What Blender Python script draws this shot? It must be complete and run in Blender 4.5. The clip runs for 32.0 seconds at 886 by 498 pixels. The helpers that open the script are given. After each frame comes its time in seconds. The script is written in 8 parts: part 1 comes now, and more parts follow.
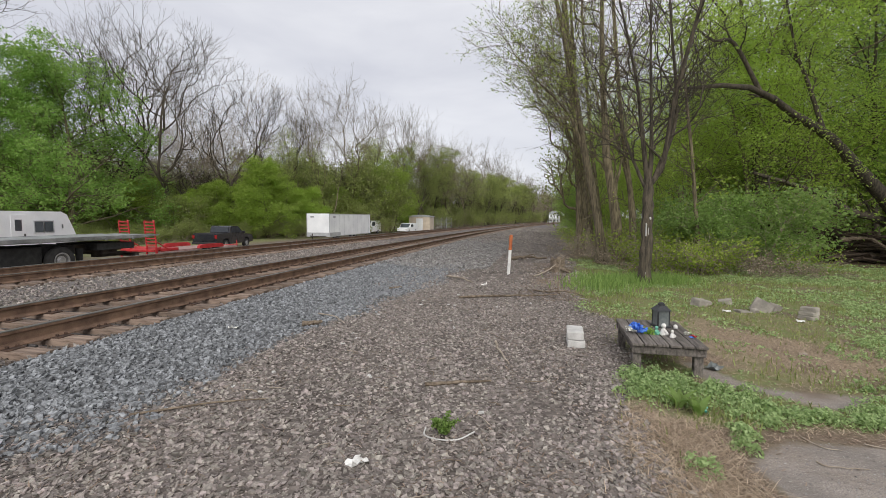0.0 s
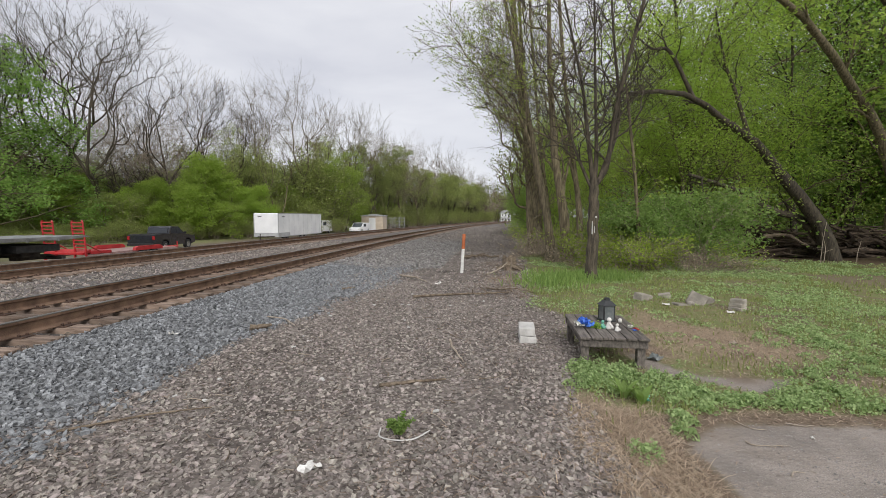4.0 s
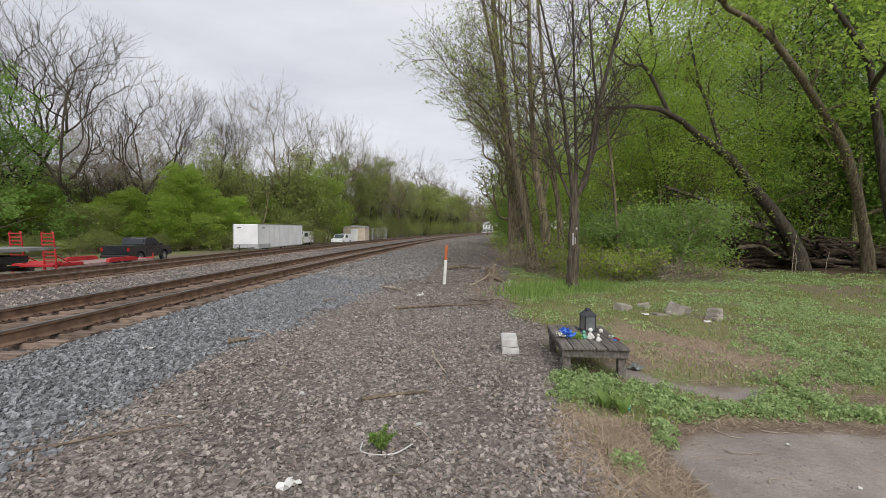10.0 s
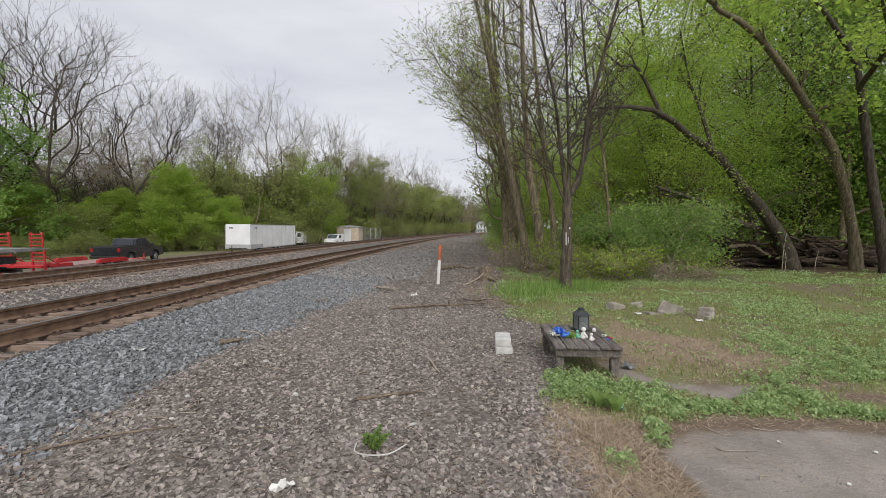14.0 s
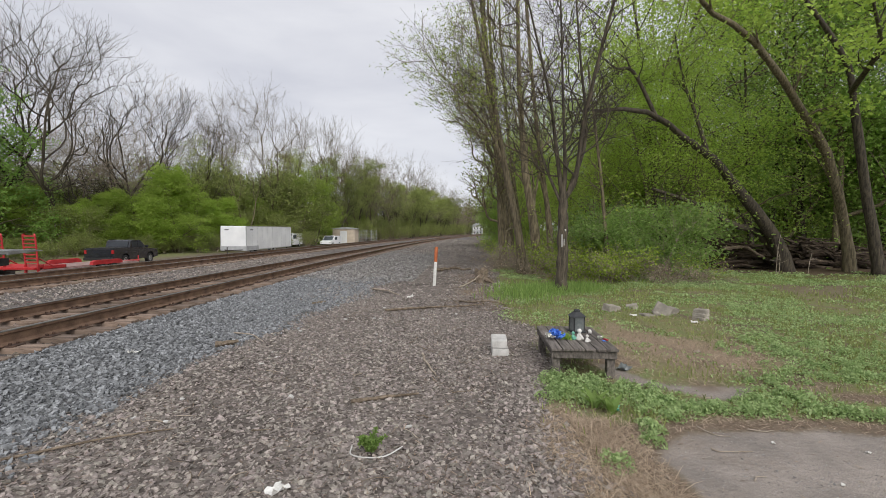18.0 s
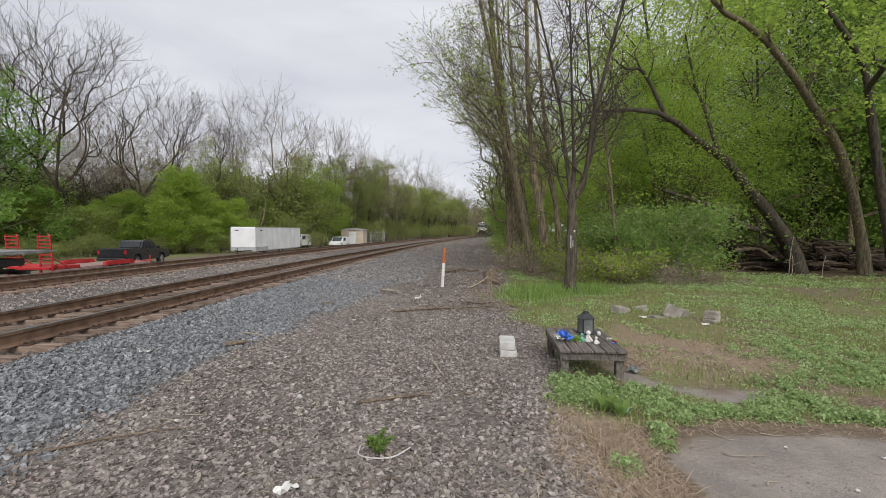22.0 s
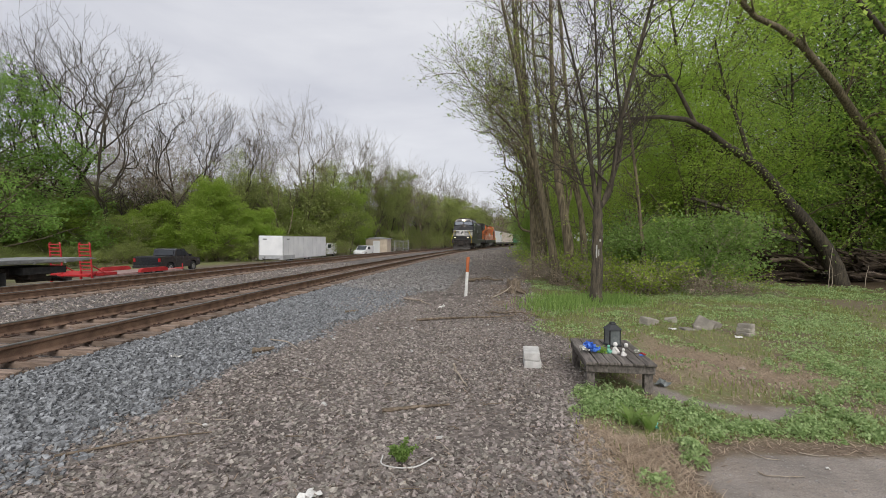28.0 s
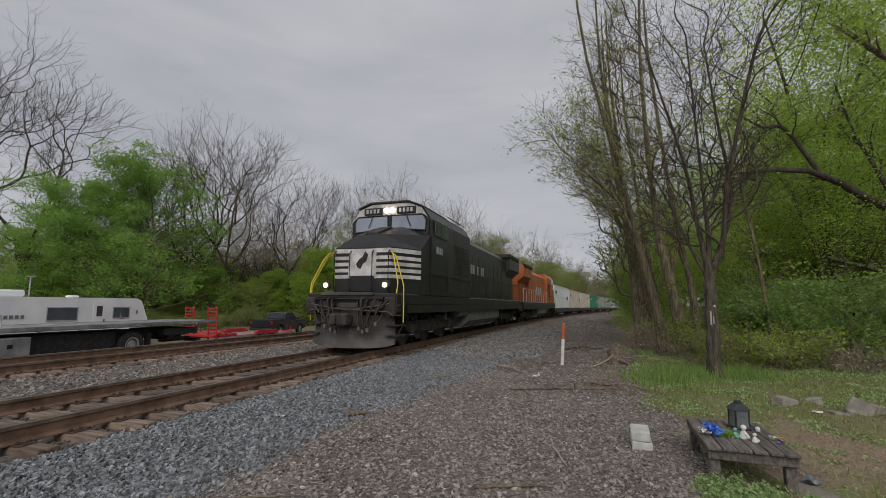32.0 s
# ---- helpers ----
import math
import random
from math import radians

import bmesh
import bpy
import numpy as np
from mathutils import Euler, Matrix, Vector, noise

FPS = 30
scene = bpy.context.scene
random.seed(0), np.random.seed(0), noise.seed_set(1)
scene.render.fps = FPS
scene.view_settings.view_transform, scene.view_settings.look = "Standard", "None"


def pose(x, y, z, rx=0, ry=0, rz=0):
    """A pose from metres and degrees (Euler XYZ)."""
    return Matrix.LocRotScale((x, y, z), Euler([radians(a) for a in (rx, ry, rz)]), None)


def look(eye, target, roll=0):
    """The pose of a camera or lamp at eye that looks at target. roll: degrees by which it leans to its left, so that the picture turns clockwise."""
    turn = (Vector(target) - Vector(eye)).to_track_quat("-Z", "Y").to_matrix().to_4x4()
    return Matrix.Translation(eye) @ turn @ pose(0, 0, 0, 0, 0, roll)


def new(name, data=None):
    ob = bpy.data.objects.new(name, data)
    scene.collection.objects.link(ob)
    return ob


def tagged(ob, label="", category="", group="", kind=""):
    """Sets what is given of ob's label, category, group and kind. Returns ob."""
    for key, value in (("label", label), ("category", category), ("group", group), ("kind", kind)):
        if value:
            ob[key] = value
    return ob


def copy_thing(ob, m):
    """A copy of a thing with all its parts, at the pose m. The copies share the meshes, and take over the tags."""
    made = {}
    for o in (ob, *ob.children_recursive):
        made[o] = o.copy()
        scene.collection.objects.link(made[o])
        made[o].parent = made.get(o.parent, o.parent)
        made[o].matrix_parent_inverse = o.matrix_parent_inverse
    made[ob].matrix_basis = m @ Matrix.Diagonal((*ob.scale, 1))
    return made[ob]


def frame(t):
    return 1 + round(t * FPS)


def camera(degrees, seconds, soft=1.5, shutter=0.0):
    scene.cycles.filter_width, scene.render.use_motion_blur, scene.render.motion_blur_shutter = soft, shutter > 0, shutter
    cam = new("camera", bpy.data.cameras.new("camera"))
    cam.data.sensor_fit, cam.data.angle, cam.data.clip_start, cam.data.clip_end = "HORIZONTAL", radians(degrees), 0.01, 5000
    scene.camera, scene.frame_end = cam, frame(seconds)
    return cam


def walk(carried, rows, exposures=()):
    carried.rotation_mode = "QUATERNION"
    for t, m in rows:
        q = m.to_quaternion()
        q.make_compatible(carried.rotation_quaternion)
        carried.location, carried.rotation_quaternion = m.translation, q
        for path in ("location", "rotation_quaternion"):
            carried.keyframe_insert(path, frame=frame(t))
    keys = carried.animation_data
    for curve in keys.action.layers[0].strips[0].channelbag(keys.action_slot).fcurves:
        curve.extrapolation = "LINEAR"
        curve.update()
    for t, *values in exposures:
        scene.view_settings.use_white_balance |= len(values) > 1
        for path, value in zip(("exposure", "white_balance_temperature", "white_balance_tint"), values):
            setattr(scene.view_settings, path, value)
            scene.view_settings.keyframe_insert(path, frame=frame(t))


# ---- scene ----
EYE = (0.0, 0.0, 1.62)
cam = camera(89.5, 32.0, soft=0.8)
PATH = [(0, 85.94, -0.55, 10.23), (0.5, 86.01, -0.46, 9.12), (1, 86.29, -0.51, 8.60), (1.5, 86.43, -0.46, 8.00),
        (2, 86.37, -0.44, 7.06), (2.5, 86.28, -0.43, 6.03), (3, 86.04, -0.45, 5.23), (3.5, 85.73, -0.42, 4.64),
        (5.5, 86.90, -0.43, 3.53), (6, 86.99, -0.45, 3.20), (6.5, 87.01, -0.45, 2.92), (7, 87.02, -0.44, 2.79),
        (7.5, 87.10, -0.44, 2.74), (8, 87.12, -0.42, 2.61), (8.5, 87.22, -0.44, 2.45), (9, 87.24, -0.44, 2.29),
        (9.5, 87.25, -0.46, 2.13), (10, 87.33, -0.46, 2.01), (10.5, 87.37, -0.49, 1.80), (11, 87.40, -0.44, 1.59),
        (11.5, 87.58, -0.43, 1.31), (12, 87.60, -0.45, 1.13), (12.5, 87.49, -0.45, 1.14), (13, 87.46, -0.47, 1.19),
        (13.5, 87.45, -0.41, 1.20), (14, 87.33, -0.37, 1.19), (14.5, 87.14, -0.34, 1.10), (16.5, 87.30, -0.32, 0.51),
        (17, 87.50, -0.35, 0.43), (17.5, 87.56, -0.41, 0.50), (18, 87.56, -0.40, 0.70), (18.5, 87.51, -0.41, 1.04),
        (19, 87.47, -0.41, 1.21), (19.5, 87.44, -0.39, 1.30), (20, 87.49, -0.37, 1.41), (20.5, 87.63, -0.43, 1.43),
        (21, 87.71, -0.42, 1.46), (21.5, 87.70, -0.43, 1.57), (22, 87.69, -0.46, 1.75), (22.5, 87.69, -0.47, 1.90),
        (23, 87.73, -0.49, 2.29), (23.5, 87.72, -0.48, 2.63), (24, 87.69, -0.52, 2.65), (24.5, 87.71, -0.48, 2.71),
        (25, 87.79, -0.53, 2.82), (25.5, 87.99, -0.52, 2.90), (27.5, 88.45, -0.55, 4.13), (28, 88.83, -0.56, 4.77),
        (28.5, 89.55, -0.62, 5.52), (29, 90.43, -0.61, 6.19), (29.5, 91.05, -0.66, 6.93), (30, 91.42, -0.65, 7.64),
        (30.5, 93.30, -0.60, 8.77), (31, 96.71, -0.64, 11.48), (31.5, 98.23, -1.30, 15.79), (32, 97.02, -0.66, 16.46)]
walk(cam, [(t, pose(*EYE, a, b + 0.15, c)) for t, a, b, c in PATH],
     exposures=[(0, 0.05), (7.0, 0.04), (12.0, 0.02), (25.0, 0.0), (27.5, -0.03), (29.0, -0.12), (30.0, -0.24), (31.0, -0.36), (32.0, -0.68)])

# ---- world and sun ----
world = bpy.data.worlds.new("overcast_sky")
scene.world = world
world.use_nodes = True
wn, wl = world.node_tree.nodes, world.node_tree.links
wn.clear()
w_out = wn.new("ShaderNodeOutputWorld")
w_bg = wn.new("ShaderNodeBackground")
w_sky = wn.new("ShaderNodeTexSky")
w_sky.sky_type = 'NISHITA'
w_sky.sun_disc = False
w_sky.sun_elevation = radians(40)
w_sky.sun_rotation = radians(167)
w_co = wn.new("ShaderNodeTexCoord")
w_map = wn.new("ShaderNodeMapping")
w_map.inputs["Scale"].default_value = (1.0, 1.0, 3.6)
w_noise = wn.new("ShaderNodeTexNoise")
w_noise.inputs["Scale"].default_value = 1.9
w_noise.inputs["Detail"].default_value = 6.0
w_noise.inputs["Roughness"].default_value = 0.52
w_noise.inputs["Distortion"].default_value = 0.35
w_ramp = wn.new("ShaderNodeValToRGB")
w_ramp.color_ramp.elements[0].position = 0.33
w_ramp.color_ramp.elements[0].color = (6.0, 6.1, 6.75, 1)
w_ramp.color_ramp.elements[1].position = 0.68
w_ramp.color_ramp.elements[1].color = (7.95, 8.0, 8.4, 1)
w_mix = wn.new("ShaderNodeMix")
w_mix.data_type = 'RGBA'
w_mix.inputs[0].default_value = 0.93
wl.new(w_co.outputs["Generated"], w_map.inputs["Vector"])
wl.new(w_map.outputs["Vector"], w_noise.inputs["Vector"])
wl.new(w_noise.outputs["Fac"], w_ramp.inputs["Fac"])
wl.new(w_sky.outputs["Color"], w_mix.inputs[6])
wl.new(w_ramp.outputs["Color"], w_mix.inputs[7])
wl.new(w_mix.outputs[2], w_bg.inputs["Color"])
w_bg.inputs["Strength"].default_value = 0.106
wl.new(w_bg.outputs["Background"], w_out.inputs["Surface"])
sun = new("sun", bpy.data.lights.new("sun", 'SUN'))
sun.data.energy = 2.35
sun.data.angle = radians(50)
sun.data.color = (1.0, 0.97, 0.92)
sun.matrix_world = look((9, -38, 33), (0, 0, 0))


# ---- materials ----
def nodes_of(m):
    m.use_nodes = True
    nt = m.node_tree
    return nt.nodes, nt.links, nt.nodes["Principled BSDF"]


def surface(name, dark, light, scale=8.0, rough=0.7, metal=0.0, bump=0.2, fine=60.0, vary=0.0, spec=0.5, island=0.0, coat=0.0, stretch=(1, 1, 1), low=0.35, high=0.65, hue=0.0):
    """A surface with two scales of grain; vary: by object, island: by loose piece."""
    m = bpy.data.materials.new(name)
    n, l, b = nodes_of(m)
    co = n.new("ShaderNodeTexCoord")
    mp = n.new("ShaderNodeMapping")
    mp.inputs["Scale"].default_value = stretch
    l.new(co.outputs["Object"], mp.inputs["Vector"])
    big = n.new("ShaderNodeTexNoise")
    big.inputs["Scale"].default_value = scale
    big.inputs["Detail"].default_value = 5
    small = n.new("ShaderNodeTexNoise")
    small.inputs["Scale"].default_value = fine
    small.inputs["Detail"].default_value = 3
    l.new(mp.outputs["Vector"], big.inputs["Vector"])
    l.new(mp.outputs["Vector"], small.inputs["Vector"])
    add = n.new("ShaderNodeMath")
    add.operation = 'MULTIPLY_ADD'
    add.inputs[1].default_value = 0.4
    l.new(small.outputs["Fac"], add.inputs[0])
    l.new(big.outputs["Fac"], add.inputs[2])
    rm = n.new("ShaderNodeMapRange")
    rm.inputs["From Min"].default_value = low + 0.2
    rm.inputs["From Max"].default_value = high + 0.2
    l.new(add.outputs[0], rm.inputs["Value"])
    mx = n.new("ShaderNodeMix")
    mx.data_type = 'RGBA'
    mx.inputs[6].default_value = (*dark, 1)
    mx.inputs[7].default_value = (*light, 1)
    l.new(rm.outputs["Result"], mx.inputs[0])
    out = mx.outputs[2]
    if vary or island:
        hs = n.new("ShaderNodeHueSaturation")
        src = n.new("ShaderNodeNewGeometry").outputs["Random Per Island"] if island else n.new("ShaderNodeObjectInfo").outputs["Random"]
        amount = island or vary
        r2 = n.new("ShaderNodeMapRange")
        r2.inputs["To Min"].default_value = 1 - amount
        r2.inputs["To Max"].default_value = 1 + amount
        l.new(src, r2.inputs["Value"])
        l.new(r2.outputs["Result"], hs.inputs["Value"])
        l.new(out, hs.inputs["Color"])
        if hue:
            many = n.new("ShaderNodeMath")
            many.operation = 'MULTIPLY'
            many.inputs[1].default_value = 37.0
            l.new(src, many.inputs[0])
            part_ = n.new("ShaderNodeMath")
            part_.operation = 'FRACT'
            l.new(many.outputs[0], part_.inputs[0])
            r3 = n.new("ShaderNodeMapRange")
            r3.inputs["To Min"].default_value = 0.5 - hue
            r3.inputs["To Max"].default_value = 0.5 + hue
            l.new(part_.outputs[0], r3.inputs["Value"])
            l.new(r3.outputs["Result"], hs.inputs["Hue"])
        out = hs.outputs["Color"]
    l.new(out, b.inputs["Base Color"])
    b.inputs["Roughness"].default_value = rough
    b.inputs["Metallic"].default_value = metal
    b.inputs["Specular IOR Level"].default_value = spec
    b.inputs["Coat Weight"].default_value = coat
    if bump:
        bp = n.new("ShaderNodeBump")
        bp.inputs["Strength"].default_value = bump
        bp.inputs["Distance"].default_value = 0.02
        l.new(add.outputs[0], bp.inputs["Height"])
        l.new(bp.outputs["Normal"], b.inputs["Normal"])
    return m


def leafy(name, dark, light, spread=0.25, pass_light=0.35):
    """Leaves: colour by piece, some light passing through."""
    m = bpy.data.materials.new(name)
    n, l, b = nodes_of(m)
    geo = n.new("ShaderNodeNewGeometry")
    mx = n.new("ShaderNodeMix")
    mx.data_type = 'RGBA'
    mx.inputs[6].default_value = (*dark, 1)
    mx.inputs[7].default_value = (*light, 1)
    l.new(geo.outputs["Random Per Island"], mx.inputs[0])
    info = n.new("ShaderNodeObjectInfo")
    r2 = n.new("ShaderNodeMapRange")
    r2.inputs["To Min"].default_value = 1 - spread
    r2.inputs["To Max"].default_value = 1 + spread
    l.new(info.outputs["Random"], r2.inputs["Value"])
    hs = n.new("ShaderNodeHueSaturation")
    l.new(r2.outputs["Result"], hs.inputs["Value"])
    l.new(mx.outputs[2], hs.inputs["Color"])
    l.new(hs.outputs["Color"], b.inputs["Base Color"])
    b.inputs["Roughness"].default_value = 0.6
    b.inputs["Specular IOR Level"].default_value = 0.3
    tr = n.new("ShaderNodeBsdfTranslucent")
    l.new(hs.outputs["Color"], tr.inputs["Color"])
    ms = n.new("ShaderNodeMixShader")
    ms.inputs[0].default_value = pass_light
    l.new(b.outputs["BSDF"], ms.inputs[1])
    l.new(tr.outputs["BSDF"], ms.inputs[2])
    l.new(ms.outputs["Shader"], n["Material Output"].inputs["Surface"])
    return m


def glow(name, colour, strength):
    m = bpy.data.materials.new(name)
    n, l, b = nodes_of(m)
    b.inputs["Base Color"].default_value = (*colour, 1)
    b.inputs["Emission Color"].default_value = (*colour, 1)
    b.inputs["Emission Strength"].default_value = strength
    return m


M_RAIL = surface("rusty_rail", (0.125, 0.076, 0.052), (0.25, 0.157, 0.105), 5, 0.75, 0.2, 0.15, 90)
M_RAILTOP = surface("worn_rail_head", (0.10, 0.09, 0.08), (0.25, 0.235, 0.22), 3, 0.38, 0.8, 0.03, 40, stretch=(1, 0.1, 1))
M_TIE = surface("weathered_tie", (0.105, 0.073, 0.054), (0.27, 0.20, 0.155), 4, 0.9, 0, 0.6, 50, vary=0.3, stretch=(0.5, 4, 4))
M_PLATE = surface("rusty_plate", (0.05, 0.03, 0.022), (0.13, 0.075, 0.05), 9, 0.8, 0.2, 0.2, 80)
M_BALLAST = surface("grey_ballast_stone", (0.132, 0.137, 0.144), (0.285, 0.294, 0.304), 30, 0.85, 0, 0.2, 200, island=0.45)
M_GRAVEL = surface("brown_gravel_stone", (0.15, 0.13, 0.115), (0.345, 0.303, 0.273), 30, 0.9, 0, 0.2, 200, island=0.42, hue=0.03)
# brown stone, darkened further to paint the shaded gaps between the ties
M_STAINSHADE = surface("shaded_rust_stone", (0.085, 0.066, 0.053), (0.21, 0.167, 0.138), 30, 0.9, 0, 0.2, 200, island=0.4, hue=0.02)
M_MIXED = surface("mixed_ballast_stone", (0.145, 0.137, 0.13), (0.31, 0.296, 0.285), 30, 0.9, 0, 0.2, 200, island=0.45, hue=0.03)
M_BARK = surface("grey_brown_bark", (0.075, 0.061, 0.038), (0.235, 0.193, 0.12), 7, 0.95, 0, 0.9, 40, vary=0.2, stretch=(3, 3, 0.4))
M_BARKD = surface("dark_bark", (0.028, 0.023, 0.017), (0.105, 0.086, 0.06), 7, 0.95, 0, 0.9, 40, vary=0.2, stretch=(3, 3, 0.4))
M_BARKP = surface("pale_twig_bark", (0.19, 0.155, 0.115), (0.36, 0.30, 0.225), 5, 0.95, 0, 0.5, 30, vary=0.2, stretch=(3, 3, 0.5))
M_LEAF = leafy("spring_leaves", (0.315, 0.445, 0.078), (0.495, 0.63, 0.138), 0.2, 0.7)
M_LEAFD = leafy("deep_green_leaves", (0.235, 0.39, 0.085), (0.40, 0.55, 0.145), 0.2, 0.7)
M_LEAFY = leafy("yellow_green_buds", (0.22, 0.32, 0.04), (0.46, 0.56, 0.11), 0.25, 0.6)
M_LEAFG = leafy("maple_leaves", (0.20, 0.36, 0.075), (0.37, 0.54, 0.14), 0.15, 0.65)
M_BUSH = leafy("bush_leaves", (0.17, 0.275, 0.07), (0.36, 0.49, 0.155), 0.2, 0.62)
# olive leaves made paler, so distance haze sits in their colour
M_HAZE = leafy("haze_pale_leaves", (0.22, 0.27, 0.075), (0.44, 0.49, 0.18), 0.25, 0.65)
M_GRASS = leafy("grass_blades", (0.17, 0.20, 0.06), (0.38, 0.42, 0.16), 0.1, 0.4)
M_WEED = leafy("weed_leaves", (0.24, 0.35, 0.13), (0.50, 0.62, 0.30), 0.1, 0.45)
M_CHIP = leafy("wood_chips", (0.12, 0.08, 0.055), (0.38, 0.29, 0.22), 0.15, 0.05)
M_STRAW = leafy("dry_straw", (0.25, 0.18, 0.125), (0.58, 0.465, 0.345), 0.1, 0.1)


M_CONC = surface("pale_concrete", (0.42, 0.41, 0.39), (0.60, 0.585, 0.56), 7, 0.9, 0, 0.06, 120)


# ---- geometry helpers ----
class Geo:
    """Collects loose geometry and makes one mesh of it."""

    def __init__(self):
        self.v, self.f, self.n = [], [], 0

    def add(self, verts, faces):
        self.v.append(np.asarray(verts, float).reshape(-1, 3))
        self.f.append(np.asarray(faces, np.int64) + self.n)
        self.n += len(self.v[-1])
        return self

    def mesh(self, name, smooth=False):
        me = bpy.data.meshes.new(name)
        if not self.v:
            return me
        v = np.concatenate(self.v)
        sizes = np.concatenate([np.full(len(f), f.shape[1]) for f in self.f])
        loops = np.concatenate([f.ravel() for f in self.f])
        me.vertices.add(len(v))
        me.vertices.foreach_set("co", v.ravel().astype(np.float32))
        me.loops.add(len(loops))
        me.loops.foreach_set("vertex_index", loops.astype(np.int32))
        me.polygons.add(len(sizes))
        me.polygons.foreach_set("loop_start", np.concatenate([[0], np.cumsum(sizes)[:-1]]).astype(np.int32))
        me.polygons.foreach_set("loop_total", sizes.astype(np.int32))
        me.polygons.foreach_set("use_smooth", np.full(len(sizes), smooth, bool))
        me.update(calc_edges=True)
        return me


def part(name, shape, material, parent=None, label="", smooth=False, at=None):
    """One mesh object from a Geo, a bmesh or a mesh, under parent."""
    if isinstance(shape, Geo):
        me = shape.mesh(name, smooth)
    elif isinstance(shape, bmesh.types.BMesh):
        me = bpy.data.meshes.new(name)
        shape.to_mesh(me)
        shape.free()
        if smooth:
            me.polygons.foreach_set("use_smooth", np.ones(len(me.polygons), bool))
    else:
        me = shape
    if material and not me.materials:
        me.materials.append(material)
    ob = new(name, me)
    if parent:
        ob.parent = parent
    if at is not None:
        ob.matrix_basis = at
    if label:
        ob["label"] = label
    return ob


def thing(name, m, label, category, group="", kind=""):
    ob = new(name)
    ob.matrix_basis = m
    return tagged(ob, label, category, group, kind)


def tube(g, pts, radii, sides=5, cap=False):
    """A tube along pts."""
    p = np.asarray(pts, float)
    r = np.broadcast_to(np.asarray(radii, float), (len(p),))
    d = np.gradient(p, axis=0)
    d /= np.linalg.norm(d, axis=1)[:, None] + 1e-9
    ref = np.array([0.0, 0, 1]) if abs(d[0][2]) < 0.8 else np.array([1.0, 0, 0])
    a = np.cross(d, ref)
    a /= np.linalg.norm(a, axis=1)[:, None] + 1e-9
    b = np.cross(d, a)
    th = np.arange(sides) * 2 * np.pi / sides
    ring = a[:, None, :] * np.cos(th)[None, :, None] + b[:, None, :] * np.sin(th)[None, :, None]
    v = p[:, None, :] + ring * r[:, None, None]
    i = np.arange(len(p) - 1)[:, None] * sides
    j = np.arange(sides)[None, :]
    k = (j + 1) % sides
    f = np.stack([i + j, i + k, i + sides + k, i + sides + j], -1).reshape(-1, 4)
    g.add(v.reshape(-1, 3), f)
    if cap and sides == 4:
        g.f.append(np.array([[0, 3, 2, 1], [0, 1, 2, 3]]) + g.n - len(p) * sides + np.array([[0], [(len(p) - 1) * sides]]))
    elif cap:
        n0 = g.n - len(p) * sides
        g.f.append(np.array([[n0 + s for s in range(sides)][::-1]]))
        g.f.append(np.array([[g.n - sides + s for s in range(sides)]]))
    return g


def box(g, x0, x1, y0, y1, z0, z1, taper=0.0, bev=0.0):
    """A box with chamfered upright and top edges."""
    if bev <= 0:
        v = [(x0, y0, z0), (x1, y0, z0), (x1, y1, z0), (x0, y1, z0), (x0, y0, z1), (x1, y0, z1), (x1, y1, z1), (x0, y1, z1)]
        return g.add(v, [(0, 3, 2, 1), (4, 5, 6, 7), (0, 1, 5, 4), (1, 2, 6, 5), (2, 3, 7, 6), (3, 0, 4, 7)])
    b = min(bev, (x1 - x0) * 0.45, (y1 - y0) * 0.45, (z1 - z0) * 0.45)

    def ring(c, z):
        a0, a1, b0, b1 = x0 + c, x1 - c, y0 + c, y1 - c
        e = b
        return [(a0 + e, b0, z), (a1 - e, b0, z), (a1, b0 + e, z), (a1, b1 - e, z), (a1 - e, b1, z), (a0 + e, b1, z), (a0, b1 - e, z), (a0, b0 + e, z)]
    rings = ring(b * 0.7, z0) + ring(0, z0 + b) + ring(0, z1 - b) + ring(b * 0.7, z1)
    f4 = [(k * 8 + i, k * 8 + (i + 1) % 8, k * 8 + 8 + (i + 1) % 8, k * 8 + 8 + i) for k in range(3) for i in range(8)]
    n0 = g.n
    g.add(rings, f4)
    g.f.append(np.array([[n0 + i for i in range(8)][::-1]]))
    g.f.append(np.array([[n0 + 24 + i for i in range(8)]]))
    return g


def prism(g, outline, a0, a1, axis='x'):
    """An outline of (u, v) pulled along an axis: x gives (y, z), y gives (x, z), z gives (x, y)."""
    n = len(outline)
    put = {'x': lambda a, u, v: (a, u, v), 'y': lambda a, u, v: (u, a, v), 'z': lambda a, u, v: (u, v, a)}[axis]
    v = [put(a0, *o) for o in outline] + [put(a1, *o) for o in outline]
    n0 = g.n
    g.add(v, [(i, (i + 1) % n, n + (i + 1) % n, n + i) for i in range(n)])
    g.f.append(np.array([[n0 + i for i in range(n)][::-1]]))
    g.f.append(np.array([[n0 + n + i for i in range(n)]]))
    return g


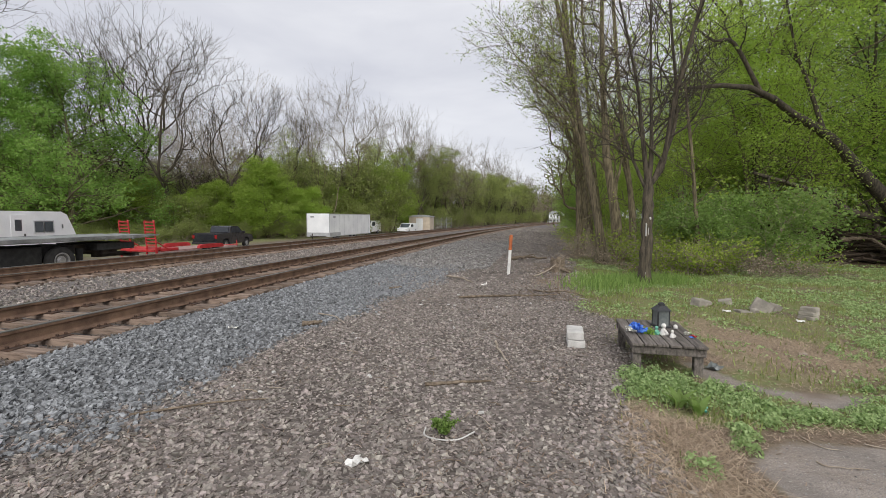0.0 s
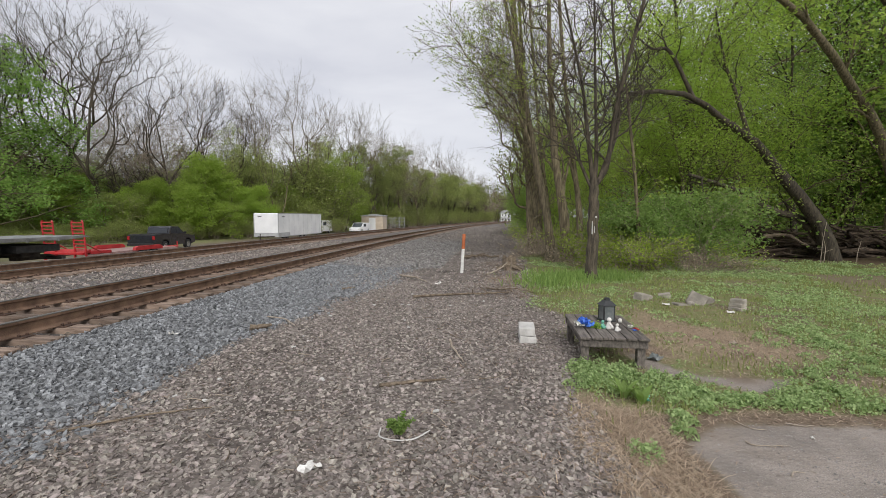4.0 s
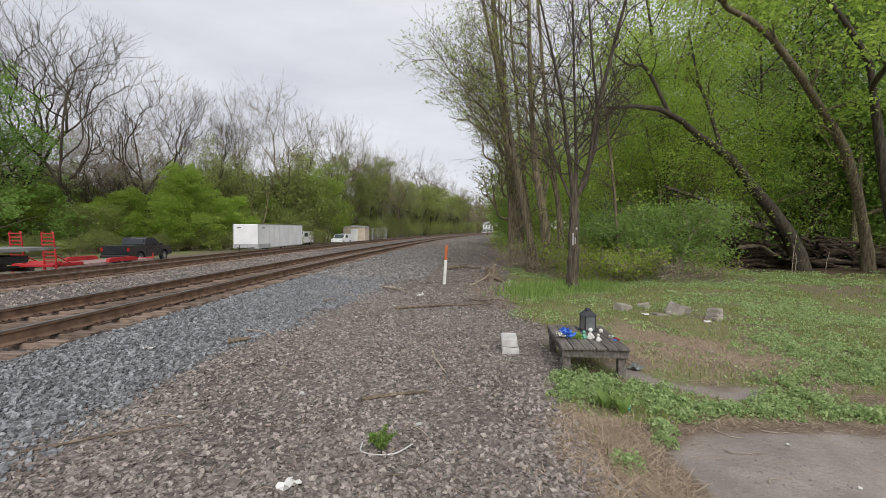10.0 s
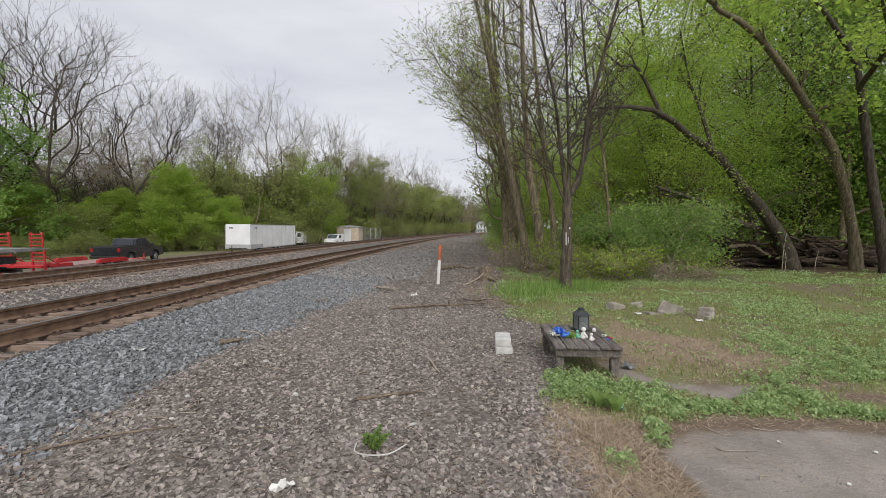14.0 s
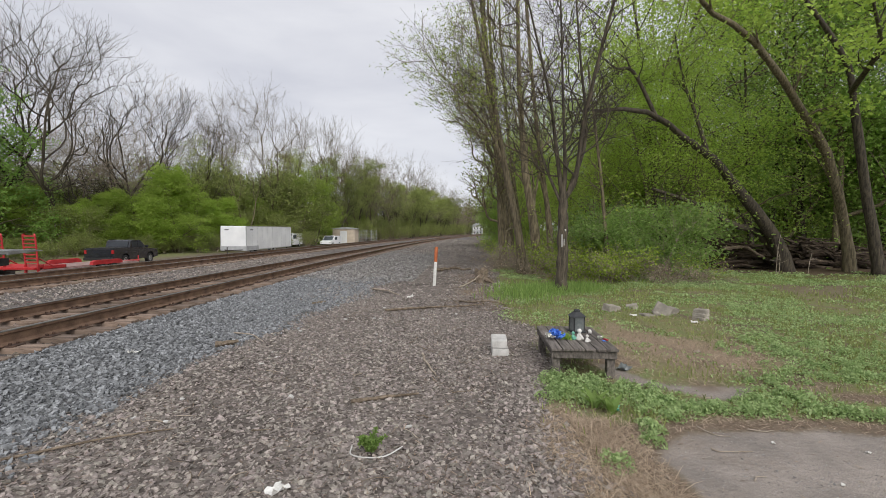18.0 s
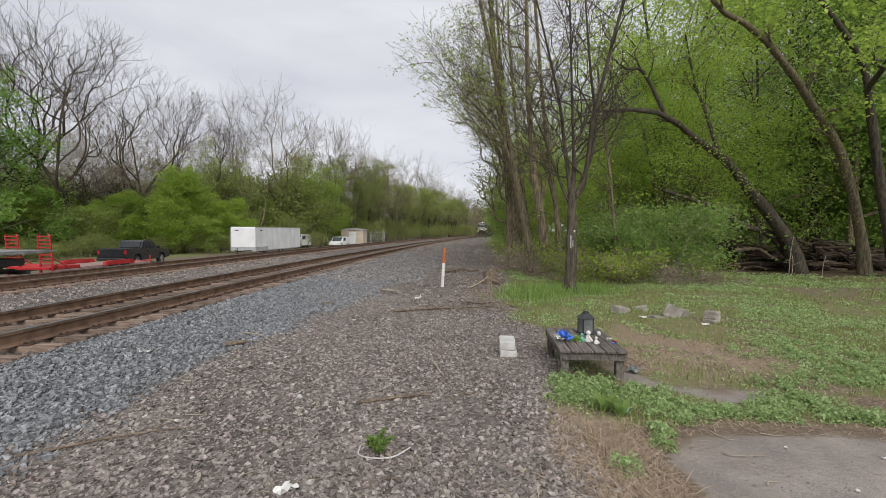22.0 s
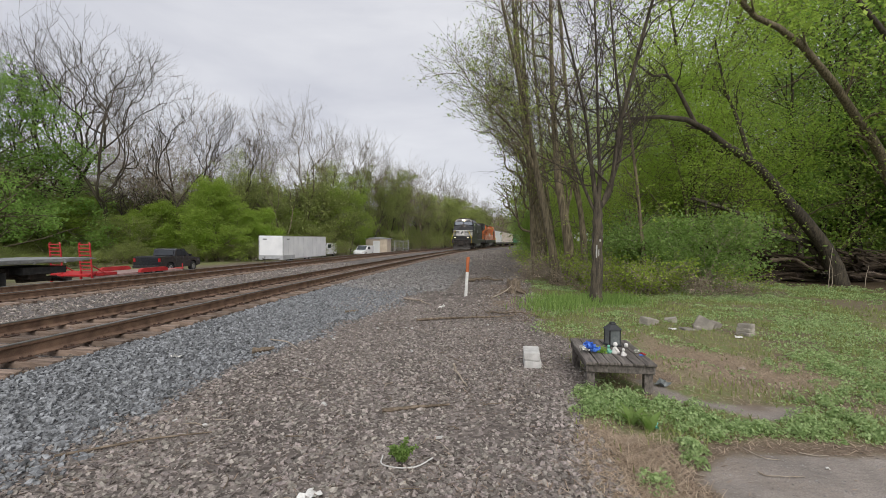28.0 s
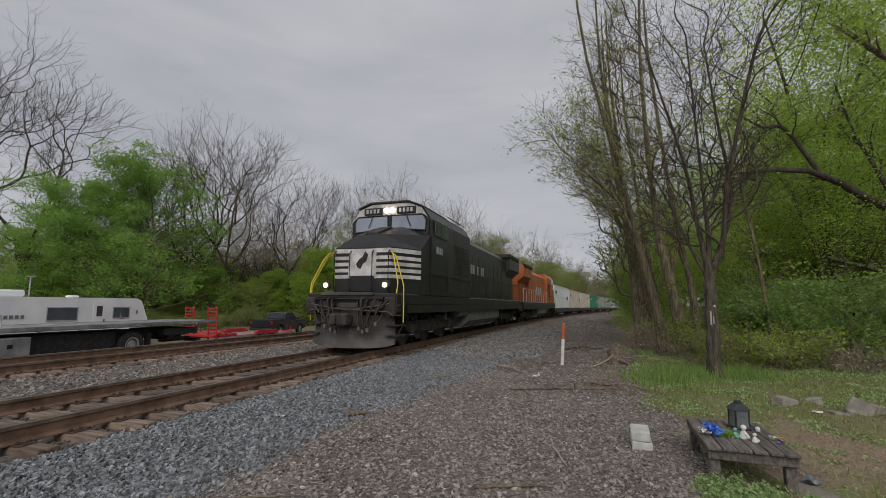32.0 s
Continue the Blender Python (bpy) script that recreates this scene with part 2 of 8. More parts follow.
def disc(g, centre, r, depth, axis='x', sides=20, inner=0.0):
    """A short cylinder or ring about an axis."""
    th = np.arange(sides) * 2 * np.pi / sides
    c, s = np.cos(th), np.sin(th)
    u = {'x': (1, 2, 0), 'y': (0, 2, 1), 'z': (0, 1, 2)}[axis]

    def ringv(rad, a):
        v = np.zeros((sides, 3))
        v[:, u[0]], v[:, u[1]], v[:, u[2]] = c * rad, s * rad, a
        return v + np.array(centre)
    i = np.arange(sides)
    k = (i + 1) % sides
    prof = [(r, -depth / 2), (r, depth / 2)] if not inner else [(inner, -depth / 2), (r * 0.97, -depth / 2), (r, -depth * 0.35), (r, depth * 0.35), (r * 0.97, depth / 2), (inner, depth / 2)]
    n0 = g.n
    v = np.concatenate([ringv(*q) for q in prof])
    f = [np.stack([j * sides + i, j * sides + k, j * sides + sides + k, j * sides + sides + i], 1) for j in range(len(prof) - 1)]
    if inner:
        j = len(prof) - 1
        f.append(np.stack([j * sides + i, j * sides + k, k, i], 1))
    g.add(v, np.concatenate(f))
    if not inner:
        g.f.append(np.array([[n0 + q for q in range(sides)][::-1]]))
        g.f.append(np.array([[n0 + sides + q for q in range(sides)]]))
    return g


def lattice(ix, iy, seed):
    h = (ix * 374761393 + iy * 668265263 + seed * 1442695041) & 0xffffffff
    h = ((h ^ (h >> 13)) * 1274126177) & 0xffffffff
    return ((h ^ (h >> 16)) & 0xffff) / 65535.0


def field(x, y, size, seed=0, octaves=3):
    """Smooth value noise in 0..1."""
    x, y = np.asarray(x, float) / size, np.asarray(y, float) / size
    out, amp, tot = 0.0, 1.0, 0.0
    for o in range(octaves):
        ix, iy = np.floor(x).astype(np.int64), np.floor(y).astype(np.int64)
        fx, fy = x - ix, y - iy
        fx, fy = fx * fx * (3 - 2 * fx), fy * fy * (3 - 2 * fy)
        a, b = lattice(ix, iy, seed + o), lattice(ix + 1, iy, seed + o)
        c, d = lattice(ix, iy + 1, seed + o), lattice(ix + 1, iy + 1, seed + o)
        out = out + amp * ((a * (1 - fx) + b * fx) * (1 - fy) + (c * (1 - fx) + d * fx) * fy)
        tot += amp
        amp *= 0.5
        x, y = x * 2.03, y * 2.03
    return out / tot


def step(a, b, x):
    t = np.clip((np.asarray(x, float) - a) / (b - a), 0, 1)
    return t * t * (3 - 2 * t)


# ---- plan ----
RAIL_Z = 0.359
TIE_Z = 0.172
GAUGE = 1.505
SPACING = 5.367


def centre(y):
    """The near track's centre line: a long curve to the right that eases out."""
    y = np.asarray(y, float)
    c = np.clip(y, -200, 260)
    return -6.35 + 0.00808 * c + c ** 2 / 1376.4 - c ** 3 * 8.08e-7 + (y - c) * 0.2219


def heading(y):
    c = np.clip(y, -200, 260)
    return np.arctan(0.00808 + c / 688.2 - c * c * 2.424e-6)


def grade(y):
    """The line falls gently away."""
    return -0.00295 * np.clip(np.asarray(y, float), -60, 220)


def ground_z(x, y):
    u = x - centre(y)
    bed = 0.125
    z = bed * (1 - step(1.5, 3.3, u))
    z = np.where(u > 3.3, 0.0, z)
    z = z - 0.035 * ((np.abs(u) < 1.25) | (np.abs(u + SPACING) < 1.25))
    lot = -0.60 - 0.60 * step(12.5, 16.0, -u)
    z = np.where(u < -7.0, bed + (lot - bed) * step(7.0, 10.0, -u), z)
    near = step(3.0, 3.6, u)
    z = z + near * (0.10 * (field(x, y, 3.1, 5) - 0.5) * step(2, 8, y))
    z = z + step(9, 14, u) * 0.25 * (field(x, y, 6.0, 9) - 0.5)
    return z + grade(y) * np.where(u < 3.3, np.where(u < -9, 0.15, 1.0), step(8, 45, y))


def zones(x, y):
    """Where the ground is grey ballast, grass, bare dirt, straw or old asphalt: five weights."""
    u = x - centre(y)
    n1 = field(x, y, 0.9, 21, 4) - 0.5
    n2 = field(x, y, 2.6, 22, 3) - 0.5
    edge = 2.78 + 0.10 * np.clip(y, 0, 24)
    ballast = (1 - step(-0.5, 0.5, u - edge + n1 * 1.1)) * step(-8.6, -7.6, u)
    ballast = ballast * (1 - 0.7 * step(8, 20, y + n2 * 6))
    gx = np.interp(y, [0, 2.8, 3.6, 4.5, 7, 9.6, 13.7, 29.6, 60, 400], [0.95, 1.05, 1.05, 1.10, 1.35, 1.05, 1.6, 2.7, 3.5, 90]) * (y < 60) + (y >= 60) * (centre(y) + 8.6)
    grass = step(-0.15, 0.3, x - gx + n1 * 0.7 + n2 * 0.3)
    pad = np.minimum(3.60 - y + n1 * 0.3, x - np.interp(y, [2.6, 2.9, 3.1, 3.25, 3.45, 3.65], [1.45, 1.50, 1.44, 1.50, 1.72, 2.0]) + n1 * 0.25)
    hi = np.interp(x, [1.8, 1.96, 2.05, 2.14, 2.32, 2.65, 3.21, 3.3], [5.5, 5.31, 5.13, 4.88, 4.69, 4.66, 4.62, 4.5])
    lo = np.interp(x, [1.8, 1.85, 2.03, 2.34, 2.45, 2.61, 2.8, 3.04, 3.3], [5.2, 4.83, 4.57, 4.46, 4.32, 4.23, 4.28, 4.44, 4.6])
    strip = np.minimum(np.minimum(hi - y, y - lo), np.minimum(x - 1.8, 3.28 - x)) + n1 * 0.06
    rim_ = step(-0.34, -0.1, pad) * (1 - step(0.0, 0.1, pad))
    asphalt = np.maximum(step(-0.07, 0.07, pad), step(-0.02, 0.05, strip))
    ballast = ballast * np.where((u < 1.25) & (u > -SPACING - 1.4), 0.3, 1.0)
    grass = np.maximum(grass, step(19.5, 25.0, -u + n2 * 4))
    straw = step(0.0, 0.5, 0.9 - np.hypot((x - 3.05) / 1.3, (y - 6.0) / 1.75) + n1 * 1.2)
    straw = np.maximum(straw, step(0.0, 0.3, 0.8 - np.hypot((x - 1.12) / 0.5, (y - 3.1) / 1.15) + n1 * 0.7))
    straw = np.maximum(straw, 0.8 * step(0.0, 0.3, 0.62 - np.hypot((x - 1.0) / 1.3, (y - 11.0) / 2.6) + n1 * 0.7))
    dirt = 0.8 * step(8.3, 9.3, -u) * (1 - step(19.5, 25.0, -u + n2 * 4))
    dirt = np.maximum(dirt, step(0.0, 0.25, 0.5 - np.hypot((x - 2.1) / 0.6, (y - 5.6) / 0.7) + n1 * 0.5))
    dirt = np.maximum(dirt, step(0.0, 0.2, 0.5 - np.hypot((x - 4.1) / 0.9, (y - 4.3) / 0.45) + n1 * 0.5))
    dirt = np.maximum(dirt, step(0.0, 0.2, 0.5 - np.hypot((x - 1.5) / 0.5, (y - 3.55) / 0.35) + n1 * 0.5))
    dirt = np.maximum(dirt, rim_)
    dirt = np.maximum(dirt, 0.75 * step(0.02, 0.12, field(x, y, 1.6, 24, 4) - 0.54) * (x > 2.4) * (y > 4.3))
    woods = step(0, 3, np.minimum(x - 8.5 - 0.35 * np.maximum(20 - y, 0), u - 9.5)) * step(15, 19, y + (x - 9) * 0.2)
    return ballast, grass, asphalt, straw, dirt, woods


# ---- ground ----
def spread_lines(dense0, dense1, fine, mid0, mid1, mid, far):
    """Grid lines: fine where the viewer stands, wider with distance."""
    a = list(np.arange(dense0, dense1, fine))
    b = list(np.arange(mid0, dense0, mid)) + list(np.arange(dense1, mid1, mid))
    c, s, lo, hi = [], mid * 2, mid0, mid1
    while hi < far:
        lo, hi = lo - s, hi + s
        c += [lo, hi]
        s *= 1.22
    return np.array(sorted(set(a + b + c)))


def ground_material():
    m = bpy.data.materials.new("trackside_ground")
    n, l, b = nodes_of(m)
    co = n.new("ShaderNodeTexCoord")

    def noise_at(scale, detail=4, rough=0.55):
        t = n.new("ShaderNodeTexNoise")
        t.inputs["Scale"].default_value = scale
        t.inputs["Detail"].default_value = detail
        t.inputs["Roughness"].default_value = rough
        l.new(co.outputs["Object"], t.inputs["Vector"])
        return t.outputs["Fac"]

    def blend(fac, a, c):
        x = n.new("ShaderNodeMix")
        x.data_type = 'RGBA'
        l.new(fac, x.inputs[0])
        for sock, val in ((x.inputs[6], a), (x.inputs[7], c)):
            if isinstance(val, tuple):
                sock.default_value = (*val, 1)
            else:
                l.new(val, sock)
        return x.outputs[2]

    def ranged(v, lo, hi):
        r = n.new("ShaderNodeMapRange")
        r.inputs["From Min"].default_value = lo
        r.inputs["From Max"].default_value = hi
        l.new(v, r.inputs["Value"])
        return r.outputs["Result"]
    vor = n.new("ShaderNodeTexVoronoi")
    vor.inputs["Scale"].default_value = 24
    l.new(co.outputs["Object"], vor.inputs["Vector"])
    sep = n.new("ShaderNodeSeparateColor")
    l.new(vor.outputs["Color"], sep.inputs["Color"])
    cell = sep.outputs["Red"]
    broad, fine, mid = noise_at(0.7), noise_at(45), noise_at(6)
    # gravel and ballast bases darkened: shade of the gaps between stones, as colour
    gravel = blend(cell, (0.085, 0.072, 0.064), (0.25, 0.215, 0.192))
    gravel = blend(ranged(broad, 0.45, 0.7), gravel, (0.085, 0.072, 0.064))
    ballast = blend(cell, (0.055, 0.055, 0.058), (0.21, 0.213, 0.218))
    soil = blend(mid, (0.115, 0.086, 0.063), (0.235, 0.182, 0.136))
    green = blend(ranged(mid, 0.35, 0.7), (0.19, 0.165, 0.08), (0.155, 0.205, 0.075))
    green = blend(ranged(noise_at(2.3), 0.52, 0.68), green, soil)
    tar = blend(ranged(noise_at(1.9, 6, 0.6), 0.36, 0.66), (0.225, 0.197, 0.175), (0.355, 0.308, 0.272))
    tar = blend(ranged(noise_at(0.9, 4), 0.5, 0.72), tar, (0.26, 0.212, 0.172))
    tar = blend(ranged(noise_at(110, 3, 0.7), 0.46, 0.66), tar, (0.135, 0.122, 0.112))
    tar = blend(ranged(noise_at(85, 2), 0.6, 0.7), tar, (0.42, 0.39, 0.36))
    dry = blend(ranged(fine, 0.3, 0.7), (0.165, 0.12, 0.083), (0.40, 0.315, 0.225))
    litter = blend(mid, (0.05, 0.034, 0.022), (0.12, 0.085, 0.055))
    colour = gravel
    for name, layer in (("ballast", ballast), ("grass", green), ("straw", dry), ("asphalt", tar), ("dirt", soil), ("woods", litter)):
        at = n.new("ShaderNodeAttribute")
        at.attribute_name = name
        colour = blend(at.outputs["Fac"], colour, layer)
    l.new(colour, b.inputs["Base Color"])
    b.inputs["Roughness"].default_value = 0.95
    b.inputs["Specular IOR Level"].default_value = 0.2
    add = n.new("ShaderNodeMath")
    add.operation = 'MULTIPLY_ADD'
    add.inputs[1].default_value = 0.6
    l.new(fine, add.inputs[0])
    l.new(vor.outputs["Distance"], add.inputs[2])
    bp = n.new("ShaderNodeBump")
    bp.inputs["Distance"].default_value = 0.025
    pav = n.new("ShaderNodeAttribute")
    pav.attribute_name = "asphalt"
    sm = n.new("ShaderNodeMapRange")
    sm.inputs["To Min"].default_value = 0.6
    sm.inputs["To Max"].default_value = 0.3
    l.new(pav.outputs["Fac"], sm.inputs["Value"])
    l.new(sm.outputs["Result"], bp.inputs["Strength"])
    l.new(add.outputs[0], bp.inputs["Height"])
    l.new(bp.outputs["Normal"], b.inputs["Normal"])
    return m


def build_ground():
    xs = spread_lines(-5.4, 6.0, 0.075, -30, 30, 0.4, 2500)
    ys = spread_lines(1.6, 10.0, 0.075, -12, 60, 0.45, 2500)
    X, Y = np.meshgrid(xs, ys)
    X, Y = X.ravel(), Y.ravel()
    far = np.clip((np.hypot(X, Y) - 700) / 300, 0, 1)
    yc = np.clip(Y, -600, 600)
    Zv = ground_z(X, yc) * (1 - far)
    nx, ny = len(xs), len(ys)
    i = (np.arange(ny - 1)[:, None] * nx + np.arange(nx - 1)[None, :]).ravel()
    g = Geo().add(np.stack([X, Y, Zv], 1), np.stack([i, i + 1, i + nx + 1, i + nx], 1))
    me = g.mesh("ground", True)
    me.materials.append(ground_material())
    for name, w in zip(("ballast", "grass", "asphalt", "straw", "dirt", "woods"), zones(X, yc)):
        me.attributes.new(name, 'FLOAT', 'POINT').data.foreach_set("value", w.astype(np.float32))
    tagged(new("ground", me), "trackside ground of gravel, weeds, bare soil and worn asphalt", "ground", kind="structure")


build_ground()


def stones(name, label, material, x, y, size, flat, seed, sink=0.25, round_=False):
    """Loose crushed stones at the places x, y."""
    rng = np.random.default_rng(seed)
    n = len(x)
    if round_:
        ph = (1 + 5 ** 0.5) / 2
        base = np.array([(-1, ph, 0), (1, ph, 0), (-1, -ph, 0), (1, -ph, 0), (0, -1, ph), (0, 1, ph), (0, -1, -ph), (0, 1, -ph), (ph, 0, -1), (ph, 0, 1), (-ph, 0, -1), (-ph, 0, 1)]) / 1.9
        faces = np.array([(0, 11, 5), (0, 5, 1), (0, 1, 7), (0, 7, 10), (0, 10, 11), (1, 5, 9), (5, 11, 4), (11, 10, 2), (10, 7, 6), (7, 1, 8), (3, 9, 4), (3, 4, 2), (3, 2, 6), (3, 6, 8), (3, 8, 9), (4, 9, 5), (2, 4, 11), (6, 2, 10), (8, 6, 7), (9, 8, 1)])
    else:
        base = np.array([(-1, -1, -1), (1, -1, -1), (1, 1, -1), (-1, 1, -1), (-1, -1, 1), (1, -1, 1), (1, 1, 1), (-1, 1, 1)]) * 0.8
        faces = np.array([(0, 3, 2), (0, 2, 1), (4, 5, 6), (4, 6, 7), (0, 1, 5), (0, 5, 4), (1, 2, 6), (1, 6, 5), (2, 3, 7), (2, 7, 6), (3, 0, 4), (3, 4, 7)])
    k = len(base)
    v = base[None] * rng.uniform(0.6, 1.25, (n, k, 1)) + rng.normal(0, 0.16, (n, k, 3))
    s = size[:, None] * np.stack([rng.uniform(0.75, 1.35, n), rng.uniform(0.6, 1.0, n), flat * rng.uniform(0.6, 1.2, n)], 1)
    v = v * s[:, None, :]
    a, t, q = rng.uniform(0, 6.283, n), rng.normal(0, 0.32, n), rng.normal(0, 0.32, n)
    c, sn = np.cos(a), np.sin(a)
    x1, y1, z1 = v[..., 0], v[..., 1], v[..., 2] + v[..., 0] * t[:, None] + v[..., 1] * q[:, None]
    v = np.stack([x1 * c[:, None] - y1 * sn[:, None] + x[:, None], x1 * sn[:, None] + y1 * c[:, None] + y[:, None],
                  z1 + (ground_z(x, y) + s[:, 2] * (1 - 2 * sink))[:, None]], -1)
    f = faces[None] + (np.arange(n) * k)[:, None, None]
    g = Geo().add(v.reshape(-1, 3), f.reshape(-1, 3))
    return tagged(part(name, g, material), label, "gravel", kind="stuff")


def sprinkle(n, x0, x1, y0, y1, seed, bias=1.0):
    """Places in a strip; bias above 1 crowds them towards y0."""
    rng = np.random.default_rng(seed)
    return rng.uniform(x0, x1, n), y0 + (y1 - y0) * rng.uniform(0, 1, n) ** bias


# ---- railway track ----
def along(y0, y1, n):
    y = np.linspace(y0, y1, n)
    return centre(y), y, heading(y)


def rail_mesh(offset, y0, y1, n, profile, z):
    x, y, h = along(y0, y1, n)
    x, y = x + offset * np.cos(h), y - offset * np.sin(h)
    prof = np.array(profile)
    k = len(prof)
    v = np.stack([x[:, None] + prof[None, :, 0] * np.cos(h)[:, None], y[:, None] - prof[None, :, 0] * np.sin(h)[:, None],
                  (z + grade(y))[:, None] + prof[None, :, 1]], -1)
    i = np.arange(n - 1)[:, None] * k
    j = np.arange(k)[None, :]
    m = (j + 1) % k
    return Geo().add(v.reshape(-1, 3), np.stack([i + j, i + m, i + k + m, i + k + j], -1).reshape(-1, 4))


TIES = {}


def build_track(offset, label, seed, y0, y1, near_span):
    rng = random.Random(seed)
    track = thing("railway_track", pose(0, 0, 0), label, "railway track", "railway tracks")
    foot = [(-0.076, -0.186), (0.076, -0.186), (0.076, -0.174), (0.022, -0.158), (0.010, -0.145), (0.010, -0.055), (0.035, -0.04), (0.036, -0.010),
            (-0.036, -0.010), (-0.035, -0.04), (-0.010, -0.055), (-0.010, -0.145), (-0.022, -0.158), (-0.076, -0.174)]
    head = [(-0.0362, -0.012), (0.0362, -0.012), (0.034, -0.003), (0.025, 0.0), (-0.025, 0.0), (-0.034, -0.003)]
    for side in (-GAUGE / 2, GAUGE / 2):
        r = part("rail", rail_mesh(offset + side, y0, y1, 420, foot, RAIL_Z), M_RAIL, track)
        part("rail_head", rail_mesh(offset + side, y0, y1, 420, head, RAIL_Z), M_RAILTOP, r, "worn steel running surface")
    ties = []
    for _ in range(4):
        g = Geo()
        box(g, -1.3, 1.3, -0.115, 0.115, TIE_Z - 0.16, TIE_Z - rng.uniform(0, 0.008), bev=0.018)
        me = g.mesh("crosstie")
        me.vertices.foreach_set("co", (np.array([c for q in me.vertices for c in q.co]) + np.random.default_rng(seed).normal(0, 0.004, len(me.vertices) * 3)).astype(np.float32))
        me.materials.append(M_TIE)
        ties.append(me)
    pg = Geo()
    box(pg, -0.18, 0.18, -0.09, 0.09, TIE_Z - 0.01, TIE_Z + 0.012, bev=0.006)
    for sx in (-0.105, 0.105):
        for sy in (-0.05, 0.05):
            box(pg, sx - 0.016, sx + 0.016, sy - 0.014, sy + 0.014, TIE_Z + 0.01, TIE_Z + 0.04, bev=0.005)
    plate = pg.mesh("tie_plate")
    plate.materials.append(M_PLATE)
    rest, y = Geo(), y0
    TIES[offset] = []
    while y < y1:
        h = float(heading(y))
        dz = float(grade(y))
        TIES[offset].append(y)
        cx = float(centre(y)) + offset * math.cos(h)
        cy = y - offset * math.sin(h)
        turn = -math.degrees(h) + rng.uniform(-1.2, 1.2)
        shift = rng.uniform(-0.07, 0.07)
        if near_span[0] < y < near_span[1]:
            tie = part("crosstie", rng.choice(ties), None, track, at=pose(cx + shift, cy, dz + rng.uniform(-0.006, 0.004), 0, 0, turn))
            if y < 32:
                for side in (-GAUGE / 2, GAUGE / 2):
                    part("tie_plate", plate, None, tie, at=pose(side - shift, 0, 0))
        elif y < 260:
            m = np.array(pose(cx + shift, cy, dz, 0, 0, turn))
            g = Geo()
            box(g, -1.3, 1.3, -0.115, 0.115, TIE_Z - 0.1, TIE_Z)
            v = g.v[0] @ m[:3, :3].T + m[:3, 3]
            rest.add(v, g.f[0])
        y += rng.gauss(0.53, 0.02)
    far = part("crosstie_row", rest, M_TIE, track)
    far["kind"] = "stuff"
    return track


build_track(0.0, "near railway track with rusty rails on weathered wooden ties", 3, -70.0, 760.0, (1.0, 75.0))
build_track(-SPACING, "second railway track with brown rusty rails behind the first", 4, -70.0, 760.0, (1.0, 60.0))

# ballast between and beside the rails, and the gravel walk
rx_, ry_ = sprinkle(40000, 1.30, 4.6, 1.9, 15.0, 11, 1.35)
rng0 = np.random.default_rng(5)
keep = zones(centre(ry_) + rx_, ry_)[0] > rng0.uniform(0.12, 0.85, len(rx_))
stones("ballast_stones", "grey crushed stone ballast on the track shoulder", M_BALLAST, centre(ry_[keep]) + rx_[keep], ry_[keep], 0.010 + 0.017 * rng0.uniform(0, 1, keep.sum()), 0.72, 1, sink=0.15)
rx_, ry_ = sprinkle(9000, 1.30, 5.0, 14.0, 34.0, 12, 1.3)
stones("ballast_stones", "grey-brown crushed stone ballast further along the shoulder", M_MIXED, centre(ry_) + rx_, ry_, rng0.uniform(0.025, 0.045, 9000), 0.7, 2)
rx_, ry_ = sprinkle(21000, -7.4, 1.30, 3.5, 28.0, 13, 1.3)
keep = np.ones(len(rx_), bool)
for c0 in (0.0, -SPACING):
    for s0 in (-GAUGE / 2, GAUGE / 2):
        keep &= np.abs(rx_ - c0 - s0) > 0.10
    ties_ = np.array(TIES[c0])
    near_ = np.abs(ry_[:, None] - ties_[None, (ties_ > 2) & (ties_ < 30)]).min(1)
    keep &= (near_ > 0.135 + 0.05 * (rng0.uniform(size=len(rx_)) - 0.6)) | (np.abs(rx_ - c0) > 1.33)
gauge_ = (np.abs(rx_) < 1.2) | (np.abs(rx_ + SPACING) < 1.2)
# stones between the rails carry the tie gaps' shade in their colour
for name_, pick, mat_ in (("brown rust-stained ballast between the rails, darkened as shaded tie gaps", keep & gauge_, M_STAINSHADE), ("grey-brown ballast between the two tracks", keep & ~gauge_, M_GRAVEL)):
    stones("ballast_stones", name_, mat_, centre(ry_[pick]) + rx_[pick], ry_[pick], rng0.uniform(0.015, 0.034, pick.sum()), 0.7, 3)
x_, y_ = sprinkle(74000, -4.2, 1.5, 1.55, 11.0, 14, 1.5)
zz = zones(x_, y_)
keep = (zz[0] < rng0.uniform(0.2, 0.9, len(x_))) & (zz[1] < 0.55) & (zz[2] < 0.5) & (field(x_, y_, 1.3, 31) + 0.4 * rng0.uniform(size=len(x_)) > 0.40)
stones("gravel_stones", "brown-grey flat gravel stones on the trackside walk", M_GRAVEL, x_[keep], y_[keep], 0.006 + 0.020 * rng0.uniform(0, 1, keep.sum()) ** 1.9, 0.38, 4, sink=0.3)
x_, y_ = sprinkle(8000, -3.5, 2.6, 10.0, 30.0, 15, 1.2)
zz = zones(x_, y_)
keep = (zz[1] < 0.4)
stones("gravel_stones", "brown-grey gravel further along the walk", M_GRAVEL, x_[keep], y_[keep], rng0.uniform(0.018, 0.035, keep.sum()), 0.5, 6)


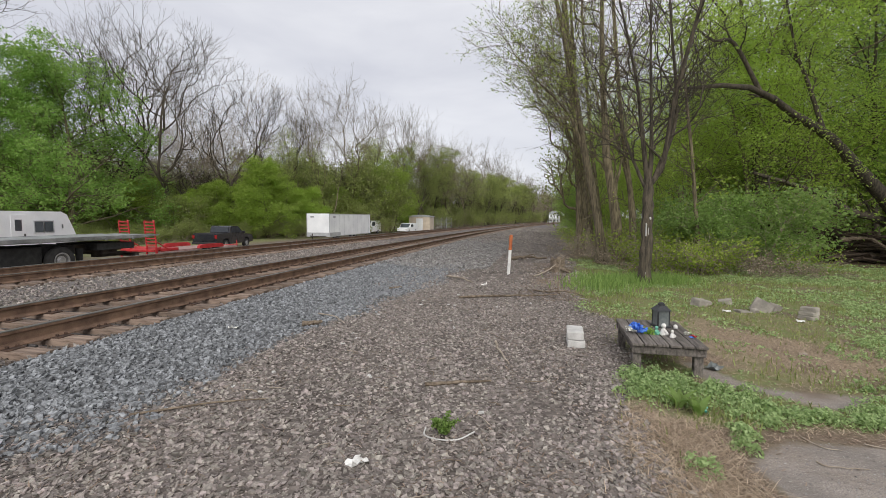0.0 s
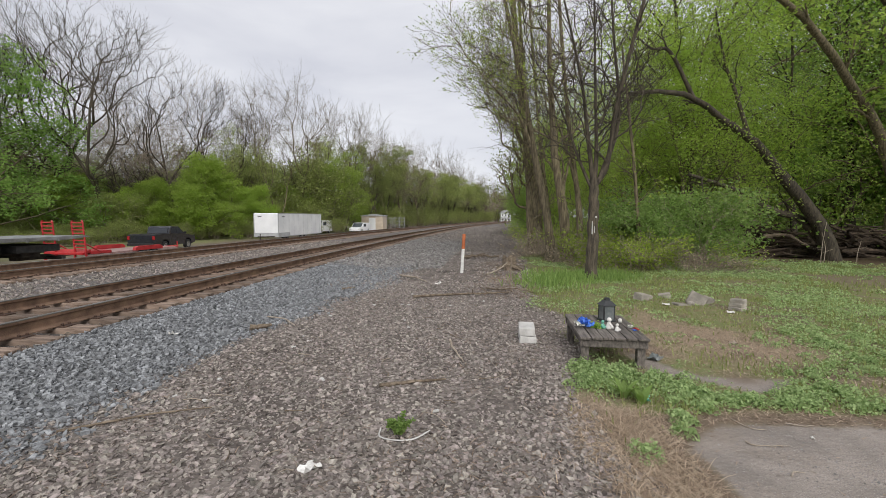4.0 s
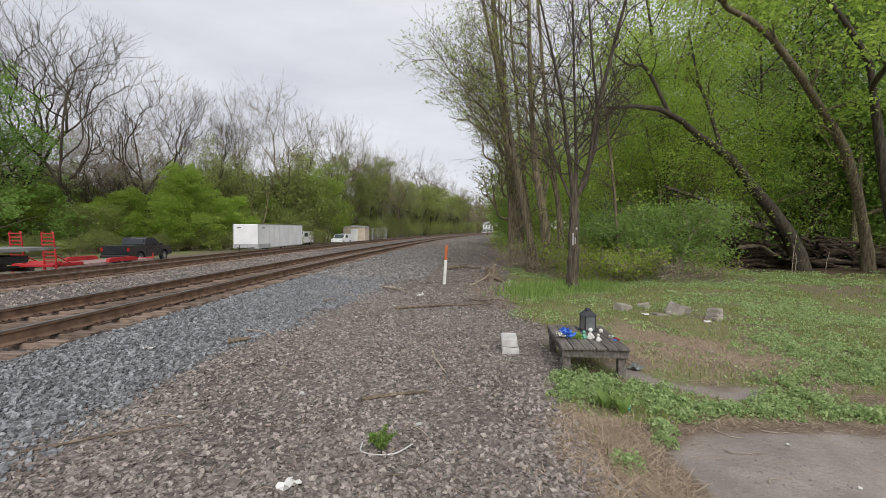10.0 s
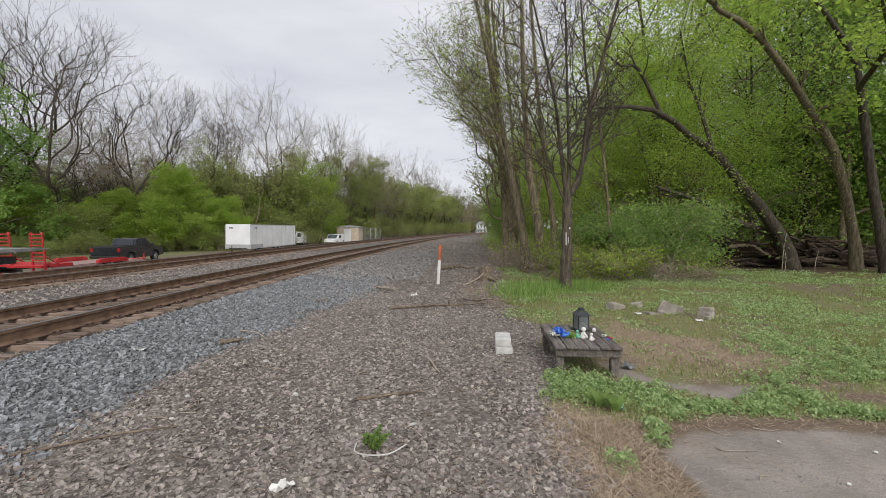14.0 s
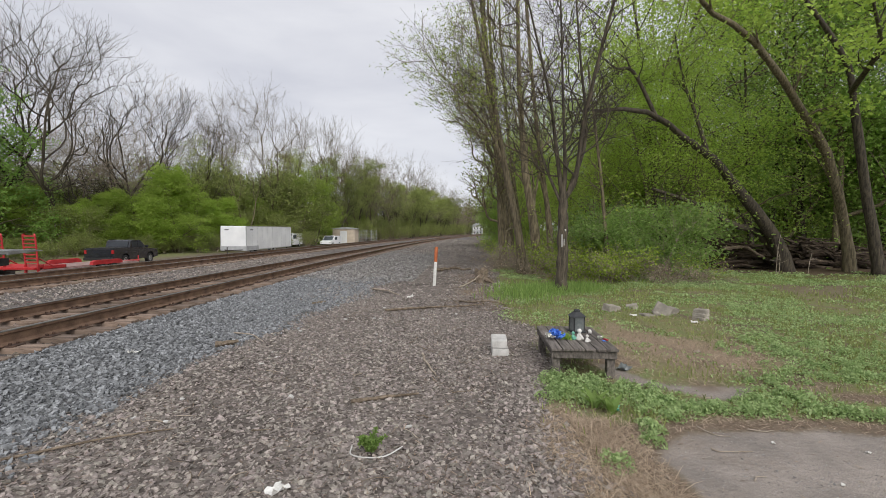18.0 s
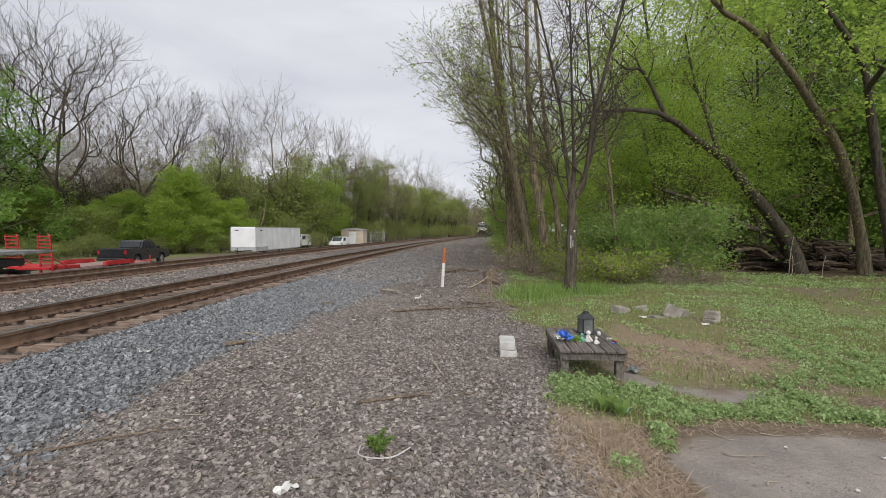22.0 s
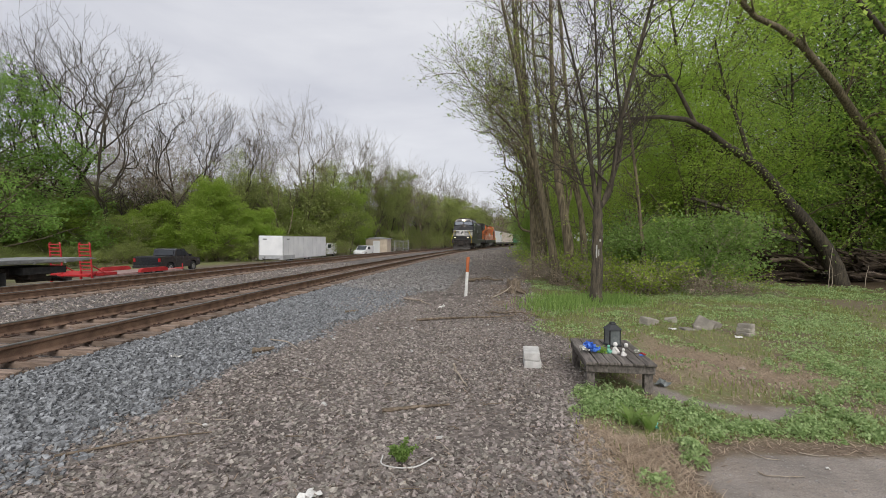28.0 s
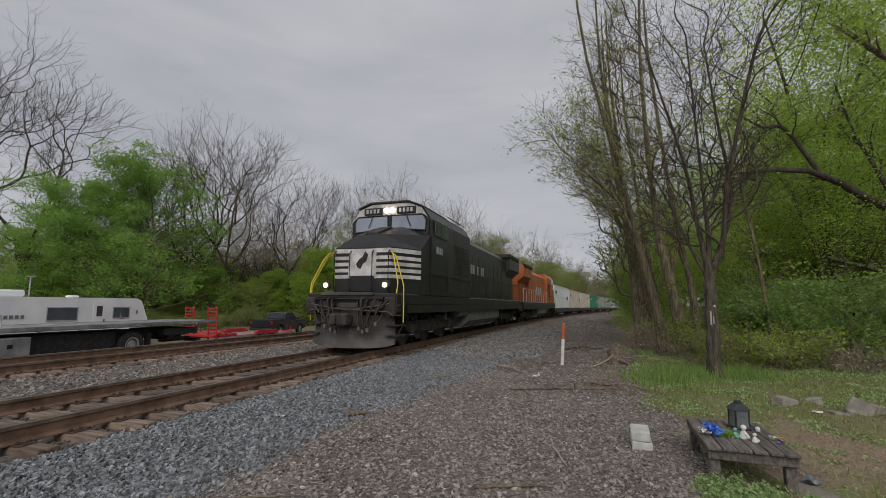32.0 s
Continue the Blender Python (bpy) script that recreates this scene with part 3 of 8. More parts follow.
rx_, ry_ = sprinkle(6000, 1.3, 7.6, 30.0, 85.0, 17, 1.4)
stones("gravel_stones", "grey-brown gravel far along the track", M_GRAVEL, centre(ry_) + rx_, ry_, rng0.uniform(0.035, 0.06, 6000), 0.6, 8)
x_, y_ = sprinkle(9000, 1.3, 4.6, 1.7, 3.9, 16, 1.0)
zz = zones(x_, y_)
keep = (zz[2] > 0.25) & (rng0.uniform(size=len(x_)) < 0.35 + 0.65 * (field(x_, y_, 0.6, 33) < 0.42))
stones("grit", "small grit scattered over the worn asphalt", M_MIXED, x_[keep], y_[keep], 0.002 + 0.005 * rng0.uniform(0, 1, keep.sum()) ** 3, 0.35, 7)


# ---- trees ----
def unit(v):
    return v / (np.linalg.norm(v) + 1e-9)


def branch_out(g, rng, p, d, length, r, level, levels, tips, kids, wob, up, angle, sides):
    """Grows one limb and, from it, its branches; collects the twig ends."""
    nseg = (7, 5, 4, 3, 2)[min(level, 4)]
    pts, rad = [p], [r]
    for i in range(nseg):
        d = unit(d + rng.normal(0, wob, 3) + np.array([0, 0, up]))
        p = p + d * length / nseg
        pts.append(p)
        rad.append(r * (1 - 0.8 * (i + 1) / nseg) + 0.0015)
    tube(g, pts, rad, max(3, sides - 2 * level))
    if level >= levels:
        tips.append((pts[-1], d, length))
        tips.append((pts[len(pts) // 2], d, length))
        return
    limbs_from(g, rng, pts, rad, length, level, levels, tips, kids, wob, up, angle, sides, 0.3 if level == 0 else 0.2)


def limbs_from(g, rng, pts, rad, length, level, levels, tips, kids, wob, up, angle, sides, start):
    pts, rad = np.asarray(pts), np.asarray(rad)
    count = kids[min(level, len(kids) - 1)]
    for k in range(count):
        f = start + (1 - start) * (k + rng.uniform(0.2, 0.9)) / count
        q = f * (len(pts) - 1)
        i = min(int(q), len(pts) - 2)
        p = pts[i] + (pts[i + 1] - pts[i]) * (q - i)
        d0 = unit(pts[i + 1] - pts[i])
        side = unit(np.cross(d0, rng.normal(0, 1, 3)))
        a = angle * rng.uniform(0.6, 1.25)
        d = unit(d0 * math.cos(a) + side * math.sin(a))
        branch_out(g, rng, p, d, length * rng.uniform(0.38, 0.62) * (1.15 - 0.55 * f), max(rad[i] * rng.uniform(0.36, 0.56), 0.004), level + 1, levels, tips, kids, wob, up, angle, sides)


def forked(g, rng, p, d, length, r, depth, tips, split=0.5, decay=0.8, wob=0.16, up=0.05, rmin=0.004, shoots=2, sides=6):
    """A winding limb that forks again and again, with short shoots along it."""
    n = 4 if depth > 1 else 3
    turn = rng.normal(0, wob, 3)
    pts, rad = [p], [max(r, rmin)]
    for i in range(n):
        d = unit(d + turn * (1 if i < n / 2 else -1) + rng.normal(0, wob * 0.4, 3) + np.array([0, 0, up]))
        p = p + d * length / n
        pts.append(p)
        rad.append(max(r * (1 - 0.26 * (i + 1) / n), rmin * (1 if depth else 0.6)))
    tube(g, pts, rad, max(3, min(sides, 3 + depth)))
    if depth > 1:
        for _ in range(shoots):
            i = rng.integers(1, n)
            q = unit(d + rng.normal(0, 0.75, 3))
            forked(g, rng, pts[i], q, length * rng.uniform(0.35, 0.6), rad[i] * 0.35, 1 if depth < 4 else 2, tips, split, decay, wob * 1.3, up, rmin, 0 if depth < 4 else 1, 4)
    if depth == 0:
        tips.append((pts[-1], d, length))
        tips.append((pts[1], d, length))
        return
    first = rng.normal(0, 1, 3)
    side = unit(np.cross(d, first))
    k = 3 if rng.uniform() < 0.22 else 2
    for c in range(k):
        ang = split * rng.uniform(0.55, 1.3) * (0.55 if c == 0 else 1.0)
        way = side * (1 if c == 0 else -1) if c < 2 else unit(np.cross(d, side))
        forked(g, rng, pts[-1], unit(d * math.cos(ang) + way * math.sin(ang)), length * decay * rng.uniform(0.8, 1.15), r * (0.74 if c == 0 else 0.56), depth - 1, tips, split, decay, wob, up, rmin, shoots, sides)


def leaves(g, rng, tips, per, sigma, size, droop=0.35):
    """Small leaf blades round the twig ends."""
    if not tips or per <= 0:
        return
    base = np.repeat(np.array([t[0] for t in tips]), per, axis=0)
    n = len(base)
    p = base + rng.normal(0, sigma, (n, 3)) * np.array([1, 1, 0.5])
    s = size * rng.uniform(0.6, 1.3, n)[:, None]
    nrm = rng.normal(0, 1, (n, 3)) * np.array([0.8, 0.8, 0.5]) + np.array([0, 0, 0.9])
    nrm /= np.linalg.norm(nrm, axis=1)[:, None]
    a = np.cross(nrm, rng.normal(0, 1, (n, 3)))
    a /= np.linalg.norm(a, axis=1)[:, None]
    b = np.cross(nrm, a)
    fold = nrm * s * 0.18
    v = np.stack([p - a * s, p + b * s * 0.62 + fold, p + a * s, p - b * s * 0.62 + fold], 1)
    i = np.arange(n)[:, None] * 4
    g.add(v.reshape(-1, 3), np.concatenate([i + np.array([[0, 1, 2]]), i + np.array([[0, 2, 3]])]))


def crown_parts(top, trunk, limbs, tips, rng, bark, per, sigma, leaf, leaf_mat, bare_tips, many=False):
    stems_ = part("stem_clump" if many else "trunk", trunk, bark or M_BARK, top, smooth=True)
    if many:
        tagged(stems_, kind="stuff")
    tagged(part("branchwork", limbs, bark or M_BARK, top, smooth=True), kind="stuff")
    if per:
        lg = Geo()
        leaves(lg, rng, [t for t in tips if rng.uniform() > bare_tips], per, sigma, leaf)
        part("crown", lg, leaf_mat or M_LEAF, top)


def tree(label, m, height, seed, r=0.16, levels=3, kids=(9, 5, 4), wob=0.12, up=0.05, angle=0.75, per=0, sigma=0.25, leaf=0.09, bark=None, leaf_mat=None, lean=(0, 0), stems=1, group="", spread_=0.0, bare_tips=0.0, category="tree", name="tree", start=0.22):
    """A tree at m, built upright at the origin of its own space."""
    rng = np.random.default_rng(seed)
    top = thing(name, m, label, category, group)
    trunk, limbs, tips = Geo(), Geo(), []
    for s in range(stems):
        a = rng.uniform(0, 6.283)
        off = np.array([math.cos(a), math.sin(a), 0]) * (0.25 * (stems > 1))
        d = unit(np.array([lean[0] + math.cos(a) * spread_, lean[1] + math.sin(a) * spread_, 1.0]))
        nseg = 9
        p, pts, rad = off + np.array([0, 0, -0.25]), [], []
        for i in range(nseg + 1):
            pts.append(p)
            rad.append(r * (1 - 0.82 * i / nseg) * (1.35 if i == 0 else 1))
            d = unit(d + rng.normal(0, wob * 0.45, 3) + np.array([0, 0, up]))
            p = p + d * height * rng.uniform(0.85, 1.05) / nseg
        tube(trunk, pts, rad, 8)
        limbs_from(limbs, rng, pts, rad, height, 0, levels, tips, kids, wob, up, angle, 7, start)
    crown_parts(top, trunk, limbs, tips, rng, bark, per, sigma, leaf, leaf_mat, bare_tips, stems > 2)
    return top


def bare_tree(label, m, height, seed, r, depth=6, split=0.5, wob=0.18, up=0.05, rmin=0.01, trunk_part=0.3, trunks=1, lean=(0, 0), bark=None, group="", per=0, sigma=0.3, leaf=0.06, leaf_mat=None, bare_tips=0.0, stems=3, shoots=2):
    """A forking leafless tree: a trunk that parts into winding limbs."""
    rng = np.random.default_rng(seed)
    top = thing("tree", m, label, "tree", group)
    trunk, limbs, tips = Geo(), Geo(), []
    for s in range(trunks):
        a = rng.uniform(0, 6.283) + s * 2.4
        p = np.array([math.cos(a) * 0.5 * (trunks > 1), math.sin(a) * 0.5 * (trunks > 1), -0.3])
        d = unit(np.array([lean[0] + 0.12 * math.cos(a) * (trunks > 1), lean[1] + 0.12 * math.sin(a) * (trunks > 1), 1.0]))
        pts, rad = [], []
        for i in range(7):
            pts.append(p)
            rad.append(r * (1 - 0.3 * i / 6) * (1.35 if i == 0 else 1))
            d = unit(d + rng.normal(0, wob * 0.5, 3) + np.array([0, 0, 0.04]))
            p = p + d * height * trunk_part / 6
        tube(trunk, pts, rad, 9)
        first = height * (1 - trunk_part) * 0.2 / (1 - 0.8 ** (depth + 1)) * 1.22
        a = rng.uniform(0, 6.283)
        for k in range(stems):
            b = a + k * 6.283 / stems + rng.uniform(-0.4, 0.4)
            tilt = split * rng.uniform(0.6, 1.25)
            q = unit(np.array([math.cos(b) * math.sin(tilt), math.sin(b) * math.sin(tilt), math.cos(tilt)]) + d * 0.4)
            forked(limbs, rng, pts[-1 - (k == stems - 1 and stems > 2)], q, first * rng.uniform(0.85, 1.15), r * 0.5, depth, tips, split, 0.8, wob, up, rmin, shoots)
    crown_parts(top, trunk, limbs, tips, rng, bark, per, sigma, leaf, leaf_mat, bare_tips)
    return top


def bend(pts, n=14):
    """A smooth line through a few places."""
    p = np.asarray(pts, float)
    p = np.concatenate([[2 * p[0] - p[1]], p, [2 * p[-1] - p[-2]]])
    out = []
    for i in range(1, len(p) - 2):
        for t in np.linspace(0, 1, max(2, n // (len(p) - 3)), endpoint=False):
            a, b, c, d = p[i - 1], p[i], p[i + 1], p[i + 2]
            out.append(0.5 * (2 * b + (c - a) * t + (2 * a - 5 * b + 4 * c - d) * t * t + (3 * b - a - 3 * c + d) * t ** 3))
    return np.array(out + [p[-2]])


def shaped_tree(label, trunk_line, r0, r1, forks, seed, kids=(8, 5, 4), levels=3, reach=3.0, angle=0.7, up=0.06, wob=0.13, per=0, sigma=0.25, leaf=0.08, leaf_mat=None, bark=None, bare_tips=0.0, start=0.35, group="trees at the wood edge", winding=None, pull=(0, 0)):
    """A tree whose trunk and main forks follow given lines; the rest grows from them."""
    rng = np.random.default_rng(seed)
    base = np.array(trunk_line[0])
    top = thing("tree", pose(*trunk_line[0]), label, "tree", group)
    trunk, limbs, tips = Geo(), Geo(), []
    pts = bend(np.array(trunk_line) - base)
    pts[0, 2] -= 0.3
    rad = np.linspace(r0, r1, len(pts)) * (1 + 0.35 * np.exp(-np.arange(len(pts)) * 0.9)) * (1 + rng.normal(0, 0.05, len(pts)))
    pts[1:-1] += rng.normal(0, 0.07 * r0, (len(pts) - 2, 3))
    tube(trunk, pts, rad, 10)
    if winding:
        count, first, depth, split = winding
        lines = [(pts, rad, start)]
        for line, f0, f1 in forks:
            q = bend(np.array(line) - base)
            fr = np.linspace(f0, f1, len(q))
            tube(limbs, q, fr, 8)
            lines.append((q, fr, 0.22))
        for j, (q, fr, s0) in enumerate(lines):
            if forks and j == 0:
                continue
            for k in range(count):
                f = s0 + (1 - s0) * (k + rng.uniform(0.1, 0.9)) / count
                i = min(int(f * (len(q) - 1)), len(q) - 2)
                a = rng.uniform(0, 6.283)
                d0 = unit(q[i + 1] - q[i])
                d = unit(d0 * math.cos(angle) + unit(np.array([math.cos(a) + pull[0], math.sin(a) + pull[1], 0.15])) * math.sin(angle))
                forked(limbs, rng, q[i] + (q[i + 1] - q[i]) * (f * (len(q) - 1) - i), d, first * rng.uniform(0.7, 1.2) * (0.72 + 0.5 * f), max(0.42 * fr[i], 0.014), depth, tips, split, 0.8, wob, up, 0.0045)
            forked(limbs, rng, q[-1], unit(q[-1] - q[-2]), first, fr[-1], depth, tips, split, 0.8, wob, up, 0.0045)
        crown_parts(top, trunk, limbs, tips, rng, bark, per, sigma, leaf, leaf_mat, bare_tips)
        return top
    limbs_from(limbs, rng, pts, rad, reach, 0, levels, tips, kids if not forks else (2,) + tuple(kids[1:]), wob, up, angle, 7, start)
    for line, f0, f1 in forks:
        q = bend(np.array(line) - base)
        fr = np.linspace(f0, f1, len(q))
        tube(limbs, q, fr, 8)
        limbs_from(limbs, rng, q, fr, reach, 0, levels, tips, kids, wob, up, angle, 7, 0.2)
    crown_parts(top, trunk, limbs, tips, rng, bark, per, sigma, leaf, leaf_mat, bare_tips)
    return top


def stand(x, y, turn=0.0, s=1.0):
    """A pose on the ground."""
    return pose(x, y, float(ground_z(np.array(x), np.array(min(y, 600.0)))), 0, 0, turn) @ Matrix.Scale(s, 4)


# far side of the tracks: kinds of trees, built once and repeated
BARE = "tall crooked bare tree just coming into bud"
GRP = "trees behind the lot"
T_BARE = bare_tree(BARE, stand(-44.8, 44.6), 24, 101, 0.40, 7, 0.50, 0.22, 0.055, 0.010, 0.3, bark=M_BARKD, group=GRP, shoots=1)
T_BARE2 = bare_tree("slimmer bare tree with fine crooked twigs", stand(-30.9, 72.3), 23.5, 102, 0.22, 6, 0.52, 0.24, 0.04, 0.011, 0.42, group=GRP)
T_THIN = bare_tree("group of thin bare upright trees", stand(-24.6, 80.6), 22.5, 103, 0.13, 5, 0.46, 0.22, 0.06, 0.011, 0.45, 3, group=GRP, stems=2)
T_HAZE = [tree("slender tree with thin yellow-green spring leaf", stand(-35.5, 62.2), 13, 111, 0.18, 3, (14, 8, 5), 0.2, 0.05, 0.75, per=9, sigma=0.3, leaf=0.075, leaf_mat=M_HAZE, group=GRP, bare_tips=0.25),
          tree("slender tree with thin green spring leaf", stand(-26.0, 78.0), 12.0, 112, 0.16, 3, (14, 8, 6), 0.18, 0.05, 0.8, per=12, sigma=0.34, leaf=0.085, leaf_mat=M_LEAF, group=GRP, bare_tips=0.1)]
T_TWIG = bare_tree("grey-brown leafless tree of fine twigs", stand(-47, 57), 18.0, 113, 0.17, 6, 0.56, 0.24, 0.035, 0.012, 0.22, bark=M_BARKP, group=GRP)
T_MAPLE = tree("broad leafy maple in fresh green leaf", stand(-45.1, 37.9), 17.0, 121, 0.3, 3, (28, 10, 7), 0.15, 0.02, 1.1, per=13, sigma=0.36, leaf=0.12, leaf_mat=M_LEAFG, group=GRP, start=0.03)
T_BUSHY = tree("low bushy tree in bright green leaf", stand(-32.8, 53.7), 8.5, 122, 0.13, 3, (13, 8, 5), 0.18, 0.02, 1.05, per=17, sigma=0.34, leaf=0.105, leaf_mat=M_LEAF, group=GRP, stems=2, spread_=0.3, start=0.08)
T_BRUSH = tree("tangled brush of thin stems with small leaves", stand(-40, 47), 5.0, 123, 0.05, 2, (10, 7), 0.22, 0.04, 0.8, per=10, sigma=0.34, leaf=0.085, leaf_mat=M_HAZE, bark=M_BARKP, group="brush behind the lot", stems=6, spread_=0.5, start=0.05, category="shrub", name="shrub", bare_tips=0.25)
T_STEM = tree("tall tree with a dark bare trunk and a leafy green top", stand(-21.5, 96), 16.0, 125, 0.19, 3, (14, 8, 5), 0.16, 0.04, 0.8, per=13, sigma=0.36, leaf=0.095, leaf_mat=M_HAZE, bark=M_BARKD, group=GRP, start=0.36, bare_tips=0.1)
T_BROWN = bare_tree("dark leafless understorey tree with spreading crooked limbs", stand(-41.5, 52), 11.0, 124, 0.2, 5, 0.75, 0.3, 0.0, 0.016, 0.2, bark=M_BARKD, group=GRP, shoots=2)
rt = random.Random(7)
copy_thing(T_MAPLE, stand(-50.5, 34.5, 140, 0.8))


def more(kind, x, y, s=1.0):
    return copy_thing(kind, stand(x, y, rt.uniform(0, 360), s * rt.uniform(0.93, 1.07)))


for x, y, s in ((-53.5, 28.5, 1.2), (-57.0, 32.0, 1.05), (-43.0, 47.5, 0.9), (-49.5, 47.0, 0.95), (-39.0, 54.5, 0.85), (-36.0, 61.0, 0.8)):
    more(T_BARE, x, y, s)
for x, y, s in ((-36, 70, 0.95), (-27, 86, 0.95)):
    more(T_BARE2, x, y, s)
for x, y, s in ((-19, 104, 0.8), (-30, 66, 0.75)):
    more(T_THIN, x, y, s)
for x, y, s in ((-31.0, 84.0, 1.0), (-29.5, 72, 0.8), (-38.5, 50.5, 0.75), (-45.0, 46.0, 0.7), (-41.5, 49.0, 0.55), (-37.5, 59, 0.85), (-54, 33.7, 0.75), (-25.5, 93, 0.9), (-22.5, 104, 0.95), (-31.5, 60, 0.7)):
    more(T_BUSHY, x, y, s)
# leafless canopy behind the big bare tree
for x, y, s in ((-50, 52, 1.0), (-45.5, 55, 0.95), (-41, 59, 0.95), (-55, 47, 1.05), (-60, 44, 1.0), (-38.5, 63, 0.9), (-47, 61, 1.1), (-35, 70, 1.0), (-30, 80, 1.05)):
    more(T_TWIG, x, y, s)
# low weedy shrubs along the edge of the lot
for i in range(30):
    a = i / 29
    more(T_BRUSH, -58 + 36 * a + rt.uniform(-0.8, 0.8), 31 + 37 * a + rt.uniform(-1, 1), rt.uniform(0.32, 0.55))
    more(T_BRUSH, -50 + 24 * a + rt.uniform(-0.8, 0.8), 28 + 30 * a + rt.uniform(-1, 1), rt.uniform(0.28, 0.42))
    if i < 18:
        more(T_BRUSH, -42 + 11.5 * a + rt.uniform(-0.6, 0.6), 29 + 18 * a + rt.uniform(-0.8, 0.8), rt.uniform(0.2, 0.3))
# brush and shrubs that close the view under the trees
for i in range(18):
    a = i / 17
    more(T_BRUSH, -66 + 40 * a + rt.uniform(-1, 1), 44 + 34 * a + rt.uniform(-2, 2), rt.uniform(1.6, 2.3))
    more((T_TWIG, T_HAZE[0], T_HAZE[1])[i % 3], -70 + 46 * a, 54 + 36 * a + rt.uniform(-2, 4), rt.uniform(0.75, 0.95))
for i in range(30):
    a = i / 33
    x = -72 + 54 * a
    y = 30 + 52 * a ** 1.2 + rt.uniform(-1.5, 3.0)
    more(T_BRUSH, x, y, rt.uniform(0.75, 1.25))
    if i % 2:
        more(T_BRUSH, x - 4, y + 5, rt.uniform(1.1, 1.7))
    if i % 8 == 2:
        more(T_BROWN, x - 1.5, y + 3.5, rt.uniform(0.8, 1.2))
    if i % 3 == 0:
        more(rt.choice([T_HAZE[0], T_HAZE[1], T_BUSHY]), x - 3, y + 8, rt.uniform(0.7, 0.95))
    if i % 3 == 1:
        more(rt.choice([T_TWIG, T_HAZE[0], T_HAZE[1]]), x - 8, y + 14, rt.uniform(0.7, 0.9))
y = 92.0
while y < 330:
    c = float(centre(y)) - SPACING
    for kind_, off, dy, s0, s1 in ((T_BRUSH, 11 + rt.uniform(0, 2), 0, 0.6, 1.1), (rt.choice([T_STEM, T_BARE2, T_TWIG, T_STEM]), 12 + rt.uniform(0, 3), 1, 0.75, 0.95),
                                   (rt.choice([T_STEM, T_HAZE[0], T_TWIG]), 15 + rt.uniform(0, 3), 3, 0.85, 1.05), (T_BRUSH, 18 + rt.uniform(0, 4), 2, 1.2, 1.9),
                                   (rt.choice([T_HAZE[0], T_TWIG, T_BARE2, T_TWIG, T_STEM]), 21 + rt.uniform(0, 7), 0, 0.95, 1.15)):
        if y > 262 or abs(c - off - 0.066 * y) > 6.5:
            more(kind_, c - off, y + dy, rt.uniform(s0, s1))
    y += 3.6 + y * 0.013
for x, y, s in ((-22.0, 88.0, 0.8), (-29.0, 77.0, 0.72), (-34.5, 61.0, 0.6)):
    more(T_STEM, x, y, s)

# near side: the wood
DARK = shaped_tree("dark trunk with scraped bark, forking low into bare upright limbs", [(3.04, 12.0, 0.0), (3.08, 12.06, 1.28), (3.07, 12.11, 2.48)], 0.155, 0.12, [
    ([(3.07, 12.11, 2.4), (2.88, 12.18, 3.93), (2.67, 12.24, 5.4), (1.9, 12.37, 8.7)], 0.07, 0.02),
    ([(3.07, 12.11, 2.4), (3.13, 12.15, 3.25), (3.09, 12.21, 4.6), (3.04, 12.7, 8.9)], 0.075, 0.02),
    ([(3.09, 12.12, 2.45), (3.42, 12.15, 3.04), (3.62, 12.03, 4.72), (4.26, 11.77, 7.65), (4.64, 11.72, 8.6)], 0.08, 0.025),
    ([(3.05, 12.11, 2.3), (2.68, 12.34, 3.28), (2.40, 12.58, 4.24), (1.79, 12.83, 5.71)], 0.05, 0.015),
    ([(3.24, 12.13, 2.7), (3.78, 12.51, 4.23), (3.66, 12.81, 6.64), (3.57, 13.11, 8.81)], 0.06, 0.02)], 201, angle=0.9, up=0.012, wob=0.24, bark=M_BARKD, winding=(10, 1.1, 4, 0.5))
SPARSE = dict(per=7, sigma=0.13, leaf=0.036, leaf_mat=M_LEAFY, bare_tips=0.73, angle=0.8, up=0.03, wob=0.24, pull=(-0.15, 0))
shaped_tree("slender leaning trunk with tufts of yellow-green leaf", [(2.8, 17.0, 0.0), (2.7, 17.06, 1.34), (2.09, 17.18, 4.19), (1.69, 17.28, 6.6), (0.66, 17.46, 11.2), (0.2, 17.5, 15.5)], 0.18, 0.03, [
    ([(2.1, 17.2, 4.1), (1.5, 17.0, 5.4), (0.3, 16.7, 6.6)], 0.07, 0.02)], 211, winding=(12, 1.1, 4, 0.45), start=0.25, **SPARSE)
shaped_tree("tall straight trunk with tufts of yellow-green leaf", [(3.69, 18.02, 0.0), (3.45, 18.1, 1.69), (3.08, 18.19, 4.1), (2.88, 18.31, 6.9), (2.76, 18.53, 11.8), (2.9, 18.6, 17.0)], 0.21, 0.03, [], 212, winding=(17, 1.25, 4, 0.45), start=0.25, **SPARSE)
shaped_tree("slender trunk beside the gravel walk, bare below", [(2.66, 21.0, 0.0), (2.49, 21.06, 1.27), (2.32, 21.2, 4.51), (1.87, 21.34, 7.76), (1.42, 21.58, 13.5), (1.3, 21.6, 18.0)], 0.18, 0.03, [], 213, winding=(20, 1.1, 4, 0.45), start=0.2, **SPARSE)
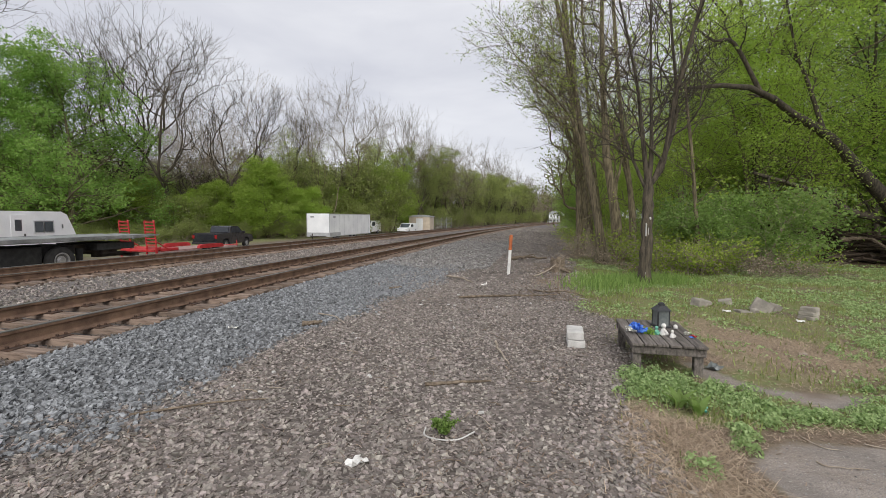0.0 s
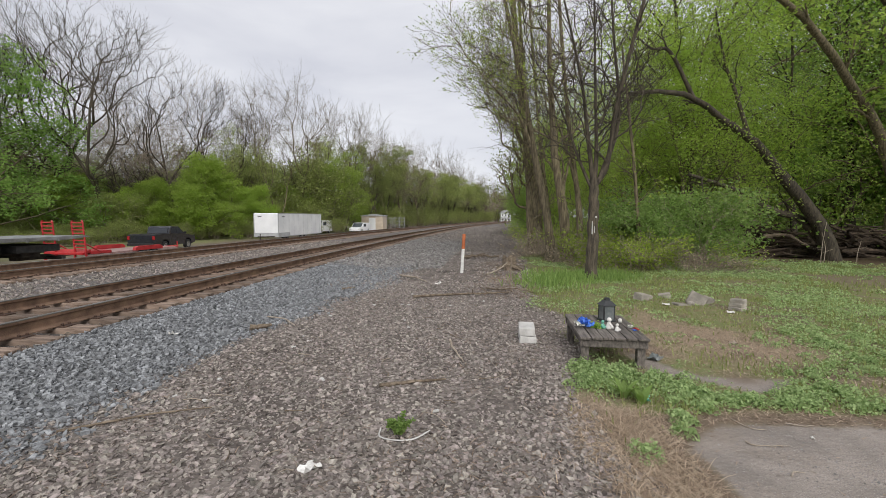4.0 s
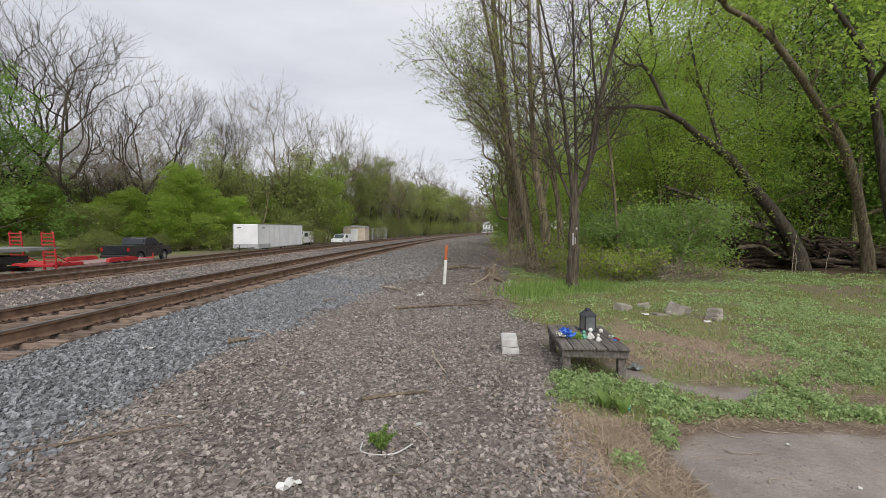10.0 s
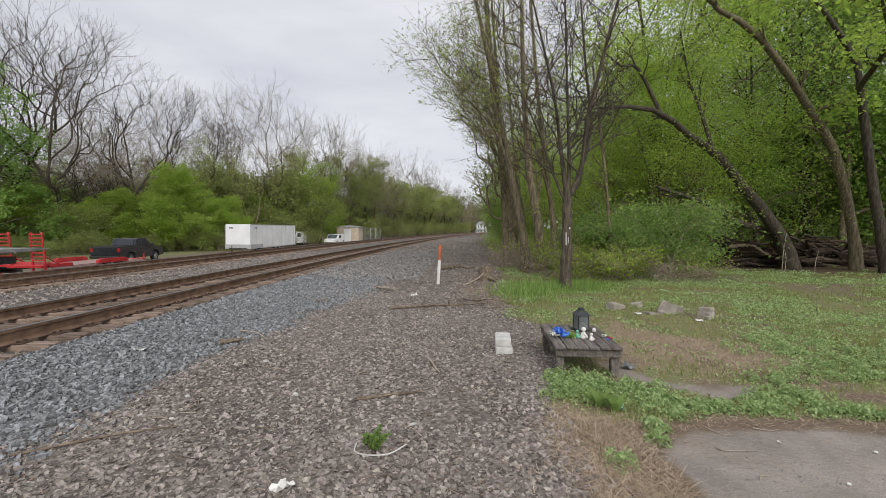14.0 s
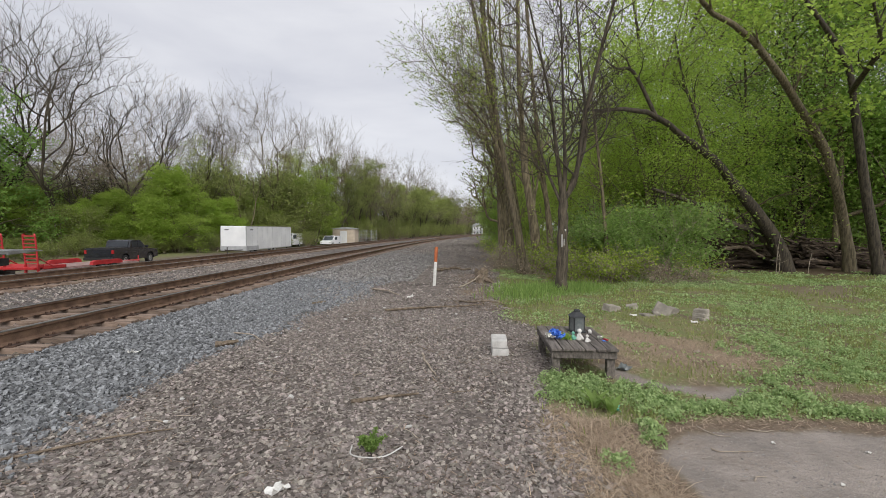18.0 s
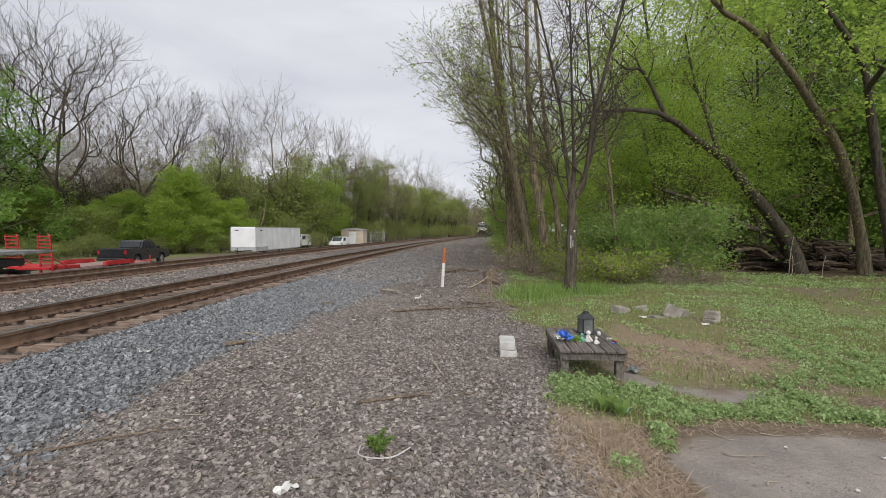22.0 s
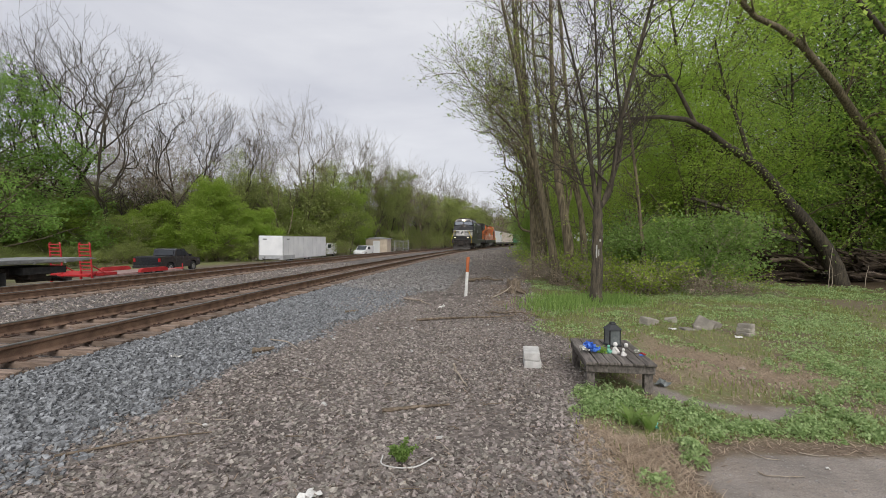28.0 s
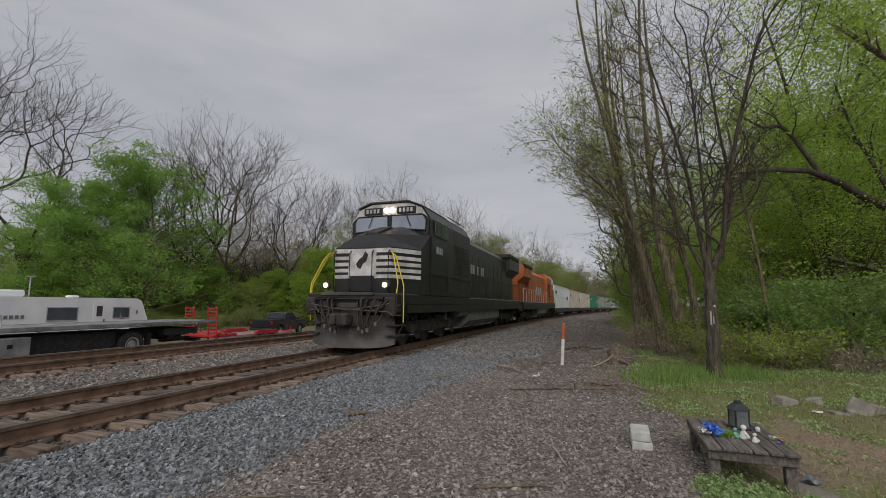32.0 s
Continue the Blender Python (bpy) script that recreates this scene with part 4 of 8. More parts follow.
T_EDGE = shaped_tree("slender edge tree with fine grey twigs", [(3.3, 25.0, 0.0), (3.1, 25.1, 3.0), (2.5, 25.0, 7.0), (1.9, 25.2, 14.0), (1.8, 25.2, 18.0)], 0.16, 0.03, [([(3.1, 25.0, 3.0), (2.2, 25.0, 6.0), (0.6, 25.0, 9.5)], 0.08, 0.02)], 214, winding=(12, 1.15, 4, 0.45), start=0.2, **SPARSE)
rw = random.Random(11)
for x, y, s in ((4.5, 19.6, 0.9), (4.6, 28.5, 1.0), (4.2, 34, 1.0), (3.2, 22.6, 0.9)):
    copy_thing(T_EDGE, stand(x, y, rw.uniform(-50, 50), s))
shaped_tree("thin straight young tree in the brush", [(5.5, 15.05, 0.0), (5.3, 15.12, 1.4), (5.09, 15.21, 3.71), (4.68, 15.36, 7.1)], 0.085, 0.03, [], 215, (10, 5, 4), 3, 2.2, 0.8, 0.05, 0.13, per=2, sigma=0.2, leaf=0.06, leaf_mat=M_LEAFY, bare_tips=0.4)
shaped_tree("thick trunk leaning far over the clearing", [(13.77, 18.23, 0.0), (13.21, 18.28, 1.37), (11.22, 17.73, 3.36), (10.15, 17.35, 4.35), (8.67, 16.75, 5.11), (7.06, 16.15, 5.83), (4.89, 15.3, 5.66)], 0.26, 0.05, [
    ([(7.39, 16.25, 5.72), (6.45, 16.0, 7.19), (5.78, 15.79, 7.23), (5.14, 15.59, 7.62)], 0.08, 0.025),
    ([(9.83, 17.25, 4.6), (9.21, 17.22, 6.34), (8.81, 17.15, 7.22), (8.42, 17.12, 8.95)], 0.08, 0.025),
    ([(14.0, 18.75, 0.3), (12.69, 18.58, 1.59), (11.39, 18.27, 1.94), (9.93, 17.87, 2.64), (7.76, 17.25, 3.23)], 0.2, 0.06)], 216, (9, 5, 4), 3, 2.2, 0.8, 0.03, 0.2, per=2, sigma=0.3, leaf=0.07, leaf_mat=M_LEAF, bark=M_BARKD, bare_tips=0.5)
shaped_tree("long bare trunk leaning over the grass", [(15.41, 17.27, 0.0), (15.18, 17.34, 1.75), (14.0, 16.83, 4.49), (12.7, 16.36, 5.8), (10.34, 15.51, 7.98), (8.56, 14.91, 8.69), (7.53, 14.52, 9.39)], 0.20, 0.06, [], 217, (9, 5, 4), 3, 2.4, 0.8, 0.03, 0.18, per=4, sigma=0.35, leaf=0.08, leaf_mat=M_LEAF, bark=M_BARK, bare_tips=0.3)
shaped_tree("bent wood-edge trunk with long limbs", [(15.62, 16.27, 0.0), (15.3, 16.33, 1.63), (14.38, 16.07, 5.21), (13.77, 15.85, 7.3), (11.74, 15.19, 9.21)], 0.2, 0.07, [
    ([(14.0, 15.95, 6.5), (12.6, 13.5, 7.0), (11.0, 12.0, 7.6)], 0.10, 0.03)], 218, (9, 5, 4), 3, 2.6, 0.8, 0.03, 0.18, per=5, sigma=0.35, leaf=0.08, leaf_mat=M_LEAF, bark=M_BARKD, bare_tips=0.3)
WOOD = "trees of the wood"
W_TALL = [tree("tall wood maple in full spring leaf", stand(10.5, 23), 15, 221, 0.2, 3, (24, 9, 6), 0.14, 0.02, 1.05, per=13, sigma=0.6, leaf=0.07, leaf_mat=M_LEAF, group=WOOD, start=0.15),
          tree("tall wood maple in darker spring leaf", stand(18.5, 24), 16, 222, 0.22, 3, (24, 9, 6), 0.14, 0.02, 1.05, per=13, sigma=0.6, leaf=0.07, leaf_mat=M_LEAFD, group=WOOD, start=0.15)]
W_LOW = [tree("low leafy understorey tree", stand(9.6, 24.5), 6.5, 231, 0.08, 3, (12, 6, 5), 0.18, 0.0, 1.1, per=14, sigma=0.45, leaf=0.06, leaf_mat=M_LEAF, group=WOOD, start=0.06, stems=2, spread_=0.35),
         tree("low leafy understorey tree in dark green", stand(21, 21.0), 6.5, 232, 0.08, 3, (12, 6, 5), 0.18, 0.0, 1.1, per=14, sigma=0.45, leaf=0.06, leaf_mat=M_LEAFD, group=WOOD, start=0.06, stems=2, spread_=0.35)]
W_POLE = tree("straight bare trunk inside the wood", stand(13, 27), 14, 233, 0.17, 2, (8, 5), 0.1, 0.05, 0.8, bark=M_BARKD, group=WOOD)
for x, y, s, k in ((19.8, 29, 1.0, 0), (17.5, 20.5, 0.85, 1), (6.6, 21.0, 0.42, 0), (8.8, 19.8, 0.58, 0), (11.6, 20.6, 0.6, 0), (22, 21, 0.9, 1), (6.3, 44, 0.65, 0), (26, 14, 0.9, 1)):
    copy_thing(W_TALL[k], stand(x, y, rw.uniform(0, 360), s))
for i in range(10):
    x = 8.5 + i * 2.5
    copy_thing(W_LOW[i % 3 > 0], stand(x + rw.uniform(-0.5, 0.5), 25.5 - 0.12 * (x - 8) + rw.uniform(-1.5, 4), rw.uniform(0, 360), rw.uniform(0.75, 1.2)))
for i in range(14):
    if i % 2 == 0:
        copy_thing(T_BRUSH, stand(7 + i * 3.0, 44 + rw.uniform(-2, 3), rw.uniform(0, 360), 1.5))
    if i % 4 == 0:
        copy_thing(W_LOW[i // 2 % 2], stand(8 + i * 2.0, 34 + rw.uniform(-2, 5), rw.uniform(0, 360), rw.uniform(0.9, 1.3)))
    copy_thing(W_POLE, stand(8.6 + i * 1.5, 20.8 + rw.uniform(0, 7), rw.uniform(0, 360), rw.uniform(0.8, 1.1)))
y = 42.0
while y < 260:
    c = float(centre(y))
    copy_thing(W_LOW[1], stand(c + (11.0 if y < 65 else 10.2 if y < 150 else 9.0) + rw.uniform(0, 1.2), y, rw.uniform(0, 360), rw.uniform(0.7, 1.0)))
    copy_thing(rw.choice(W_TALL), stand(c + 13.5 + rw.uniform(0, 4), y + 2, rw.uniform(0, 360), rw.uniform(0.6, 0.85)))
    y += 8 + y * 0.03
for x, y, s in ((12.4, 24.0, 0.95), (16.8, 23.3, 1.35), (21.5, 20.3, 1.3)):
    copy_thing(W_LOW[1], stand(x, y, rw.uniform(0, 360), s))
# bushes at the wood edge
W_BUSH = tree("dense honeysuckle bush in dull green leaf", stand(6.9, 15.4), 2.7, 241, 0.025, 2, (12, 9), 0.2, -0.02, 0.9, per=8, sigma=0.2, leaf=0.055, leaf_mat=M_BUSH, bark=M_BARKP, group="bushes at the wood edge", stems=7, spread_=0.6, start=0.05, category="bush", name="bush")
W_WEEDY = tree("yellow-green weedy shrub at the wood edge", stand(4.6, 13.9), 1.4, 242, 0.012, 2, (9, 6), 0.22, 0.0, 0.8, per=3, sigma=0.12, leaf=0.04, leaf_mat=M_LEAFY, bark=M_BARKP, group="bushes at the wood edge", stems=6, spread_=0.6, start=0.05, category="bush", name="bush", bare_tips=0.2)
W_DRY = tree("tangle of dry brown stems", stand(6.3, 13.9), 1.2, 243, 0.010, 2, (10, 6), 0.3, -0.05, 0.9, bark=M_BARKP, group="bushes at the wood edge", stems=9, spread_=1.0, start=0.02, category="brush", name="brush", per=1, sigma=0.08, leaf=0.025, leaf_mat=M_STRAW, bare_tips=0.5)
for x, y, s in ((7.1, 17.6, 1.0), (6.2, 16.6, 0.75)):
    copy_thing(W_BUSH, stand(x, y, rw.uniform(0, 360), s))
for x, y, s in ((5.3, 14.6, 1.1), (5.5, 14.3, 0.7), (3.9, 14.6, 1.0), (8.3, 14.7, 0.8), (4.4, 16.5, 1.2), (3.6, 20, 1.0), (3.3, 23.5, 1.2), (4.4, 30, 1.0)):
    copy_thing(W_WEEDY, stand(x, y, rw.uniform(0, 360), s))
for x, y, s in ((7.1, 14.0, 1.0), (5.0, 15.3, 1.2), (8.0, 14.3, 0.8), (4.2, 18, 1.3), (6.3, 16.2, 1.4), (3.2, 17.3, 1.4), (3.7, 18.4, 1.6), (2.9, 19.2, 1.2), (3.9, 16.2, 1.1), (3.0, 21.3, 1.4)):
    copy_thing(W_DRY, stand(x, y, rw.uniform(0, 360), s))


for x0, x1, z0, z1 in ((0.05, 0.10, 1.60, 1.66), (-0.03, 0.0, 1.18, 1.52), (0.03, 0.05, 1.22, 1.4), (0.04, 0.08, 0.78, 0.84), (-0.02, 0.0, 0.22, 0.3)):
    g = Geo()
    box(g, x0, x1, -0.145 + 0.055 * z0, -0.09 + 0.055 * z0, z0, z1, bev=0.012)
    part("paint_mark", g, M_CONC, DARK, "pale scraped patch on the bark")
# ---- grass, weeds and straw ----
def blades(name, label, category, material, x, y, height, width, seed, lie=0.35):
    """Narrow blades that stand or lie at the places x, y."""
    rng = np.random.default_rng(seed)
    n = len(x)
    a = rng.uniform(0, 6.283, n)
    side = np.stack([np.cos(a), np.sin(a), np.zeros(n)], 1) * width[:, None]
    b = rng.uniform(0, 6.283, n)
    k = np.abs(rng.normal(0, lie, n)) + (0.5 * lie if lie > 2 else 0)
    tip = np.stack([np.cos(b) * k, np.sin(b) * k, np.ones(n)], 1)
    tip = tip / np.linalg.norm(tip, axis=1)[:, None] * height[:, None]
    p = np.stack([x, y, ground_z(x, y) - 0.005], 1)
    half = p + tip * 0.55 + np.array([0, 0, 1]) * (height * 0.08)[:, None]
    v = np.stack([p - side, p + side, half + side * 0.7, half - side * 0.7, p + tip], 1)
    i = np.arange(n)[:, None] * 5
    g = Geo().add(v.reshape(-1, 3), i + np.array([[0, 1, 2, 3]]))
    g.f.append(i + np.array([[3, 2, 4]]))
    return tagged(part(name, g, material), label, category, kind="stuff")



rg = np.random.default_rng(77)
# lawn of weeds and grass
x_, y_ = rg.uniform(0.8, 17, 120000), 3.0 + 17 * rg.uniform(0, 1, 120000) ** 1.4
zz = zones(x_, y_)
dens = zz[1] * (1 - zz[2]) * (1 - 0.93 * zz[3]) * (1 - zz[4]) * (1 - zz[5]) * np.clip(0.15 + 2.2 * (field(x_, y_, 0.8, 41) - 0.36), 0.05, 1)
keep = rg.uniform(size=len(x_)) < dens
x_, y_ = x_[keep], y_[keep]
tall = 0.02 + 0.06 * field(x_, y_, 1.7, 43) + 0.002 * y_
blades("grass", "short rough grass in the clearing", "grass", M_GRASS, x_, y_, tall * rg.uniform(0.6, 1.3, len(x_)), 0.004 + 0.0005 * y_, 51, 0.5)
x_, y_ = rg.uniform(0.8, 17, 170000), 3.0 + 15 * rg.uniform(0, 1, 170000) ** 1.3
zz = zones(x_, y_)
dens = zz[1] * (1 - zz[2]) * (1 - 0.95 * zz[3]) * (1 - zz[4]) * (1 - zz[5]) * np.clip(3.2 * (field(x_, y_, 1.1, 47) - 0.40) + 0.35 * np.clip((x_ - 4.5) / 3, 0, 1), 0, 1)
keep = rg.uniform(size=len(x_)) < dens


def weed_clumps(name, label, cx, cy, radius, height, count, size, seed):
    """Low leafy weeds: each clump is a little dome of leaves."""
    rng = np.random.default_rng(seed)
    k = np.repeat(np.arange(len(cx)), count)
    a, q = rng.uniform(0, 6.283, len(k)), np.sqrt(rng.uniform(0, 1, len(k)))
    x, y = cx[k] + q * radius[k] * np.cos(a), cy[k] + q * radius[k] * np.sin(a)
    z = ground_z(x, y) + height[k] * (1.05 - q * q) * rng.uniform(0.45, 1.0, len(k))
    g = Geo()
    leaves(g, rng, list(zip(np.stack([x, y, z], 1), k, k)), 1, 0.004, (size[k])[:, None])
    return tagged(part(name, g, M_WEED), label, "weeds", kind="stuff")


# clumps spread through the grass, thicker to the far right
x_, y_ = rg.uniform(1.0, 17, 9000), 4.0 + 14 * rg.uniform(0, 1, 9000) ** 1.25
zz = zones(x_, y_)
dens = zz[1] * (1 - zz[2]) * (1 - 0.95 * zz[3]) * (1 - 0.8 * zz[4]) * (1 - zz[5]) * np.clip(4.0 * (field(x_, y_, 1.3, 47, 4) - 0.43) + 0.4 * np.clip((x_ - 3.6 - 0.1 * y_) / 2.5, 0, 1), 0, 1)
keep = rg.uniform(size=len(x_)) < dens
x_, y_ = x_[keep], y_[keep]
weed_clumps("ground_weeds", "low leafy weeds in clumps through the grass", x_, y_, rg.uniform(0.08, 0.24, len(x_)) * (0.8 + 0.05 * y_), rg.uniform(0.025, 0.075, len(x_)), np.full(len(x_), 24), 0.009 + 0.0016 * y_, 52)
# thick weeds before the table and round the asphalt
xs_, ys_ = [], []
for cx, cy, sx, sy, k in ((1.15, 4.4, 0.2, 0.22, 26), (1.5, 4.55, 0.25, 0.25, 30), (1.85, 4.4, 0.2, 0.2, 20), (1.15, 4.8, 0.12, 0.12, 8), (2.0, 4.1, 0.22, 0.14, 16), (2.35, 3.98, 0.2, 0.12, 18), (2.7, 3.95, 0.15, 0.1, 9), (1.62, 3.62, 0.1, 0.1, 8), (1.55, 3.36, 0.05, 0.05, 3), (1.9, 3.85, 0.15, 0.08, 8), (2.95, 4.1, 0.2, 0.13, 13), (3.3, 4.3, 0.2, 0.16, 16), (3.35, 3.95, 0.25, 0.1, 14), (3.75, 3.85, 0.25, 0.1, 12), (4.3, 3.95, 0.3, 0.14, 12), (3.6, 4.75, 0.25, 0.14, 9), (4.6, 5.1, 0.6, 0.35, 40), (5.4, 5.7, 0.8, 0.5, 40), (4.4, 6.0, 0.5, 0.4, 22)):
    xs_.append(rg.normal(cx, sx * 0.62, k))
    ys_.append(rg.normal(cy, sy * 0.62, k))
x_, y_ = np.concatenate(xs_), np.concatenate(ys_)
weed_clumps("weed_mat", "dense grey-green leafy weeds beside the worn asphalt", x_, y_, rg.uniform(0.05, 0.11, len(x_)), rg.uniform(0.05, 0.13, len(x_)), np.full(len(x_), 75), np.full(len(x_), 0.0155), 53)
weed_clumps("weed_plant", "single bright green weed in the straw", np.array([1.17, 1.22, 1.13]), np.array([2.98, 3.06, 3.08]), np.array([0.11, 0.08, 0.08]), np.array([0.11, 0.1, 0.09]), np.full(3, 120), np.full(3, 0.014), 57)
# taller grass round the dark trunk
x_, y_ = np.concatenate([rg.normal(2.5, 0.35, 900), rg.normal(3.5, 0.4, 900), rg.normal(1.7, 0.4, 500)]), np.concatenate([rg.normal(12.0, 0.4, 900), rg.normal(12.3, 0.4, 900), rg.normal(11.0, 0.6, 500)])
blades("tall_grass", "taller blue-green grass at the foot of the trunk", "grass", M_BUSH, x_, y_, rg.uniform(0.14, 0.34, 2300), np.full(2300, 0.012), 54, 0.8)
# straw
x_, y_ = np.concatenate([rg.uniform(0.3, 9.0, 50000), rg.uniform(0.4, 4.8, 70000)]), np.concatenate([rg.uniform(2.0, 14, 50000), rg.uniform(2.0, 8.2, 70000)])
zz = zones(x_, y_)
keep = rg.uniform(size=len(x_)) < (zz[3] * 0.9 + 0.22 * zz[1] + 0.3 * zz[4]) * (1 - zz[2])
x_, y_ = x_[keep], y_[keep]
blades("straw", "dry straw and dead grass stems lying flat", "straw", M_STRAW, x_, y_, rg.uniform(0.03, 0.12, len(x_)), rg.uniform(0.0016, 0.004, len(x_)), 55, 4.0)


# loose straw tufts before the asphalt
x_, y_ = rg.normal(1.2, 0.2, 5200), rg.uniform(2.3, 3.75, 5200)
keep = zones(x_, y_)[2] < 0.4
x_, y_ = x_[keep], y_[keep]
blades("straw", "pale loose straw tufts beside the asphalt", "straw", M_STRAW, x_, y_, rg.uniform(0.05, 0.17, len(x_)), rg.uniform(0.0015, 0.0035, len(x_)), 58, 2.6)
x_, y_ = rg.uniform(1.3, 4.8, 16000), rg.uniform(2.3, 4.4, 16000)
zz = zones(x_, y_)
keep = rg.uniform(size=len(x_)) < 0.5 * zz[4] + 0.025 * zz[2] + 0.25 * zz[2] * (zz[2] < 0.9)
x_, y_ = x_[keep], y_[keep]
blades("wood_chips", "brown leaf and stem litter at the asphalt's edge", "litter", M_CHIP, x_, y_, rg.uniform(0.012, 0.06, len(x_)), rg.uniform(0.0015, 0.006, len(x_)), 59, 6.0).location.z += 0.008
# wood chips and dead stems among the gravel
x_, y_ = rg.uniform(-3.6, 1.4, 14000), 1.6 + 11 * rg.uniform(0, 1, 14000) ** 1.4
zz = zones(x_, y_)
keep = (zz[0] < 0.5) & (zz[2] < 0.5) & (rg.uniform(size=len(x_)) < np.clip(3.0 * (field(x_, y_, 0.9, 71) - 0.36), 0.08, 1))
x_, y_ = x_[keep], y_[keep]
blades("wood_chips", "brown wood chips and dead stems among the gravel", "wood chips", M_CHIP, x_, y_, rg.uniform(0.02, 0.085, len(x_)), rg.uniform(0.0015, 0.006, len(x_)), 56, 6.0).location.z += 0.014
# brown litter round the stump
x_, y_ = rg.normal(0.85, 0.45, 4200), rg.uniform(8.8, 16.5, 4200)
blades("wood_chips", "red-brown leaf litter round the stump", "litter", M_CHIP, x_, y_, rg.uniform(0.03, 0.11, 4200), rg.uniform(0.004, 0.012, 4200), 60, 5.0).location.z += 0.01


# ---- paints for the vehicles ----
M_BLACK = surface("dusty_black_paint", (0.009, 0.009, 0.0095), (0.027, 0.025, 0.024), 1.3, 0.45, 0, 0.05, 30, low=0.3, high=0.75)
M_GRIME = surface("dark_grimy_steel", (0.022, 0.0185, 0.016), (0.075, 0.062, 0.053), 2.5, 0.8, 0.1, 0.3, 40)
M_DUST = surface("dusty_plow_steel", (0.045, 0.040, 0.038), (0.12, 0.108, 0.103), 1.6, 0.85, 0, 0.1, 30)
M_STRIPE = surface("dirty_white_stripe", (0.40, 0.38, 0.36), (0.70, 0.68, 0.66), 3.0, 0.6, 0, 0.03, 60)
M_ORANGE = surface("weathered_orange_paint", (0.36, 0.085, 0.020), (0.52, 0.14, 0.035), 1.2, 0.5, 0, 0.05, 30)
M_YELLOW = surface("yellow_rail_paint", (0.60, 0.46, 0.02), (0.78, 0.62, 0.05), 6, 0.5, 0, 0.02, 40)
M_CABGLASS = surface("dark_tinted_glass", (0.06, 0.07, 0.08), (0.09, 0.105, 0.12), 1, 0.06, 0, 0.0, 20, spec=0.9)
M_TINT = surface("tinted_car_glass", (0.02, 0.024, 0.03), (0.035, 0.04, 0.048), 1, 0.35, 0, 0.0, 20, spec=0.25)
# pale blue-grey, part metal: the sky's reflection is partly painted into this glass
M_SKYSCREEN = surface("sky_tinted_screen", (0.30, 0.33, 0.38), (0.40, 0.43, 0.48), 1, 0.08, 0.55, 0.0, 20, spec=0.9)
M_LAMP = glow("headlight", (1.0, 0.88, 0.62), 6.0)
M_DITCH = glow("ditch_light", (1.0, 0.84, 0.58), 1.8)
M_TANK = surface("grey_fuel_tank", (0.10, 0.098, 0.095), (0.19, 0.185, 0.18), 1.5, 0.7, 0.1, 0.1, 30)
M_WHITE = surface("white_panel", (0.72, 0.73, 0.75), (0.84, 0.85, 0.86), 0.8, 0.4, 0, 0.02, 20)
M_TYRE = surface("black_tyre", (0.016, 0.016, 0.016), (0.035, 0.034, 0.033), 6, 0.9, 0, 0.3, 60)
M_RIM = surface("steel_rim", (0.40, 0.40, 0.41), (0.62, 0.62, 0.63), 5, 0.35, 0.7, 0.05, 40)
M_ALU = surface("aluminium_deck", (0.22, 0.225, 0.23), (0.42, 0.425, 0.43), 2, 0.45, 0.5, 0.05, 40)
M_RED = surface("red_steel_paint", (0.33, 0.014, 0.018), (0.48, 0.03, 0.034), 4, 0.45, 0, 0.05, 40)
M_NAVY = surface("black_car_paint", (0.008, 0.009, 0.013), (0.015, 0.017, 0.023), 1, 0.25, 0, 0.0, 20, spec=0.5, coat=0.5)
M_DECK = surface("faded_deck_boards", (0.24, 0.15, 0.135), (0.36, 0.25, 0.23), 3, 0.8, 0, 0.2, 30)
M_SKIRT = surface("grey_skirt_panel", (0.33, 0.34, 0.35), (0.46, 0.47, 0.48), 2, 0.5, 0, 0.03, 30)
M_CREAM = surface("cream_container_paint", (0.52, 0.45, 0.38), (0.66, 0.59, 0.51), 1.2, 0.6, 0, 0.03, 30)
M_CWHITE = surface("white_container_paint", (0.60, 0.60, 0.60), (0.76, 0.76, 0.76), 1.2, 0.6, 0, 0.03, 30)
M_CGREEN = surface("green_container_paint", (0.035, 0.19, 0.12), (0.06, 0.26, 0.17), 1.2, 0.6, 0, 0.03, 30)
M_CGREY = surface("grey_container_paint", (0.28, 0.33, 0.30), (0.40, 0.44, 0.41), 1.2, 0.6, 0, 0.03, 30)
M_BLUE = surface("blue_mark", (0.03, 0.07, 0.22), (0.05, 0.10, 0.30), 2, 0.6, 0, 0.0, 30)
M_TAN = surface("tan_siding", (0.50, 0.42, 0.33), (0.62, 0.53, 0.43), 2, 0.7, 0, 0.05, 30)
M_LENS = surface("red_lamp_lens", (0.24, 0.01, 0.012), (0.36, 0.02, 0.022), 8, 0.2, 0, 0.0, 30)
M_DARKTEXT = surface("grey_lettering", (0.12, 0.12, 0.13), (0.2, 0.2, 0.21), 8, 0.6, 0, 0.0, 30)


def one(name, material, parent, make, label="", smooth=False, at=None):
    """A part from one small recipe on a fresh Geo."""
    g = Geo()
    make(g)
    return part(name, g, material, parent, label, smooth, at)


